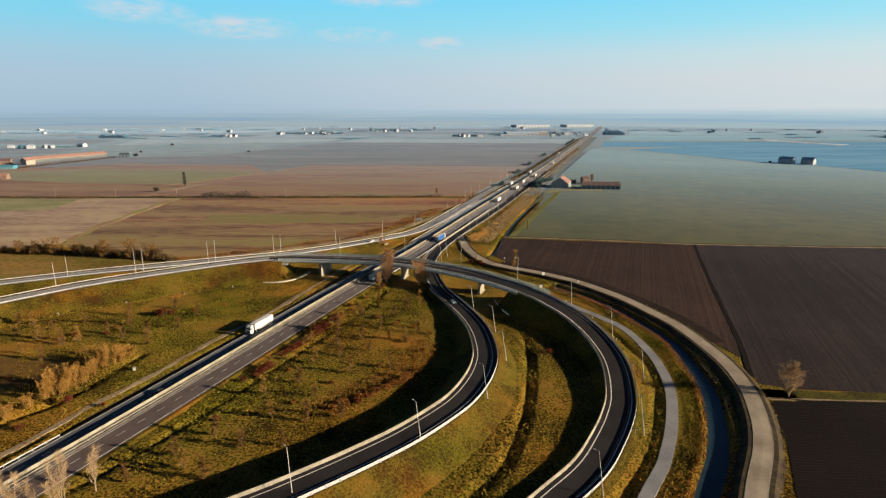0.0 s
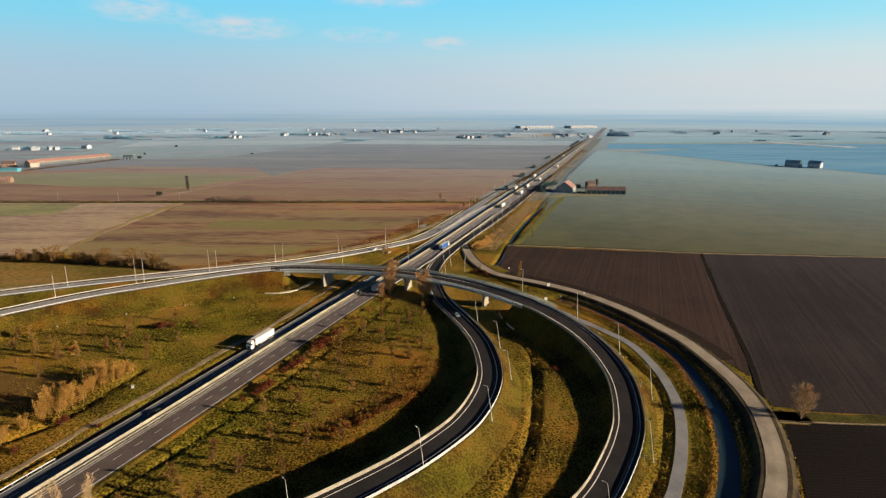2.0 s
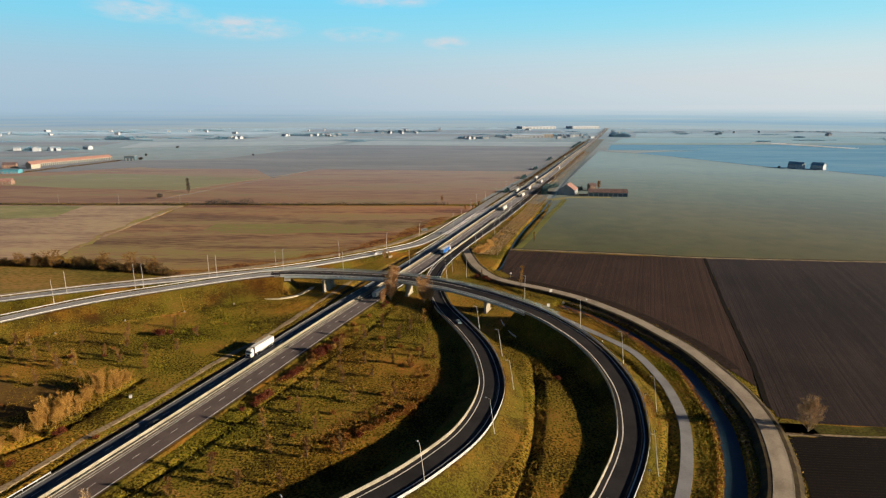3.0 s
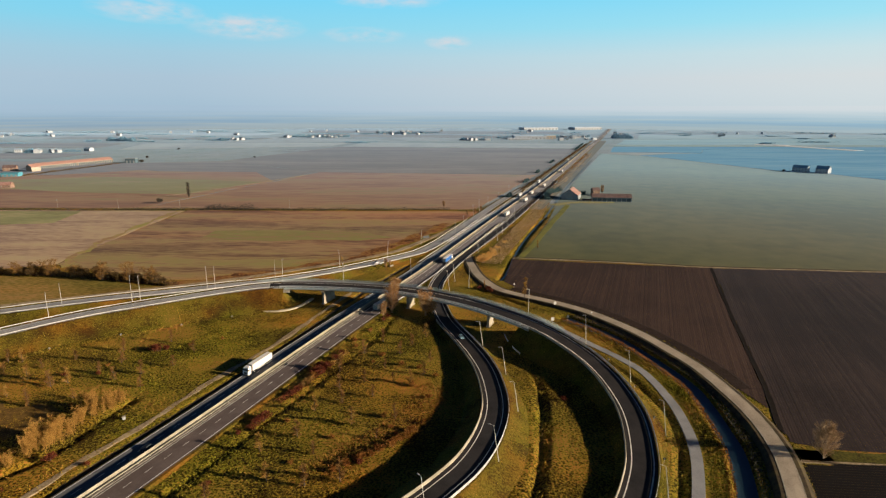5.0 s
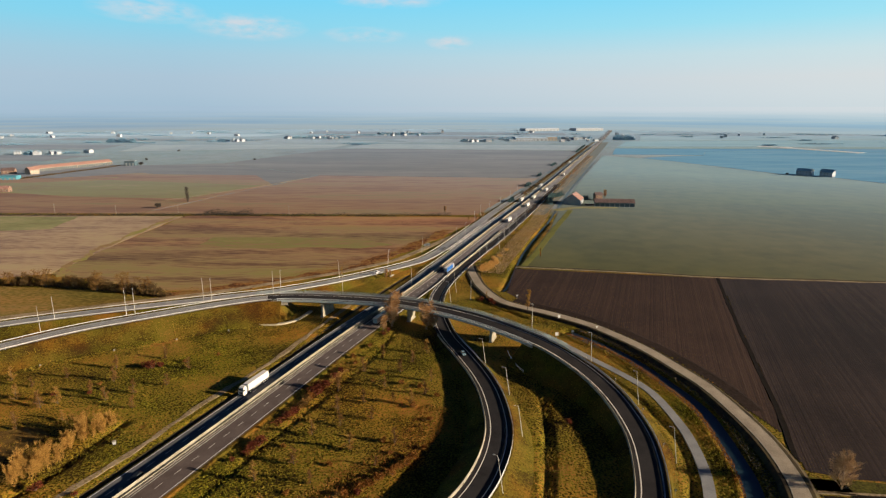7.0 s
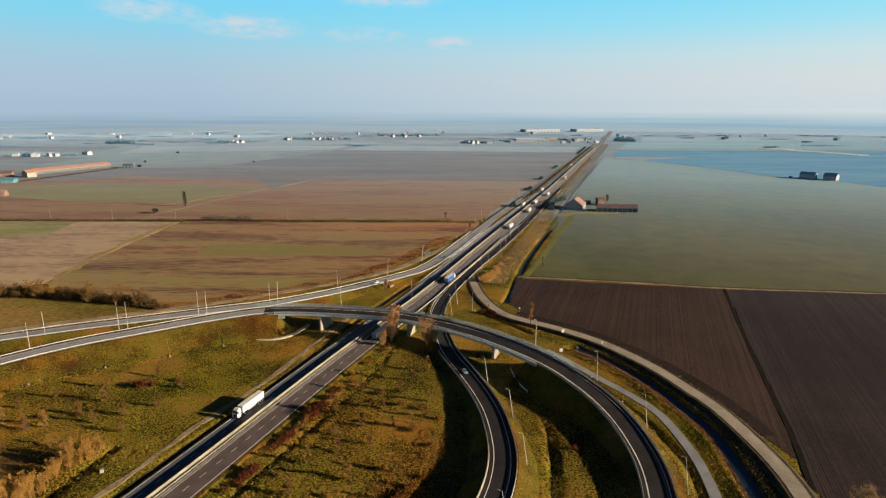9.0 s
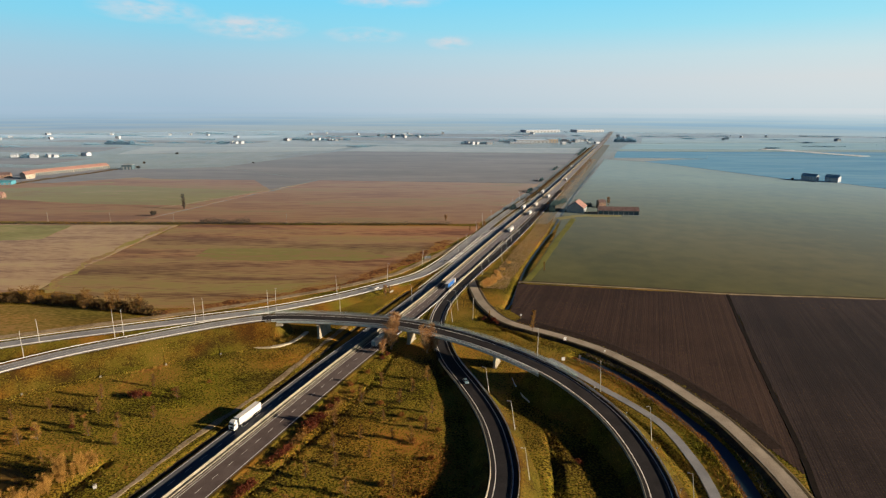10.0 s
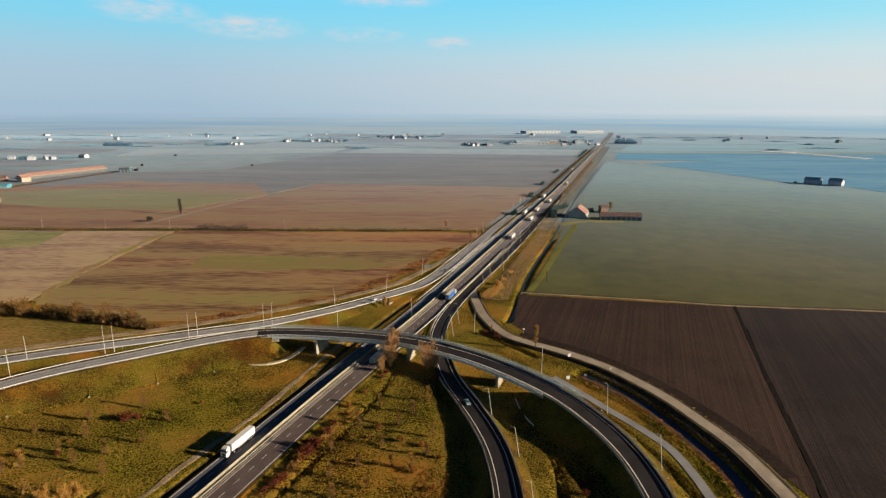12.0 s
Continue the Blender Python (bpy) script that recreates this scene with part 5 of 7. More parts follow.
for h in np.arange(0.1, 2.1, 0.38):
    part("wire", moved(BRIDGE_ROAD.loft([(-6.59, h), (-6.61, h), (-6.61, h + 0.03), (-6.59, h + 0.03)], closed=True, s0=f0, s1=f1), base), FENCE_GREEN, fence)

# drains down the slope of the western approach
for x, y in ((-196, 268), (-172, 291), (-149, 305), (-126, 318)):
    s = along(BRIDGE_ROAD, x, y)
    p, n = BRIDGE_ROAD.at(s), BRIDGE_ROAD.normal(s)
    z = p[2]
    a, b = p + n * 6.4 + (0, 0, 0.04), np.array((*(p + n * (6.6 + 1.6 * z * 0.45))[:2], z * 0.52 + 0.08))
    e = np.array((*(p + n * (7.4 + 1.6 * z))[:2], 0.06))
    t_ = np.array((-n[1], n[0], 0)) * 0.13
    ob = thing("drain_channel", "narrow overgrown drain channel down the embankment", "drain", "embankment drains")
    part("channel", Shape().rings([[q - t_ - (0, 0, 0.3), q - t_, q + t_, q + t_ - (0, 0, 0.3)] for q in (a, b, e)]), GRASS, ob)
    part("outlet", Shape().box((e[0], e[1], 0.3), (0.9, 0.7, 0.8), math.atan2(n[1], n[0])), CONCRETE_PALE, ob)

# pale kerb that curls round the foot of the slope, and a short rail in the hollow
curl = Line([(-106, 309), (-98, 308.5), (-91, 310.5), (-86, 315), (-83, 322), (-81, 330)], 2.0)
setting("kerb_curve", curl.loft([(-1.15, -0.3), (-1.1, 0.40), (1.1, 0.6), (1.15, -0.3)]), KERB_CREAM, "pale curved concrete kerb at the slope's foot", "kerb")
hollow = Line([(26.5, 275, 0.7), (27, 269, 0.75), (28, 264, 0.8), (29, 259, 0.8), (31.5, 253, 0.7)], 2.0)
guard_rail(hollow, 0.0, 0.0, hollow.length, 1, "short curved pale guard rail down in the hollow", gap=3.0, lower=True, mat=PAINT)


# ---- street lamps ----
def lamp(x, y, z, toward, lean, height=12.6, buried=1.5):
    """A steel lighting column that leans over the road, with one flat luminaire."""
    ob = thing("street_lamp", "tall pale steel street lamp leaning over the road", "street lamp", "street lamps along the roads", at=pose(x, y, z))
    ca, sa = math.cos(toward), math.sin(toward)
    k = math.tan(radians(lean))
    top = (ca * k * height, sa * k * height, height)
    part("base", Shape().tube((-ca * k * buried, -sa * k * buried, -buried), (ca * k * 0.9, sa * k * 0.9, 0.9), 0.18, 0.14, 8), LAMP_GREY, ob)
    part("pole", Shape().tube((ca * k * 0.9, sa * k * 0.9, 0.9), top, 0.14, 0.075, 8), LAMP_GREY, ob)
    arm = Shape().tube(top, (top[0] + ca * 0.9, top[1] + sa * 0.9, height + 0.14), 0.05, 0.04, 6)
    arm_ob = part("arm", arm, LAMP_GREY, ob)
    head = Shape()
    head.box((top[0] + ca * 1.2, top[1] + sa * 1.2, height + 0.17), (0.75, 0.32, 0.14), toward, taper=(0.85, 0.7))
    part("lamp_head", head, SIGN_BACK, ob, "flat grey luminaire")
    return ob


W_ = math.pi
for x, y, z, toward, lean in (
        # along the ramps in the west
        (-201.5, 281, 6.2, 2.2, 2), (-206.5, 298.5, 6.2, -0.9, 2), (-174, 307.5, 7.2, 2.0, 2), (-170.5, 309.5, 7.4, -0.9, 2), (-140, 325.5, 7.6, 2.0, 2), (-137, 329, 7.5, -1.0, 2),
        (-105.5, 341.5, 7.2, 1.8, 2), (-103, 348, 6.8, -0.7, 2), (-63, 334.8, 8.3, -1.6, 1), (-74.8, 384.6, 2.8, 2.3, 3), (-47, 425.6, 0.6, -0.6, 4), (-24.1, 467.6, 0.4, -0.5, 4),
        # round the junction
        (-26, 377, 0.2, 2.6, 2), (3, 366, 0.3, W_, 7), (-0.5, 347, 0.3, W_, 7), (11.5, 352, 0, 0.5, 1), (22, 443, 0.2, W_, 6),
        # along the inner slip road
        (15.2, 261, 0.5, W_, 8), (23.2, 232, 0.6, W_, 9), (24.6, 201, 1.2, W_ + 0.1, 9), (14.8, 168, 3.2, W_ - 0.4, 9), (-6, 140.5, 4.6, W_ - 0.8, 10), (-36, 117, 6.2, W_ - 0.8, 5),
        # along the outer slip road
        (39.5, 287, 8.0, W_ + 0.6, 0), (62, 258, 5.2, W_ + 0.3, 4), (72, 224, 3.2, W_, 7), (73.4, 189, 0.5, W_ - 0.2, 8), (61, 152.6, 0.2, W_ - 0.5, 9), (40.8, 124.2, 0.2, W_ - 0.6, 9),
        # north along the motorway
        (28.5, 465, 0.2, W_, 5), (40, 482, 0.2, W_, 5), (47, 513, 0.2, W_, 5), (54.5, 548, 0.2, W_, 4), (65.5, 581, 0.2, W_, 4), (79, 620, 0.2, W_, 4),
        (5, 509, 0.3, 0.0, -4), (13, 529, 0.3, 0.0, -4), (24, 590, 0.3, 0.0, -4), (32, 628, 0.3, 0.0, -4), (43, 649, 0.3, 0.0, -4), (58, 682, 0.3, 0.0, -4), (76, 742, 0.3, 0.0, -4), (91, 796, 0.3, 0.0, -4)):
    lamp(x, y, z, toward, lean)


# ---- signs ----
def road_sign(x, y, z, w, h, post_h, turn, label, face=SIGN_WHITE, group="road signs"):
    ob = thing("road_sign", label, "road sign", group, at=pose(x, y, z, 0, 0, turn))
    part("post", Shape().tube((0, 0, -0.6), (0, 0, post_h + h), 0.06, 0.06, 6), SIGN_BACK, ob)
    plate = part("panel", Shape().box((0, -0.09, post_h + h / 2), (w, 0.05, h)), face, ob)
    return ob


road_sign(58.8, 318, 0, 1.5, 1.7, 1.6, 10, "white square road sign on a steel post")
road_sign(53, 292.5, 0.1, 1.6, 1.8, 1.7, 5, "white square road sign on a steel post")
road_sign(75.7, 303, 0.6, 0.8, 0.8, 1.4, 15, "small white road sign on a steel post")
road_sign(39.6, 351.5, 0.4, 0.9, 0.9, 2.2, 5, "small white road sign on a steel post")
road_sign(60.8, 292, 2.4, 1.1, 1.1, 1.4, -20, "white chevron board on a short post")
for s_off, o in ((24, -6.3), (42, -6.3), (62, -6.3), (82, -6.3), (104, -6.3), (124, -6.3)):
    s = ABUT_E + s_off
    p = BRIDGE_ROAD.at(s) + BRIDGE_ROAD.normal(s) * o
    ob = thing("chevron_board", "small dark and white curve marker board on a post", "road sign", "curve markers", at=pose(p[0], p[1], p[2] - 0.5, 0, 0, math.degrees(BRIDGE_ROAD.heading(s)) - 90))
    part("post", Shape().tube((0, 0, -0.8), (0, 0, 1.9), 0.05, 0.05, 6), SIGN_BACK, ob)
    brd = part("board", Shape().box((0, 0.06, 1.6), (0.75, 0.05, 0.75)), TRIM_BLACK, ob)
    for k in (-1, 1):
        part("chevron", Shape().box((0, 0.092, 1.6 + k * 0.14), (0.42, 0.012, 0.14)), SIGN_WHITE, brd)


# back of a direction sign beside the ramp
board = thing("direction_sign", "large dark-backed direction sign on two posts", "road sign", "road signs", at=pose(-20.5, 480, 0.2, 0, 0, 20))
for x in (-1.8, 1.8):
    part("post", Shape().tube((x, 0, -0.8), (x, 0, 4.6), 0.09, 0.09, 6), SIGN_BACK, board)
part("panel", Shape().box((0, 0.12, 3.6), (5.6, 0.08, 2.2)), PANEL_DARK, board)
for z in (3.0, 4.2):
    part("rail", Shape().box((0, 0.05, z), (5.4, 0.06, 0.10)), SIGN_BACK, board)
# concrete headwall where the ditch passes under the ramp
head_wall = thing("headwall", "grey concrete culvert headwall beside the ramp", "culvert", at=pose(-41.5, 401, 0, 0, 0, 60))
part("wall", Shape().box((0, 0, 0.2), (4.2, 0.4, 1.6)), CONCRETE, head_wall)
part("coping", Shape().box((0, 0, 1.05), (4.4, 0.6, 0.12)), CONCRETE_PALE, head_wall)


# ---- vehicles ----
WHEEL = Shape().tube((0, -0.14, 0), (0, 0.14, 0), 0.5, 0.5, 12).mesh("tyre", TYRE)
RIM = Shape().tube((0, -0.15, 0), (0, 0.15, 0), 0.26, 0.24, 10).mesh("rim", STEEL)


def wheel(parent, x, y, r):
    w = new("wheel", WHEEL)
    w.parent = parent
    w.matrix_basis = Matrix.Translation((x, y, r)) @ Matrix.Diagonal((r / 0.5, 1.0, r / 0.5, 1.0))
    rim = new("rim", RIM)
    rim.parent = w
    return w


def lorry(trailer_mat, label, cab_mat=TRUCK_WHITE, graphics=False, group="lorries"):
    """An articulated lorry 16.5 m long, facing +x; its middle at the origin."""
    ob = thing("lorry", label, "lorry", group)
    tr = Shape()
    tr.box((-1.65, 0, 2.6), (13.2, 2.5, 2.72))
    body = part("trailer", tr, trailer_mat, ob)
    part("roof_panel", Shape().box((-1.65, 0, 3.98), (13.2, 2.5, 0.04), taper=(0.996, 0.97)), TRUCK_WHITE, body)
    part("rear_door", Shape().box((-8.27, 0.0, 2.58), (0.05, 2.3, 2.5)), SIGN_BACK if not graphics else CAR_BLUE, body)
    if graphics:
        for side in (-1, 1):
            part("graphic", Shape().box((3.2, side * 1.262, 2.6), (1.5, 0.012, 2.3)), GRAPHIC_GREEN, body, "green printed panel")
            part("graphic", Shape().box((1.5, side * 1.262, 2.4), (1.4, 0.012, 1.6)), GRAPHIC_ORANGE, body, "orange printed panel")
    part("chassis", Shape().box((-1.2, 0, 1.0), (13.0, 1.1, 0.42)), TRIM_BLACK, ob)
    for side in (-1, 1):
        part("side_guard", Shape().box((-0.6, side * 1.16, 0.82), (5.2, 0.06, 0.55)), SIGN_BACK, ob)
    cab = Shape()
    cab.box((7.05, 0, 1.55), (2.2, 2.46, 2.0))
    cab.box((6.95, 0, 3.1), (2.0, 2.42, 1.1), taper=(0.86, 0.94), shift=(-0.14, 0))
    c = part("cab", cab, cab_mat, ob)
    part("windscreen", Shape().box((8.0, 0, 2.72), (0.12, 2.2, 0.85), taper=(1, 0.96), shift=(-0.1, 0)), WINDOW_GLASS, c)
    for side in (-1, 1):
        part("side_window", Shape().box((7.35, side * 1.225, 2.55), (0.9, 0.03, 0.6)), WINDOW_GLASS, c)
        part("mirror", Shape().box((8.0, side * 1.42, 2.6), (0.16, 0.22, 0.6)), TRIM_BLACK, c)
        part("headlight", Shape().box((8.16, side * 0.95, 0.95), (0.05, 0.4, 0.22)), SIGN_WHITE, c)
    part("grille", Shape().box((8.165, 0, 1.5), (0.04, 1.5, 0.8)), TRIM_BLACK, c)
    part("bumper", Shape().box((8.1, 0, 0.65), (0.25, 2.44, 0.42)), TRIM_BLACK, c)
    part("wind_deflector", Shape().box((6.7, 0, 3.78), (1.5, 2.2, 0.4), taper=(0.5, 0.92), shift=(-0.25, 0)), cab_mat, c)
    for x in (7.1, 3.9, -4.6, -5.9, -7.2):
        for side in (-1, 1):
            wheel(ob, x, side * 1.08, 0.5)
    return ob


def car(paint, label, group="cars"):
    """A hatchback 4.2 m long, facing +x."""
    ob = thing("car", label, "car", group)
    low = [(-2.1, 0.35), (-2.08, 0.85), (-1.7, 1.0), (0.8, 0.98), (1.75, 0.82), (2.05, 0.6), (2.1, 0.35)]
    sh = Shape()
    sh.rings([[(x, -0.86, z) for x, z in low], [(x * 0.995, -0.89, z) for x, z in low], [(x * 0.995, 0.89, z) for x, z in low], [(x, 0.86, z) for x, z in low]], closed=False)
    n = len(low)
    sh.add([(x, -0.86, z) for x, z in low], [tuple(range(n))])
    sh.add([(x, 0.86, z) for x, z in low], [tuple(range(n))])
    body = part("body", sh, paint, ob)
    part("cabin", Shape().box((-0.45, 0, 1.2), (2.6, 1.66, 0.46), taper=(0.66, 0.82), shift=(-0.08, 0)), WINDOW_GLASS, body)
    part("roof", Shape().box((-0.53, 0, 1.45), (1.75, 1.38, 0.05), taper=(0.94, 0.92)), paint, body)
    for side in (-1, 1):
        part("headlight", Shape().box((2.0, side * 0.62, 0.66), (0.14, 0.3, 0.14)), SIGN_WHITE, body)
        part("tail_light", Shape().box((-2.07, side * 0.66, 0.78), (0.08, 0.26, 0.16)), LEAF_RED, body)
        for x in (1.32, -1.3):
            wheel(ob, x, side * 0.8, 0.32)
    return ob


def van(label):
    ob = thing("delivery_van", label, "van", "vans")
    part("box_body", Shape().box((-1.1, 0, 1.85), (4.6, 2.1, 2.5)), TRUCK_WHITE, ob)
    c = part("cab", Shape().box((2.1, 0, 1.2), (1.9, 1.95, 1.5), taper=(0.72, 0.9), shift=(-0.25, 0)), TRUCK_WHITE, ob)
    part("windscreen", Shape().box((2.72, 0, 1.62), (0.3, 1.6, 0.5), taper=(0.6, 0.95), shift=(-0.15, 0)), WINDOW_GLASS, c)
    part("bumper", Shape().box((3.05, 0, 0.5), (0.2, 1.9, 0.3)), TRIM_BLACK, c)
    for x in (2.0, -2.2):
        for side in (-1, 1):
            wheel(ob, x, side * 0.88, 0.36)
    return ob


def drive(ob, line, s, o, forward=True):
    p = line.at(s) + line.normal(s) * o
    a = line.heading(s) + (0 if forward else math.pi)
    up = (line.at(min(s + 2, line.length))[2] - line.at(max(s - 2, 0))[2]) / 4
    ob.matrix_basis = Matrix.Translation((p[0], p[1], p[2] + 0.045)) @ Matrix.Rotation(a, 4, "Z") @ Matrix.Rotation(-math.atan(up) * (1 if forward else -1), 4, "Y")
    return ob


lorry_white = drive(lorry(TRUCK_WHITE, "white articulated lorry on the motorway"), MOTORWAY, along(MOTORWAY, -78, 236), -7.6, False)
drive(lorry(TRUCK_WHITE, "white articulated lorry with green and orange print, black cab", TRIM_BLACK, True), MOTORWAY, along(MOTORWAY, -45, 318), 7.4)
drive(lorry(TRUCK_BLUE, "blue articulated lorry with a white cab"), MOTORWAY, along(MOTORWAY, -9, 417), 7.4)
for x, y, o, fwd, src in ((52, 600, 7.4, True, lorry_white), (84, 694, 7.4, True, lorry_white), (103, 752, 3.8, True, lorry_white), (128, 826, 7.4, True, lorry_white), (96, 730, -7.4, False, lorry_white), (140, 866, -7.4, False, lorry_white),
                          (190, 1020, 7.4, True, lorry_white), (260, 1245, -7.4, False, lorry_white)):
    far = copy_thing(src, Matrix.Identity(4))
    drive(far, MOTORWAY, along(MOTORWAY, x, y), o, fwd)
drive(car(CAR_BLACK, "black car on the motorway"), MOTORWAY, along(MOTORWAY, -101, 178), -3.8, False)
drive(car(CAR_BLUE, "pale blue car on the slip road"), LOOP_IN, along(LOOP_IN, 5.5, 270), 0.3, True)
drive(car(CAR_WHITE, "white car on the ramp"), RAMP_OUT, along(RAMP_OUT, -56, 405), 1.5, False)
drive(car(CAR_GREY, "dark grey car on the exit ramp"), RAMP_OUT, along(RAMP_OUT, -14, 480), 1.5, False)
drive(van("white delivery van on the ramp"), BRIDGE_ROAD, along(BRIDGE_ROAD, -215, 254), 1.8, False)


# ---- trees and shrubs ----
def rand_dir(rng, up=0.0):
    while True:
        v = Vector((rng.uniform(-1, 1), rng.uniform(-1, 1), rng.uniform(-1, 1) + up))
        if 0.1 < v.length < 1.6:
            return v.normalized()


def blade(sh, p, d, length, width, rng):
    """One twig or leaf: a narrow pointed triangle."""
    s = d.cross(rand_dir(rng)).normalized() * width * 0.5
    sh.add([p - s, p + s, p + d * length], [(0, 1, 2)])


def bare_tree(seed, height, spread, label, name="tree", twig=TWIG, twigs=900, upright=0.6, category="tree", group="bare trees", split=0.28, stems=1, bark=BARK, limb=1.0, wide=1.0, fan=0.3):
    """A leafless tree: tapered trunk, limbs that fork twice, a cloud of fine twigs."""
    rng = random.Random(seed)
    ob = thing(name, label, category, group)
    trunk, crown = Shape(), Shape()
    tips = []
    for st in range(stems):
        lean = Vector((rng.uniform(-0.06, 0.06), rng.uniform(-0.06, 0.06), 1)) if stems == 1 else Vector((rng.uniform(-fan, fan), rng.uniform(-fan, fan), 1))
        r = height * 0.016 * limb / math.sqrt(stems)
        p = Vector((rng.uniform(-0.2, 0.2) * (stems - 1), rng.uniform(-0.2, 0.2) * (stems - 1), -0.4))
        k = 6
        for i in range(k):
            q = p + Vector((lean.x + rng.uniform(-0.05, 0.05), lean.y + rng.uniform(-0.05, 0.05), 1)) * (height * 0.9 / k)
            r1 = r * 0.78
            trunk.tube(p, q, r, r1, 6, caps=False)
            if (i + 1) / k > split:
                for j in range(4):
                    a = rng.uniform(0, 2 * math.pi)
                    d = Vector((math.cos(a), math.sin(a), upright + rng.uniform(0, 0.5))).normalized()
                    reach = spread * rng.uniform(0.45, 0.95) * (1.15 - 0.7 * (i + 1) / k)
                    b = p.lerp(q, rng.uniform(0.2, 1))
                    e = b + d * reach
                    trunk.tube(b, e, r1 * 0.5, r1 * 0.2, 4, caps=False)
                    tips.append((b, e))
                    for m in range(3):
                        d2 = (d + rand_dir(rng) * 0.8 + Vector((0, 0, 0.25))).normalized()
                        b2 = b.lerp(e, rng.uniform(0.35, 1))
                        e2 = b2 + d2 * reach * rng.uniform(0.3, 0.6)
                        trunk.tube(b2, e2, r1 * 0.2, r1 * 0.08, 3, caps=False)
                        tips.append((b2, e2))
            p, r = q, r1
        tips.append((p - Vector((0, 0, height * 0.1)), p))
    for i in range(twigs):
        b, e = rng.choice(tips)
        o = b.lerp(e, rng.uniform(0.15, 1.05))
        d = ((e - b).normalized() + rand_dir(rng, 0.25) * 0.9).normalized()
        blade(crown, o, d, height * rng.uniform(0.05, 0.13), (height * 0.005 + 0.05) * wide, rng)
    part("trunk", trunk, bark, ob)
    part("crown", crown, twig, ob)
    return ob


def shrub(seed, radius, height, leaf, label, name="shrub", group="shrubs", blades=420, size=0.45):
    """A dense shrub: short stems and many small leaf sprays with an uneven outline."""
    rng = random.Random(seed)
    ob = thing(name, label, "shrub", group)
    stems, crown = Shape(), Shape()
    lumps = [(Vector((rng.uniform(-0.6, 0.6) * radius, rng.uniform(-0.6, 0.6) * radius, height * rng.uniform(0.35, 0.7))), radius * rng.uniform(0.35, 0.6), height * rng.uniform(0.25, 0.38)) for i in range(6)]
    for c, r, h in lumps:
        stems.tube((c.x * 0.25, c.y * 0.25, -0.2), tuple(c), 0.06, 0.025, 4, caps=False)
    for i in range(blades):
        c, r, h = rng.choice(lumps)
        d = rand_dir(rng)
        k = rng.uniform(0.5, 1.05)
        p = c + Vector((d.x * r * k, d.y * r * k, d.z * h * k))
        p.z = max(p.z, 0.05)
        blade(crown, p, (d + rand_dir(rng, 0.7)).normalized(), size * rng.uniform(0.6, 1.5), size * 0.4, rng)
    part("branchwork", stems, BARK, ob)
    part("foliage", crown, leaf, ob)
    return ob


def plant(models, places, rng, smin=0.8, smax=1.2):
    """Sets copies of the models at the places; the models themselves take the first ones."""
    used = []
    for i, q in enumerate(places):
        x, y = q[0], q[1]
        z = q[2] if len(q) > 2 else 0.0
        k = rng.uniform(smin, smax) * (q[3] if len(q) > 3 else 1.0)
        m = Matrix.Translation((x, y, z - 0.05)) @ Matrix.Rotation(rng.uniform(0, 6.28), 4, "Z") @ Matrix.Diagonal((k, k, k * rng.uniform(0.9, 1.1), 1))
        src = models[i % len(models)]
        if src not in used:
            used.append(src)
            src.matrix_basis = m
        else:
            made = copy_thing(src, Matrix.Identity(4))
            made.matrix_basis = m


rng = random.Random(11)
# tall bare trees by the overpass and along the verge
plant([bare_tree(1, 15, 5.4, "tall bare russet tree beside the motorway", twig=TWIG, twigs=5200, upright=1.3, stems=4, split=0.1, wide=0.8, bark=BARK_PALE), bare_tree(2, 14, 5.0, "tall bare russet tree beside the motorway", twig=TWIG, twigs=4600, upright=1.3, stems=4, split=0.1, wide=0.8, bark=BARK_PALE)],
      [(-32, 308, 0, 1.2), (-13.3, 303.5, 0, 1.02), (-36, 302, 0, 0.55), (-10, 306, 0, 0.7)], rng, 0.97, 1.03)
plant([bare_tree(5, 14, 4.6, "tall pale leafless tree on the motorway verge", twig=TWIG_PALE, twigs=1500, upright=1.7, stems=3, bark=BARK_PALE, limb=0.9, wide=0.4, fan=0.16, group="verge trees"), bare_tree(6, 13, 4.2, "tall pale leafless tree on the motorway verge", twig=TWIG_PALE, twigs=1300, upright=1.8, stems=3, bark=BARK_PALE, limb=0.9, wide=0.4, fan=0.16, group="verge trees")],
      [(-95, 122, 0, 1.1), (-90, 127, 0, 1.0), (-101, 113, 0, 1.15), (-99, 118, 0, 0.9), (-107, 104, 0, 1.2), (-93, 117, 0, 0.8)], rng, 0.9, 1.1)
plant([bare_tree(3, 12.0, 6.2, "wide bare golden tree beside the fields", twig=TWIG_PALE, twigs=8000, upright=0.85, split=0.14, stems=2, bark=BARK_PALE, limb=1.4, wide=0.42, fan=0.05)], [(118.8, 176.6)], rng, 1.05, 1.05)
plant([bare_tree(4, 10, 1.9, "slim bare tree near the gravel road", twig=TWIG_GOLD, twigs=700, upright=1.6)], [(43, 330, 0, 1.5), (69, 451, 0, 0.8), (21, 352, 0, 0.6), (-75, 395, 0.5, 0.8)], rng, 0.95, 1.05)
plant([bare_tree(7, 12, 3.2, "bushy bare tree with pinkish-orange twigs", twig=TWIG, twigs=2600, upright=1.4, stems=4, fan=0.16, group="farm trees")], [(201, 762), (18, 598, 0, 0.55), (26, 606, 0, 0.6), (33, 620, 0, 0.62), (-7, 650, 0, 0.7), (-45, 393, 0, 0.62), (-42.5, 398, 0, 0.5)], rng, 1.0, 1.0)
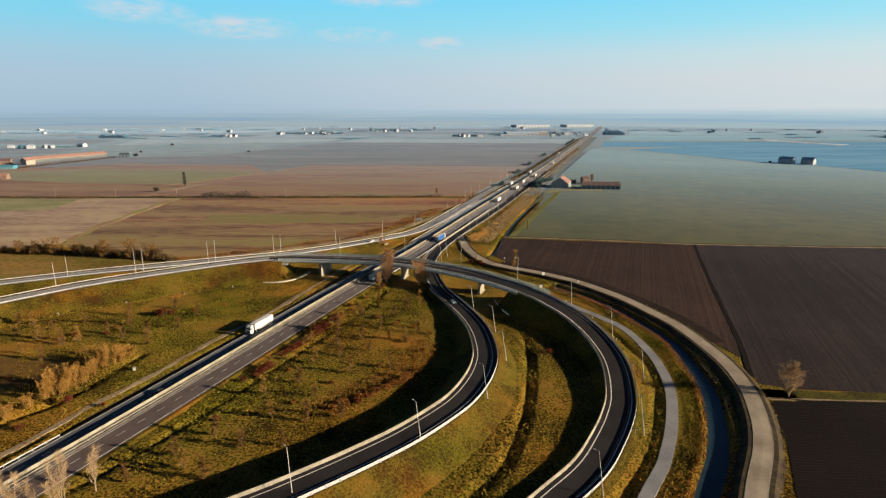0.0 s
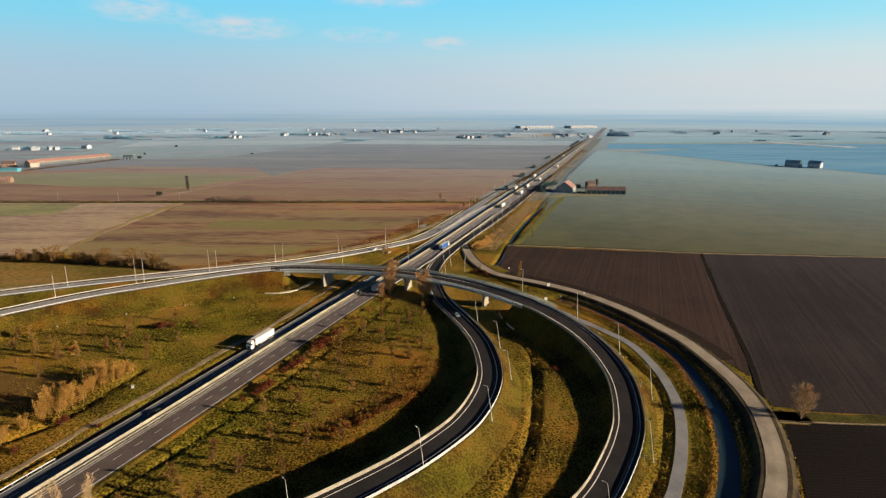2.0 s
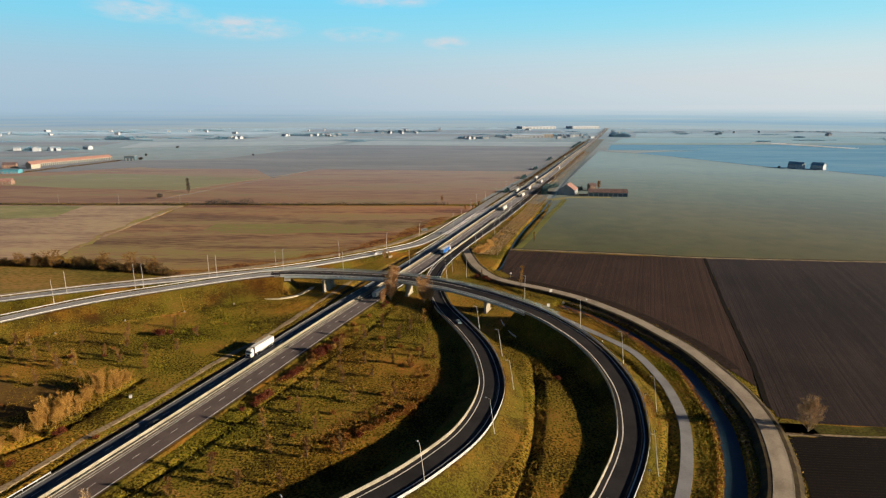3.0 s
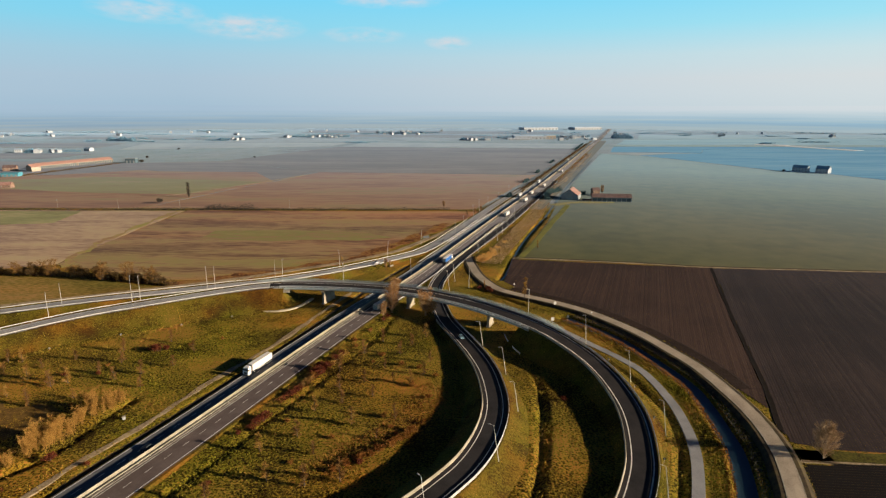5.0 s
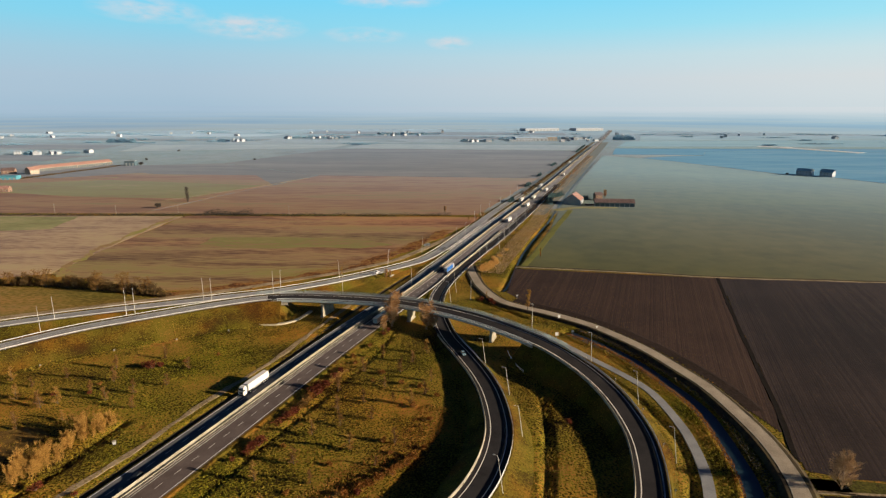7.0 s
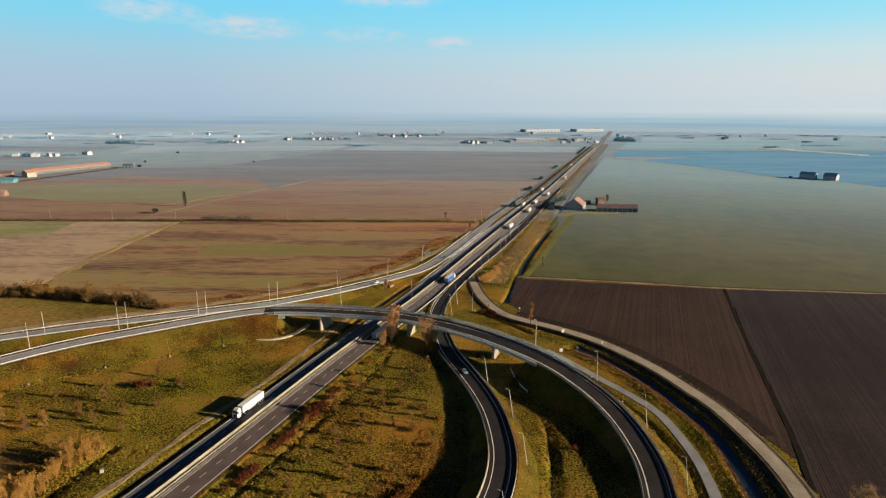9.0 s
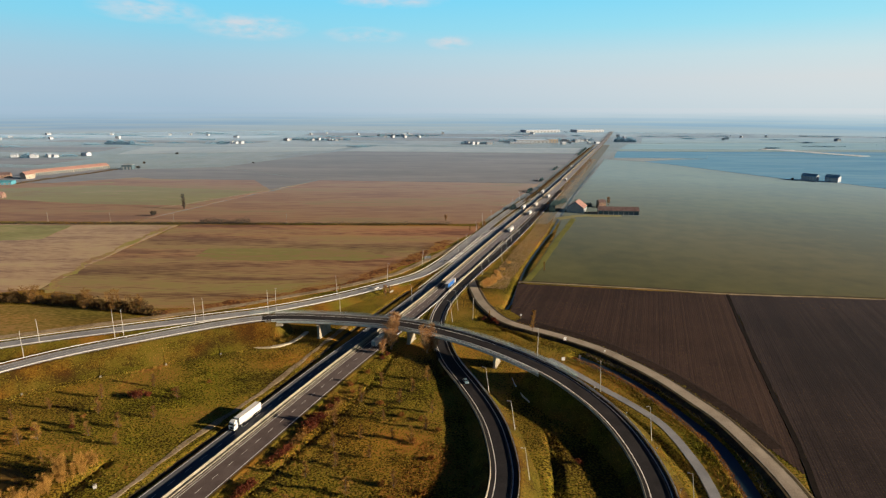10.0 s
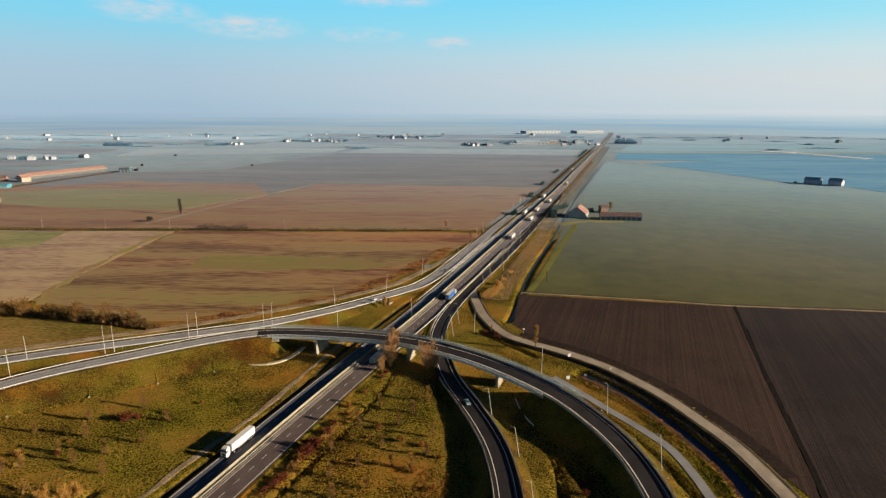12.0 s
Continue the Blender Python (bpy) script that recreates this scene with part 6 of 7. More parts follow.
# willow row in the western meadow
willows = [bare_tree(20 + i, 7.4, 2.6, "bushy golden willow without leaves", "willow", TWIG_WILLOW, 7000, 2.7, group="willow row", split=0.0, stems=11, fan=0.44, bark=TWIG_WILLOW, wide=0.5) for i in range(3)]
plant(willows, [(-139, 161, 0, 0.75), (-142.5, 157, 0, 0.6), (-138, 169.5, 0, 0.7), (-136, 174.5, 0, 0.95), (-133.5, 179, 0, 1.25), (-131, 182.5, 0, 1.05), (-136.5, 184, 0, 0.7), (-129.5, 187, 0, 0.7), (-130.5, 193.5, 0, 0.85), (-128.5, 199, 0, 1.2), (-126, 204, 0, 1.05), (-132, 203, 0, 1.0),
                (-144.5, 152, 0, 0.9), (-125, 209, 0, 0.7), (-133, 197, 0, 0.6)], rng, 0.9, 1.1)
hedge_trees = [bare_tree(30 + i, 9, 4.2, "dark bushy bare tree in the hedge", twig=TWIG_DARK if i else LEAF_OLIVE, twigs=2200, upright=0.5, split=0.1, group="hedge trees", stems=3) for i in range(3)]
plant(hedge_trees, [(-300 + 9.6 * i + rng.uniform(-3, 3), 376 - (i > 3) * (i - 3) * 2.2 + rng.uniform(-2, 2), 0, 1.25 if i % 3 else 0.8) for i in range(13)], rng, 0.75, 1.15)
hedge_bushes = [shrub(90 + i, 4.2, 6.0, LEAF_OLIVE, "tall dark bush in the hedge", "bush", "hedge bushes", 1500, 0.7) for i in range(2)]
plant(hedge_bushes, [(-296 + 8.4 * i + rng.uniform(-2.5, 2.5), 376 - (i > 7) * (i - 7) * 2.4 + rng.uniform(-2, 2)) for i in range(14)], rng, 0.6, 1.15)
# saplings that throw long shadows over the meadows
saplings = [bare_tree(40 + i, 5.2, 1.6, "young bare tree in the rough meadow", "sapling", TWIG_DARK if i else TWIG_GOLD, 1500, 0.9, group="young trees", split=0.15, limb=1.3) for i in range(4)]
spots = [(-50, 204), (-44, 221), (-35, 227), (-23, 227), (-16, 226), (-39, 254), (-23, 254), (-44, 177), (-55, 163), (-47, 147), (-59, 147), (-69, 153), (-35, 195), (-20, 199), (-11, 234), (-43, 161), (-71, 136),
         (-33, 163), (-28, 240), (-47, 236), (-9, 246), (-30, 215), (-41, 210), (-25, 186), (-62, 178), (-52, 187), (-18, 264), (-32, 268), (-12, 274), (-77, 143), (-64, 132), (-84, 131),
         (-174, 227), (-160, 221), (-186, 230), (-148, 233), (-155, 224), (-144, 243), (-130, 233), (-133, 266), (-145, 212), (-138, 227), (-124, 221), (-194, 243), (-188, 243), (-175, 237), (-166, 246), (-158, 206), (-171, 212), (-120, 240), (-118, 256), (-150, 255)]
plant(saplings, spots, rng, 0.8, 1.6)
# russet, orange and olive shrubs
reds = [shrub(50 + i, 1.7, 2.0, LEAF_RED, "low russet shrub in the rough grass", group="russet shrubs", blades=380) for i in range(2)]
plant(reds, [(-134, 256, 0, 1.3), (-131.5, 257, 0, 1.2), (-137, 256.5), (-54, 237, 0, 1.3), (-56, 233, 0, 1.3), (-52.5, 241), (-50, 247), (-60, 219, 0, 1.3), (-62, 215.5, 0, 1.2), (-67, 197, 0, 1.2), (-69, 195.5), (-48.5, 253), (-35.5, 296), (-33.5, 301), (-72, 161, 0, 0.7), (-127, 172), (-131, 156), (-147, 232, 0, 0.6), (-113, 170, 0, 0.6),
             (-73, 188), (57, 217, 0, 0.6), (7, 197, 0, 0.9), (43, 213, 0, 0.7), (-29, 172, 0, 0.7), (-160, 230, 0, 0.8), (18, 350), (25, 345, 0, 0.8), (22.7, 347.5, 0, 1.1)], rng, 0.8, 1.4)
browns = [shrub(60 + i, 1.5, 1.6, REED, "low dry orange-brown shrub", group="dry shrubs", blades=360) for i in range(2)]
plant(browns, [(-19, 182), (-15, 187), (-13, 190.5), (-17, 185), (-26, 176), (-29, 174), (-33, 171), (-36, 168), (-23, 179), (-10, 196), (-21, 193, 0, 0.7), (-44, 262), (-40, 281), (-46, 268), (-57, 230), (-34, 245, 0, 0.7),
               (-148, 240, 0, 0.8), (-122, 262, 0, 0.7), (-110, 270, 0, 0.6), (-160, 190, 0, 0.7), (-31, 252, 0, 1.0), (-21, 243, 0, 0.9), (-13, 240, 0, 1.0), (-8, 214, 0, 1.1), (-24, 200, 0, 0.8), (-40, 186, 0, 0.9), (-50, 172, 0, 0.8), (-58, 196, 0, 0.7), (-15, 224, 0, 0.9), (-6, 232, 0, 0.8)], rng, 0.9, 1.5)
golds = [shrub(70 + i, 4.6, 5.2, BUSH_ORANGE, "large golden-orange leafless bush", "bush", "golden bushes", 3000, 0.5) for i in range(2)]
plant(golds, [(22, 413), (28.5, 426), (25, 419), (31.5, 433, 0, 0.9), (33, 445, 0, 0.7), (38, 456, 0, 0.5), (45, 475, 0, 0.5)], rng, 0.8, 1.05)
# trees far off in the fields
cyp = bare_tree(80, 17, 4.2, "tall bushy bare tree standing in the fields", twig=LEAF_HEDGE, twigs=2400, upright=1.9, group="field trees", split=0.05, wide=0.6, stems=4, fan=0.08)
plant([cyp], [(-329, 719)], rng, 1.1, 1.1)
rounds = shrub(81, 5.0, 6.5, LEAF_HEDGE, "round dark tree standing in the fields", "round_tree", "field trees", 1200, 0.9)
plant([rounds], [(-344, 673), (-638, 1186), (-668, 1190), (-683, 1294, 0, 0.7), (-446, 1311, 0, 0.8), (-736, 1560), (176, 760, 0, 0.6), (600, 1044, 0, 0.6)], rng, 0.8, 1.2)


# ---- hedges, reeds and tufts ----
def thicket(name, line, width, height, count, leaf, label, size, seed, s0=0.0, s1=None, ragged=0.6, shift=0.0):
    """Growth along a line that nobody could count: many pointed sprays with gaps and uneven height."""
    r = np.random.RandomState(seed)
    s = r.uniform(s0, line.length if s1 is None else s1, count)
    hgt = height * (0.45 + ragged * np.abs(np.sin(s * 0.063 + 1.7 * np.sin(s * 0.021))) + 0.25 * r.rand(count))
    o = r.uniform(-0.5, 0.5, count) * width + shift
    p = line.at(s) + line.normal(s) * o[:, None]
    p[:, 2] = p[:, 2] * 0 + hgt * r.rand(count) ** 1.3 * (1 - (np.abs(o - shift) / width) * 0.8)
    return spray(name, p, r, size, leaf, label)


def spray(name, p, r, size, leaf, label, category="undergrowth", many=1):
    if many > 1:
        p = np.repeat(p, many, 0) + r.normal(size=(len(p) * many, 3)) * (0.22, 0.22, 0.0)
    n = len(p)
    d = r.normal(size=(n, 3)) * (0.55, 0.55, 0.3) + (0, 0, 0.9)
    d /= np.linalg.norm(d, axis=1, keepdims=True)
    side = np.cross(d, r.normal(size=(n, 3)))
    side /= np.linalg.norm(side, axis=1, keepdims=True) + 1e-9
    k = size * r.uniform(0.6, 1.5, n)[:, None]
    base = p - (0, 0, 0.15) * np.ones((n, 1))
    v = np.stack([base - side * k * 0.32, base + side * k * 0.32, base + d * k * 1.3], 1).reshape(-1, 3)
    me = sheet(name, v.tolist(), np.arange(3 * n).reshape(n, 3).tolist(), leaf)
    ob = new(name, me)
    return tagged(ob, label, category, kind="stuff")


far_hedge = Line([(-1000, 630), (-490, 622), (-300, 627), (-116, 630), (0, 632)], 10.0)
thicket("hedge", far_hedge, 4.5, 3.2, 16000, LEAF_HEDGE, "long low dark hedge between the fields", 0.62, 3)
thicket("hedge", Line([(-272, 632), (-218, 633)], 6.0), 6.0, 6.0, 1500, LEAF_HEDGE, "taller ragged clump of bushes in the hedge", 0.8, 34)
field_hedge = Line([(-620, 575), (-520, 560), (-455, 548)], 8.0)
thicket("hedge", field_hedge, 5.0, 5.0, 2600, LEAF_OLIVE, "dark ragged hedge in the green meadow", 1.0, 4)
ramp_hedge = Line([(-420, 379), (-290, 377), (-235, 370), (-190, 358), (-174, 354)], 6.0)
thicket("hedge", ramp_hedge, 6.0, 3.8, 9000, LEAF_OLIVE, "dense dark hedge behind the ramps", 0.75, 5)
red_strip = Line([(-181, 358), (-160, 370), (-138, 385), (-113, 399), (-95, 416), (-75, 438), (-53, 465), (-29, 502), (-14, 545)], 6.0)
thicket("dry_growth", red_strip, 14.0, 0.3, 16000, REED, "low dry reddish growth along the field's edge", 0.26, 6)
# reeds along the brook, facing the light
thicket("reeds", BROOK, 2.2, 1.2, 14000, REED, "dry orange reeds along the brook", 0.38, 7, shift=4.0)
thicket("reeds", BROOK, 5.0, 0.7, 12000, TUFT, "rough brown growth beside the brook", 0.4, 17, shift=6.8)
# dark leaf colour here paints in the shade of the bank
thicket("reeds", BROOK, 3.4, 0.5, 6000, LEAF_HEDGE, "rough growth darkened to paint the bank's shade", 0.4, 8, shift=-5.2)
thicket("reeds", BROOK, 3.0, 0.4, 500, TWIG, "few dry reeds on the shaded bank", 0.3, 18, shift=-5.2)
north_strip = Line([(28, 410), (40, 450), (62, 520), (88, 600), (112, 690)], 6.0)
thicket("dry_growth", north_strip, 16.0, 0.8, 17000, TWIG_PALE, "dry orange brush beside the brook", 0.4, 9)
thicket("dry_growth", north_strip, 17.0, 0.5, 5000, TUFT, "rough grass beside the brook", 0.4, 19)
thicket("dry_growth", GRAVEL_ROAD, 1.6, 0.5, 3500, TUFT, "rough grass on the edge of the gravel road", 0.5, 10, s0=60.0, shift=-5.2)
RMID = Line([(-24, 330), (-40, 292), (-60, 240), (-86, 172), (-104, 128)], 4.0)
orange_edge = Line([(-40, 168), (-28, 182), (-18, 194), (-10, 208), (-5, 224)], 4.0)
thicket("dry_growth", orange_edge, 13.0, 0.5, 3200, REED, "dry orange grass in the rough meadow", 0.36, 29)
thicket("dry_growth", RMID, 5.0, 0.35, 1800, TUFT, "rough grass along the motorway verge", 0.36, 12)
for k, (pts, leaf, n_, tall) in enumerate((([(-57, 230), (-52, 243)], LEAF_RED, 900, 1.7), ([(-65.5, 210), (-59.5, 221.5)], LEAF_RED, 700, 1.5), ([(-70, 191), (-66, 201)], LEAF_RED, 700, 1.5), ([(-60, 222), (-57, 229)], TWIG_DARK, 700, 2.2), ([(-52, 243), (-47, 256)], TWIG_GOLD, 600, 1.5))):
    thicket("undergrowth", Line([(*q, 0.0) for q in pts], 2.0), 3.4, tall, n_, leaf, "dense russet brambles beside the motorway", 0.36, 60 + k)
thicket("dry_growth", DIRT_TRACK, 3.4, 0.3, 1200, TUFT, "rough grass growing over the dirt track", 0.36, 13)


def clear_of_roads(x, y, pad=0.5):
    ok = np.ones(x.shape, bool)
    for line, half, slope in ((MOTORWAY, 12.0, 1.2), (LOOP_IN, 5.3, 1.6), (BRIDGE_ROAD, 6.6, 1.6), (RAMP_OUT, 5.8, 1.6), (GRAVEL_ROAD, 4.2, 1.5), (FOOTPATH, 2.2, 0.0), (DIRT_TRACK, 1.5, 0.0), (BROOK, 3.6, 0.0), (FIELD_TRACK, 2.2, 0.0)):
        pts = line.p[(line.p[:, 1] < 480)]
        for a, b in zip(pts, pts[1:]):
            d = (b - a)[:2]
            k = np.clip(((x - a[0]) * d[0] + (y - a[1]) * d[1]) / (d @ d), 0, 1)
            ok &= np.hypot(x - a[0] - k * d[0], y - a[1] - k * d[1]) > half + slope * max(a[2], b[2]) + pad
    return ok


thicket("dry_growth", BRIDGE_ROAD, 7.0, 0.55, 6000, TUFT, "rough brown growth at the foot of the embankment", 0.42, 33, s0=90.0, s1=ABUT_W - 8, shift=19.0)
tr = np.random.RandomState(21)
tx, ty = tr.uniform(-215, 112, 120000), tr.uniform(100, 350, 120000)
keep = clear_of_roads(tx, ty) & ~((ty > 0.66 * tx + 330 + 78) & (tx < -60)) & ~((tx > 60) & (ty > 300))
for poly in (FIELD_A, FIELD_B, FIELD_C):
    keep &= ~inside(tx, ty, poly)
patchy = np.sin(tx * 0.09 + 2 * np.sin(ty * 0.05)) * np.sin(ty * 0.11 + 1.5 * np.sin(tx * 0.07)) + 0.5 * np.sin(tx * 0.33 + ty * 0.21)
keep &= ~((tx > 112.5) & (np.abs(ty - 177) < 6))
keep &= (patchy + tr.rand(len(tx)) * 1.6) > np.where(tx < -100, 0.95, 0.6)
tx, ty = tx[keep], ty[keep]
spray("grass_tufts", np.stack([tx, ty, np.zeros(len(tx)) + 0.02], -1), tr, 0.33, TUFT, "uneven tufts of dry olive grass", "grass", many=4)
# tufts on the slopes of the embankments
for line, half, slope, count in ((LOOP_IN, 5.4, 1.6, 16000), (BRIDGE_ROAD, 6.7, 1.6, 20000), (RAMP_OUT, 5.9, 1.6, 8000)):
    s = tr.uniform(0, line.length, count)
    if line is BRIDGE_ROAD:
        s = s[(s < ABUT_W - 2) | (s > ABUT_E + 2)]
    q, nn = line.at(s), line.normal(s)
    side = np.where(tr.rand(len(s)) < 0.5, -1.0, 1.0)
    k = tr.rand(len(s))
    hw = np.where(s > ABUT_E, 5.7, half) if line is BRIDGE_ROAD else half
    p = q + nn * (side * (hw + slope * q[:, 2] * k))[:, None]
    p[:, 2] = q[:, 2] * (1 - k) + 0.02
    spray("grass_tufts", p[p[:, 1] > 60], tr, 0.22, TUFT, "tufts of dry grass on the embankment", "grass", many=3)


# ---- houses, barns and sheds ----
def house(w, d, h, roof, wall_mat, roof_mat, label, windows=3, name="house", category="house", group="far houses", chimney=True, eaves=0.5, rows=1):
    """A house with its long side along x, a pitched roof, windows on the long sides and a door."""
    ob = thing(name, label, category, group)
    sh = Shape()
    sh.add([(-w / 2, -d / 2, -0.3), (w / 2, -d / 2, -0.3), (w / 2, d / 2, -0.3), (-w / 2, d / 2, -0.3), (-w / 2, -d / 2, h), (w / 2, -d / 2, h), (w / 2, d / 2, h), (-w / 2, d / 2, h), (-w / 2, 0, h + roof), (w / 2, 0, h + roof)],
           [(0, 1, 5, 4), (2, 3, 7, 6), (1, 2, 6, 9, 5), (3, 0, 4, 8, 7)])
    wall = part("wall", sh, wall_mat, ob)
    rf = Shape()
    k = roof / (d / 2)
    for side in (-1, 1):
        e = d / 2 + eaves
        lo = h - eaves * k
        a = [(-w / 2 - eaves, side * e, lo), (w / 2 + eaves, side * e, lo), (w / 2 + eaves, 0, h + roof + 0.02), (-w / 2 - eaves, 0, h + roof + 0.02)]
        rf.add(a + [(x, y, z + 0.22) for x, y, z in a], [(0, 1, 2, 3), (4, 5, 6, 7), (0, 1, 5, 4), (1, 2, 6, 5), (3, 0, 4, 7)])
    r_ob = part("roof", rf, roof_mat, ob)
    if chimney:
        part("chimney", Shape().box((w * 0.2, d * 0.12, h + roof + 0.2), (0.7, 0.7, 1.4)), WALL_BRICK, r_ob)
    for side in (-1, 1):
        for lvl in range(rows):
            for i in range(windows):
                x = -w / 2 + w * (i + 0.5) / windows
                z = h * (lvl + 0.55) / rows
                win = part("window", Shape().box((x, side * (d / 2 + 0.02), z), (1.1, 0.12, 1.4)), WALL_WHITE, ob)
                part("pane", Shape().box((x, side * (d / 2 + 0.07), z), (0.8, 0.06, 1.1)), WINDOW_GLASS, win)
    part("door", Shape().box((w / 2 + 0.03, 0, 1.05), (0.08, 1.1, 2.2)), OPENING, ob)
    return ob


def arcade_barn(w, d, h, roof, bays, label, wall_mat, roof_mat, group="barns"):
    """A long open barn: brick piers, bays backed by a shade-coloured panel, tiled roof."""
    ob = thing("barn", label, "barn", group)
    part("back_wall", Shape().box((0, d / 2 - 0.2, h / 2 - 0.15), (w, 0.4, h + 0.3)), wall_mat, ob)
    for side in (-1, 1):
        sh = Shape()
        x = side * (w / 2 - 0.2)
        sh.add([(x - 0.2, -d / 2, -0.3), (x - 0.2, d / 2, -0.3), (x - 0.2, d / 2, h), (x - 0.2, 0, h + roof), (x - 0.2, -d / 2, h), (x + 0.2, -d / 2, -0.3), (x + 0.2, d / 2, -0.3), (x + 0.2, d / 2, h), (x + 0.2, 0, h + roof), (x + 0.2, -d / 2, h)],
               [(0, 1, 2, 3, 4), (5, 6, 7, 8, 9), (0, 1, 6, 5), (1, 2, 7, 6), (4, 0, 5, 9)])
        part("gable_wall", sh, wall_mat, ob)
    for i in range(bays + 1):
        x = -w / 2 + w * i / bays
        part("pillar", Shape().box((x, -d / 2 + 0.3, h / 2 - 0.15), (0.8, 0.6, h + 0.3)), wall_mat, ob)
    part("lintel", Shape().box((0, -d / 2 + 0.3, h - 0.5), (w, 0.5, 1.0)), wall_mat, ob)
    # dark panel set back in the bays to paint their shade
    part("bay_shade", Shape().box((0, -d / 2 + 1.6, h * 0.4), (w - 1, 0.3, h * 0.8)), SLATE_WALL, ob)
    rf = Shape()
    for side in (-1, 1):
        a = [(-w / 2 - 0.6, side * (d / 2 + 0.7), h - 0.25), (w / 2 + 0.6, side * (d / 2 + 0.7), h - 0.25), (w / 2 + 0.6, 0, h + roof), (-w / 2 - 0.6, 0, h + roof)]
        rf.add(a + [(x, y, z + 0.25) for x, y, z in a], [(0, 1, 2, 3), (4, 5, 6, 7), (0, 1, 5, 4), (1, 2, 6, 5), (3, 0, 4, 7)])
    part("roof", rf, roof_mat, ob)
    return ob


def shed(w, d, h, wall_mat, roof_mat, label, name="warehouse", group="far sheds", bays=8, flat=0.8):
    ob = thing(name, label, "warehouse", group)
    body = part("wall", Shape().box((0, 0, h / 2 - 0.15), (w, d, h + 0.3)), wall_mat, ob)
    part("roof", Shape().box((0, 0, h + flat / 2), (w + 1, d + 1, flat), taper=(0.98, 0.5)), roof_mat, ob)
    for i in range(bays):
        x = -w / 2 + w * (i + 0.5) / bays
        g = part("gate", Shape().box((x, -d / 2 - 0.06, h * 0.3), (w / bays * 0.45, 0.16, h * 0.6)), WALL_GREY, ob)
    return ob


def put(ob, x, y, turn, k=1.0):
    ob.matrix_basis = Matrix.Translation((x, y, 0.1)) @ Matrix.Rotation(radians(turn), 4, "Z") @ Matrix.Diagonal((k, k, k, 1))
    return ob


# the farm by the motorway
# farmhouse and barn walls coloured blue-grey to paint in haze and shade
put(house(24, 20, 6.0, 7.0, WALL_GREY, ROOF_RED, "old farmhouse, walls painted haze grey, red tiled roof", 4, "farmhouse", "house", "farm buildings", rows=2), 151, 719, 68)
put(house(9, 8, 7.0, 2.6, WALL_BRICK, ROOF_BROWN, "small brick farm building with a brown roof", 2, "outhouse", "house", "farm buildings", rows=2), 188, 748, 10)
put(arcade_barn(46, 12, 5.0, 3.6, 8, "long old barn, piers painted haze grey, shade-coloured bays", WALL_GREY, ROOF_BROWN, "farm buildings"), 195.5, 700.5, -6)
setting("lawn", uneven_band([(118, 668), (140, 684), (172, 689), (196, 688)], 12.0, 3.0, 0.15, 15, 5.0), OLIVE_FIELD, "yellowish lawn in front of the farm", "field")
yard = thing("yard_wall", "low brick wall between the farm buildings", "wall", "farm buildings", at=pose(167, 704, 0, 0, 0, -6))
part("masonry", Shape().box((0, 0, 0.9), (11, 0.5, 2.2)), WALL_BRICK, yard)
part("coping", Shape().box((0, 0, 2.05), (11.2, 0.7, 0.12)), ROOF_BROWN, yard)
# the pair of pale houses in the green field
put(house(18, 13, 7.0, 4.2, WALL_FAR, ROOF_HAZED, "pale two-storey farmhouse alone in the fields", 4, group="field houses", rows=2), 656, 1022, -52, 1.1)
put(house(22, 11, 7.0, 3.6, WALL_FAR, ROOF_HAZED, "long pale house alone in the fields", 5, group="field houses", rows=2), 629, 1042, -52, 1.1)
# the long red-roofed stables in the west
for x, y in ((-752, 1092), (-725.6, 1165)):
    put(arcade_barn(77, 16, 6.0, 4.4, 20, "very long pale stable under a red tiled roof", WALL_CREAM, ROOF_RED, "stables"), x, y, 70.5)
put(house(16, 14, 8, 4.5, WALL_CREAM, ROOF_RED, "cream farmhouse at the end of the stables", 4, group="stable houses", rows=2), -742, 1018, 70)
put(house(20, 12, 6, 4, WALL_BRICK, ROOF_BROWN, "brown farm building behind the shed", 3, group="stable houses"), -788, 1024, 20)
put(shed(26, 14, 5, TURQUOISE, TURQUOISE, "turquoise farm shed beside the stables", "farm_shed", "stable houses", 4, 1.2), -722, 940, 10)
put(shed(20, 14, 9, SLATE_WALL, WALL_GREY, "dark slate-blue shed beyond the stables", "farm_shed", "stable houses", 3, 1.0), -655, 1180, 5)
put(house(14, 10, 5, 3.5, WALL_BRICK, ROOF_RED, "reddish brick farm building among bushes", 3, group="stable houses"), -620, 797, 10)
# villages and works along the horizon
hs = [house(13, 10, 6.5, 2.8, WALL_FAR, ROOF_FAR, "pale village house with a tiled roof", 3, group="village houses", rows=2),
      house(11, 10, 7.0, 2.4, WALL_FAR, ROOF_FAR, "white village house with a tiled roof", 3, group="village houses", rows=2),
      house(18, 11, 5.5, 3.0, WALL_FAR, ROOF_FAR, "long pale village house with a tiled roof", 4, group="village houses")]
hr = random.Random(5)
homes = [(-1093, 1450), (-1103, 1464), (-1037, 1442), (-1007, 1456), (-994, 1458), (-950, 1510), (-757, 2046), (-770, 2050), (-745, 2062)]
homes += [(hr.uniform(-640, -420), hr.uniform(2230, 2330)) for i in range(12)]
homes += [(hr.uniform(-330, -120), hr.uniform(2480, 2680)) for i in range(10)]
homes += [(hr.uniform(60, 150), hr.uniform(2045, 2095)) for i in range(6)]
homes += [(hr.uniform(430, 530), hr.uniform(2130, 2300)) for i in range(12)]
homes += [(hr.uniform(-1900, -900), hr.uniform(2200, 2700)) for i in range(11)]
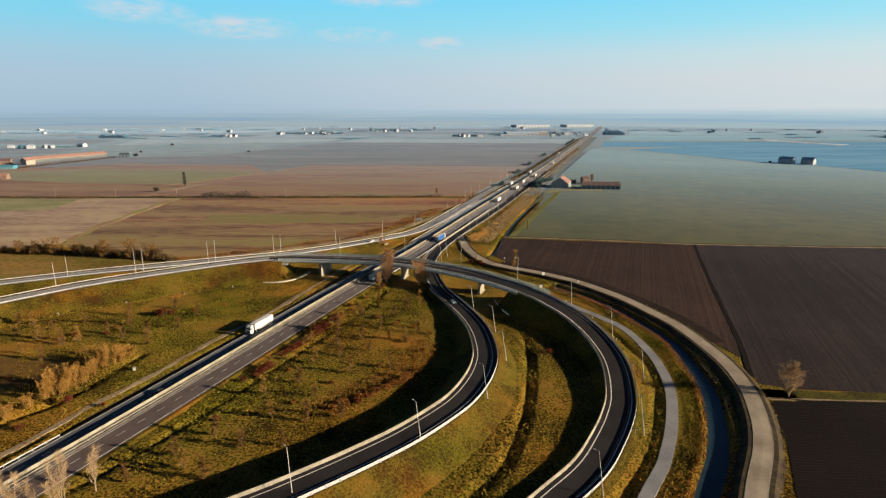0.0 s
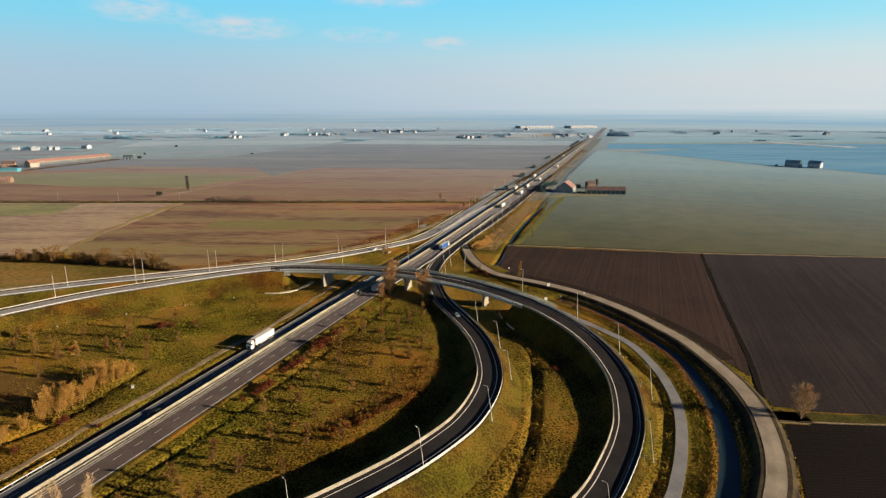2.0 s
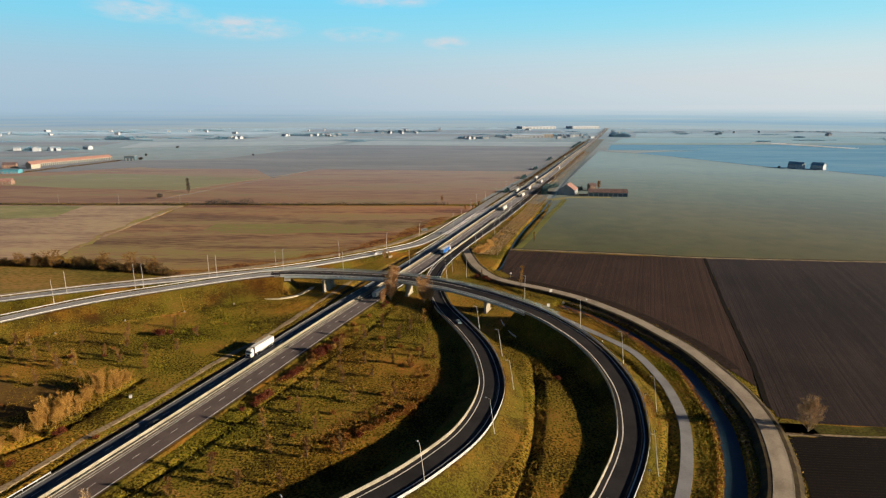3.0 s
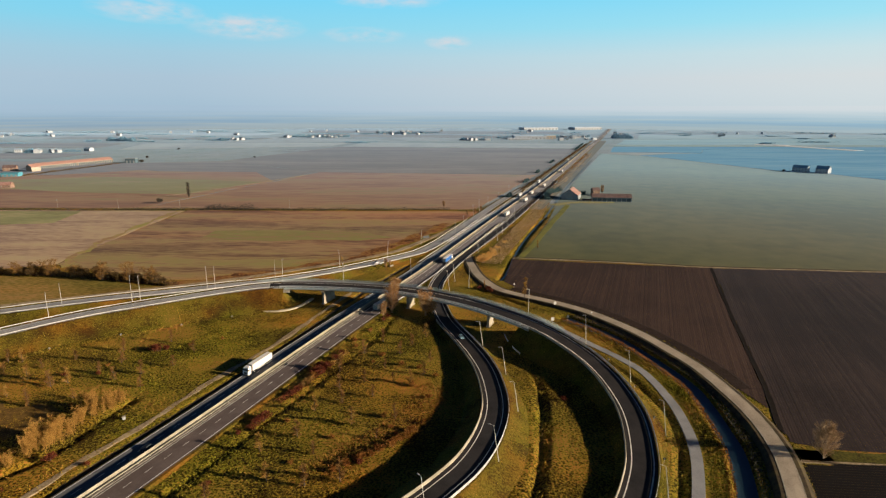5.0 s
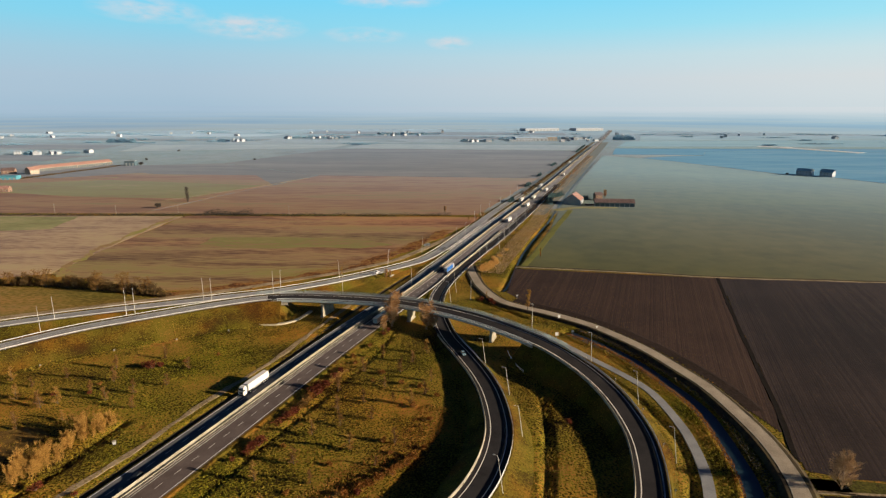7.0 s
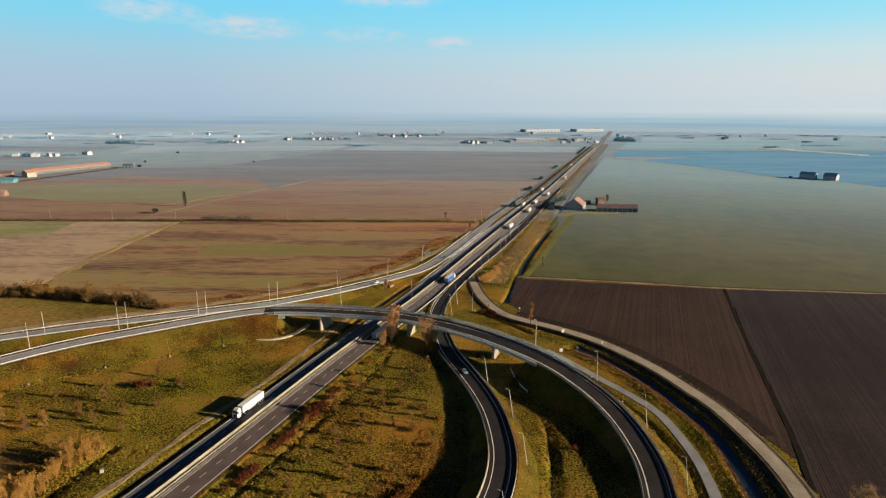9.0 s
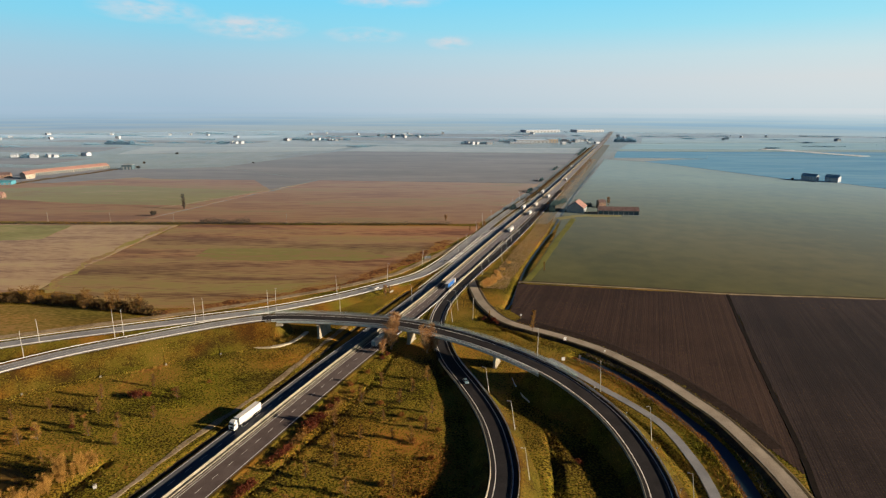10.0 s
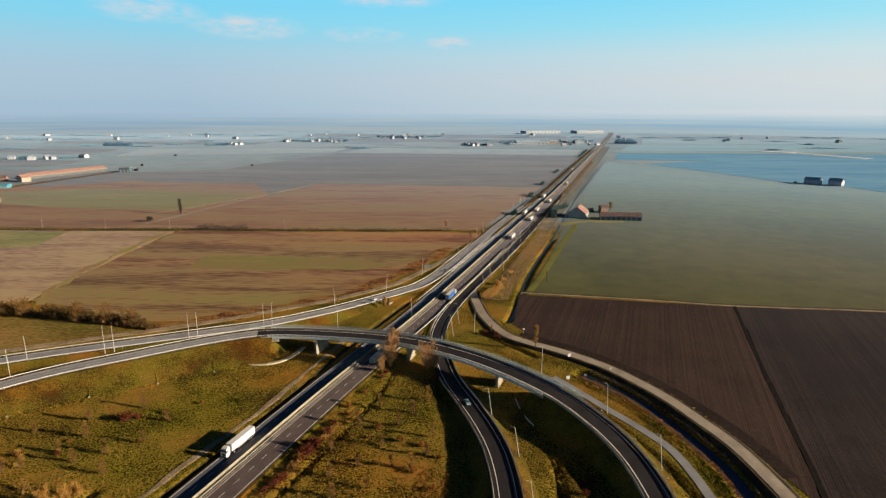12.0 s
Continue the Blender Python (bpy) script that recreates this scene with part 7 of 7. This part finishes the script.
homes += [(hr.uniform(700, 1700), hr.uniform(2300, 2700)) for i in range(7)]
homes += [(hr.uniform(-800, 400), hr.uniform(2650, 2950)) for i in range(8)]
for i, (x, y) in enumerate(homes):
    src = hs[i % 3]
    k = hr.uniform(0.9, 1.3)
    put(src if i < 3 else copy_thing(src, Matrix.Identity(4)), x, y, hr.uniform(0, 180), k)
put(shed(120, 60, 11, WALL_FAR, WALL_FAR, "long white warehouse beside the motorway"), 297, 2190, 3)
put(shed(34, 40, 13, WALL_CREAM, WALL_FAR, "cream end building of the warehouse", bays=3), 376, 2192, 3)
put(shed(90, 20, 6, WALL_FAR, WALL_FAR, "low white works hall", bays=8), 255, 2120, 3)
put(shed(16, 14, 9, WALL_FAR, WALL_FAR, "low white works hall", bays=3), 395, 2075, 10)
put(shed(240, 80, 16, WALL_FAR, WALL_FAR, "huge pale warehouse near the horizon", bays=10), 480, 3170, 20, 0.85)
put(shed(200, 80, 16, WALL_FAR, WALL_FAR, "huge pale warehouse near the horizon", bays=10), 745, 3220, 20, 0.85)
# greenhouses flattened so that their tops look white from the camera
put(shed(235, 42, 0.5, GREENHOUSE, GREENHOUSE, "long white greenhouse flattened to a bright slab", "greenhouse", bays=0, flat=0.5), 1062, 1690, -67)
put(shed(90, 40, 0.5, GREENHOUSE, GREENHOUSE, "long white greenhouse flattened to a bright slab", "greenhouse", bays=0, flat=0.5), 1010, 1830, -40)
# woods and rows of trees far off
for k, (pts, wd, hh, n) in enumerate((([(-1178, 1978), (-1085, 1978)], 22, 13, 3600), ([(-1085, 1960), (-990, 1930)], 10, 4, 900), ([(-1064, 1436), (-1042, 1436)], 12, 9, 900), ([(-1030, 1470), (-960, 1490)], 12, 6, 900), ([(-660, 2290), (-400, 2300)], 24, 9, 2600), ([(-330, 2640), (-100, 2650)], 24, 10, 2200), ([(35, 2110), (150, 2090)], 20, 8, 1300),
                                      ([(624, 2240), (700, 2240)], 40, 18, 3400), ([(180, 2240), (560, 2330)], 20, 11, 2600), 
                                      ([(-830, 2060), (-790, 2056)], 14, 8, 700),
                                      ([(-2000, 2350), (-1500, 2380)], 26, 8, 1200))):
    thicket("woodland", Line([(*q, 0) for q in pts], 12.0), wd, hh, n, LEAF_HAZED, "distant line of trees, painted haze blue", 2.4 if hh > 7 else 1.4, 40 + k)

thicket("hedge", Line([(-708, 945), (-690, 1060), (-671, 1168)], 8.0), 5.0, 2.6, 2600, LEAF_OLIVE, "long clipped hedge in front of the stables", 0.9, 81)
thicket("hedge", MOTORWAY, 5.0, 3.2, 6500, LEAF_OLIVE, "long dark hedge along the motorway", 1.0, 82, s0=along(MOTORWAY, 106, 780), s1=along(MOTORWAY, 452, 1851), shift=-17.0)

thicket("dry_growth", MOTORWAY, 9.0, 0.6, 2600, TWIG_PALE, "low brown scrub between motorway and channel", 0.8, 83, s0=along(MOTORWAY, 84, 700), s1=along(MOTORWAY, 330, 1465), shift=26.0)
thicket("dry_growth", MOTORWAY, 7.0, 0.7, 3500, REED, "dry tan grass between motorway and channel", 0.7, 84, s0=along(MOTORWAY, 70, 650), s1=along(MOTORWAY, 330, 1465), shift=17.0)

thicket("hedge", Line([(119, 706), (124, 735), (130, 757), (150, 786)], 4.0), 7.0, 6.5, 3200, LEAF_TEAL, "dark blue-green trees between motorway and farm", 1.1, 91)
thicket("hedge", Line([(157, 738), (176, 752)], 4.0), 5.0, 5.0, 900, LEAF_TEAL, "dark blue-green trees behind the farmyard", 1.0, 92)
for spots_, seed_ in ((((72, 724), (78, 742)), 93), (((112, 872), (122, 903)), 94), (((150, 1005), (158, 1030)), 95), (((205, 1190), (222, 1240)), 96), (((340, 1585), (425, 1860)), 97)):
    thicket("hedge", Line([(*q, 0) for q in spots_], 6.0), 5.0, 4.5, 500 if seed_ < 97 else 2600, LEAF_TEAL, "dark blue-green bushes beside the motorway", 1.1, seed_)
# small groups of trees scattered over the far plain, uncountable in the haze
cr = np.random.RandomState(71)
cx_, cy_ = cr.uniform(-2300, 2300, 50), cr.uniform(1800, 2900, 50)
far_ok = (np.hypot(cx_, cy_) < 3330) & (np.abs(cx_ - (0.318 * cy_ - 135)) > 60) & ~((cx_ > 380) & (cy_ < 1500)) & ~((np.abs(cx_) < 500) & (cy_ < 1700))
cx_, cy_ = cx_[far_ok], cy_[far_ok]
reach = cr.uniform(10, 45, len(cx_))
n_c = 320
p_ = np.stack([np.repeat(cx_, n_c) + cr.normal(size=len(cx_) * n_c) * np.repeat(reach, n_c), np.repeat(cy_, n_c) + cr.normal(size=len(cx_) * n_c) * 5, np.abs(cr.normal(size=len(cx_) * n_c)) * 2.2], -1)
spray("woodland", p_, cr, 2.2, LEAF_HAZED, "scattered groups of distant trees, painted haze blue", "trees")

# poles of the power line along the far hedge
for x in (-505, -437, -369, -300, -178):
    ob = thing("power_pole", "slim concrete power pole beside the hedge", "power pole", "power poles", at=pose(x, 633, 0))
    part("pole", Shape().tube((0, 0, -0.5), (0, 0, 10.5), 0.2, 0.12, 6), CONCRETE_PALE, ob)
    part("crossarm", Shape().box((0, 0, 10.0), (1.8, 0.12, 0.12)), STEEL_DARK, ob)
# small white inspection boxes in the meadow
for x, y in ((-117, 197), (-158.5, 288.5), (-100.5, 172)):
    ob = thing("marker_box", "small white concrete marker box in the grass", "marker", "marker boxes", at=pose(x, y, 0, 0, 0, 20))
    part("box", Shape().box((0, 0, 0.45), (0.9, 0.9, 1.3)), WALL_WHITE, ob)
    part("cap", Shape().box((0, 0, 1.13), (1.05, 1.05, 0.08)), CONCRETE_PALE, ob)
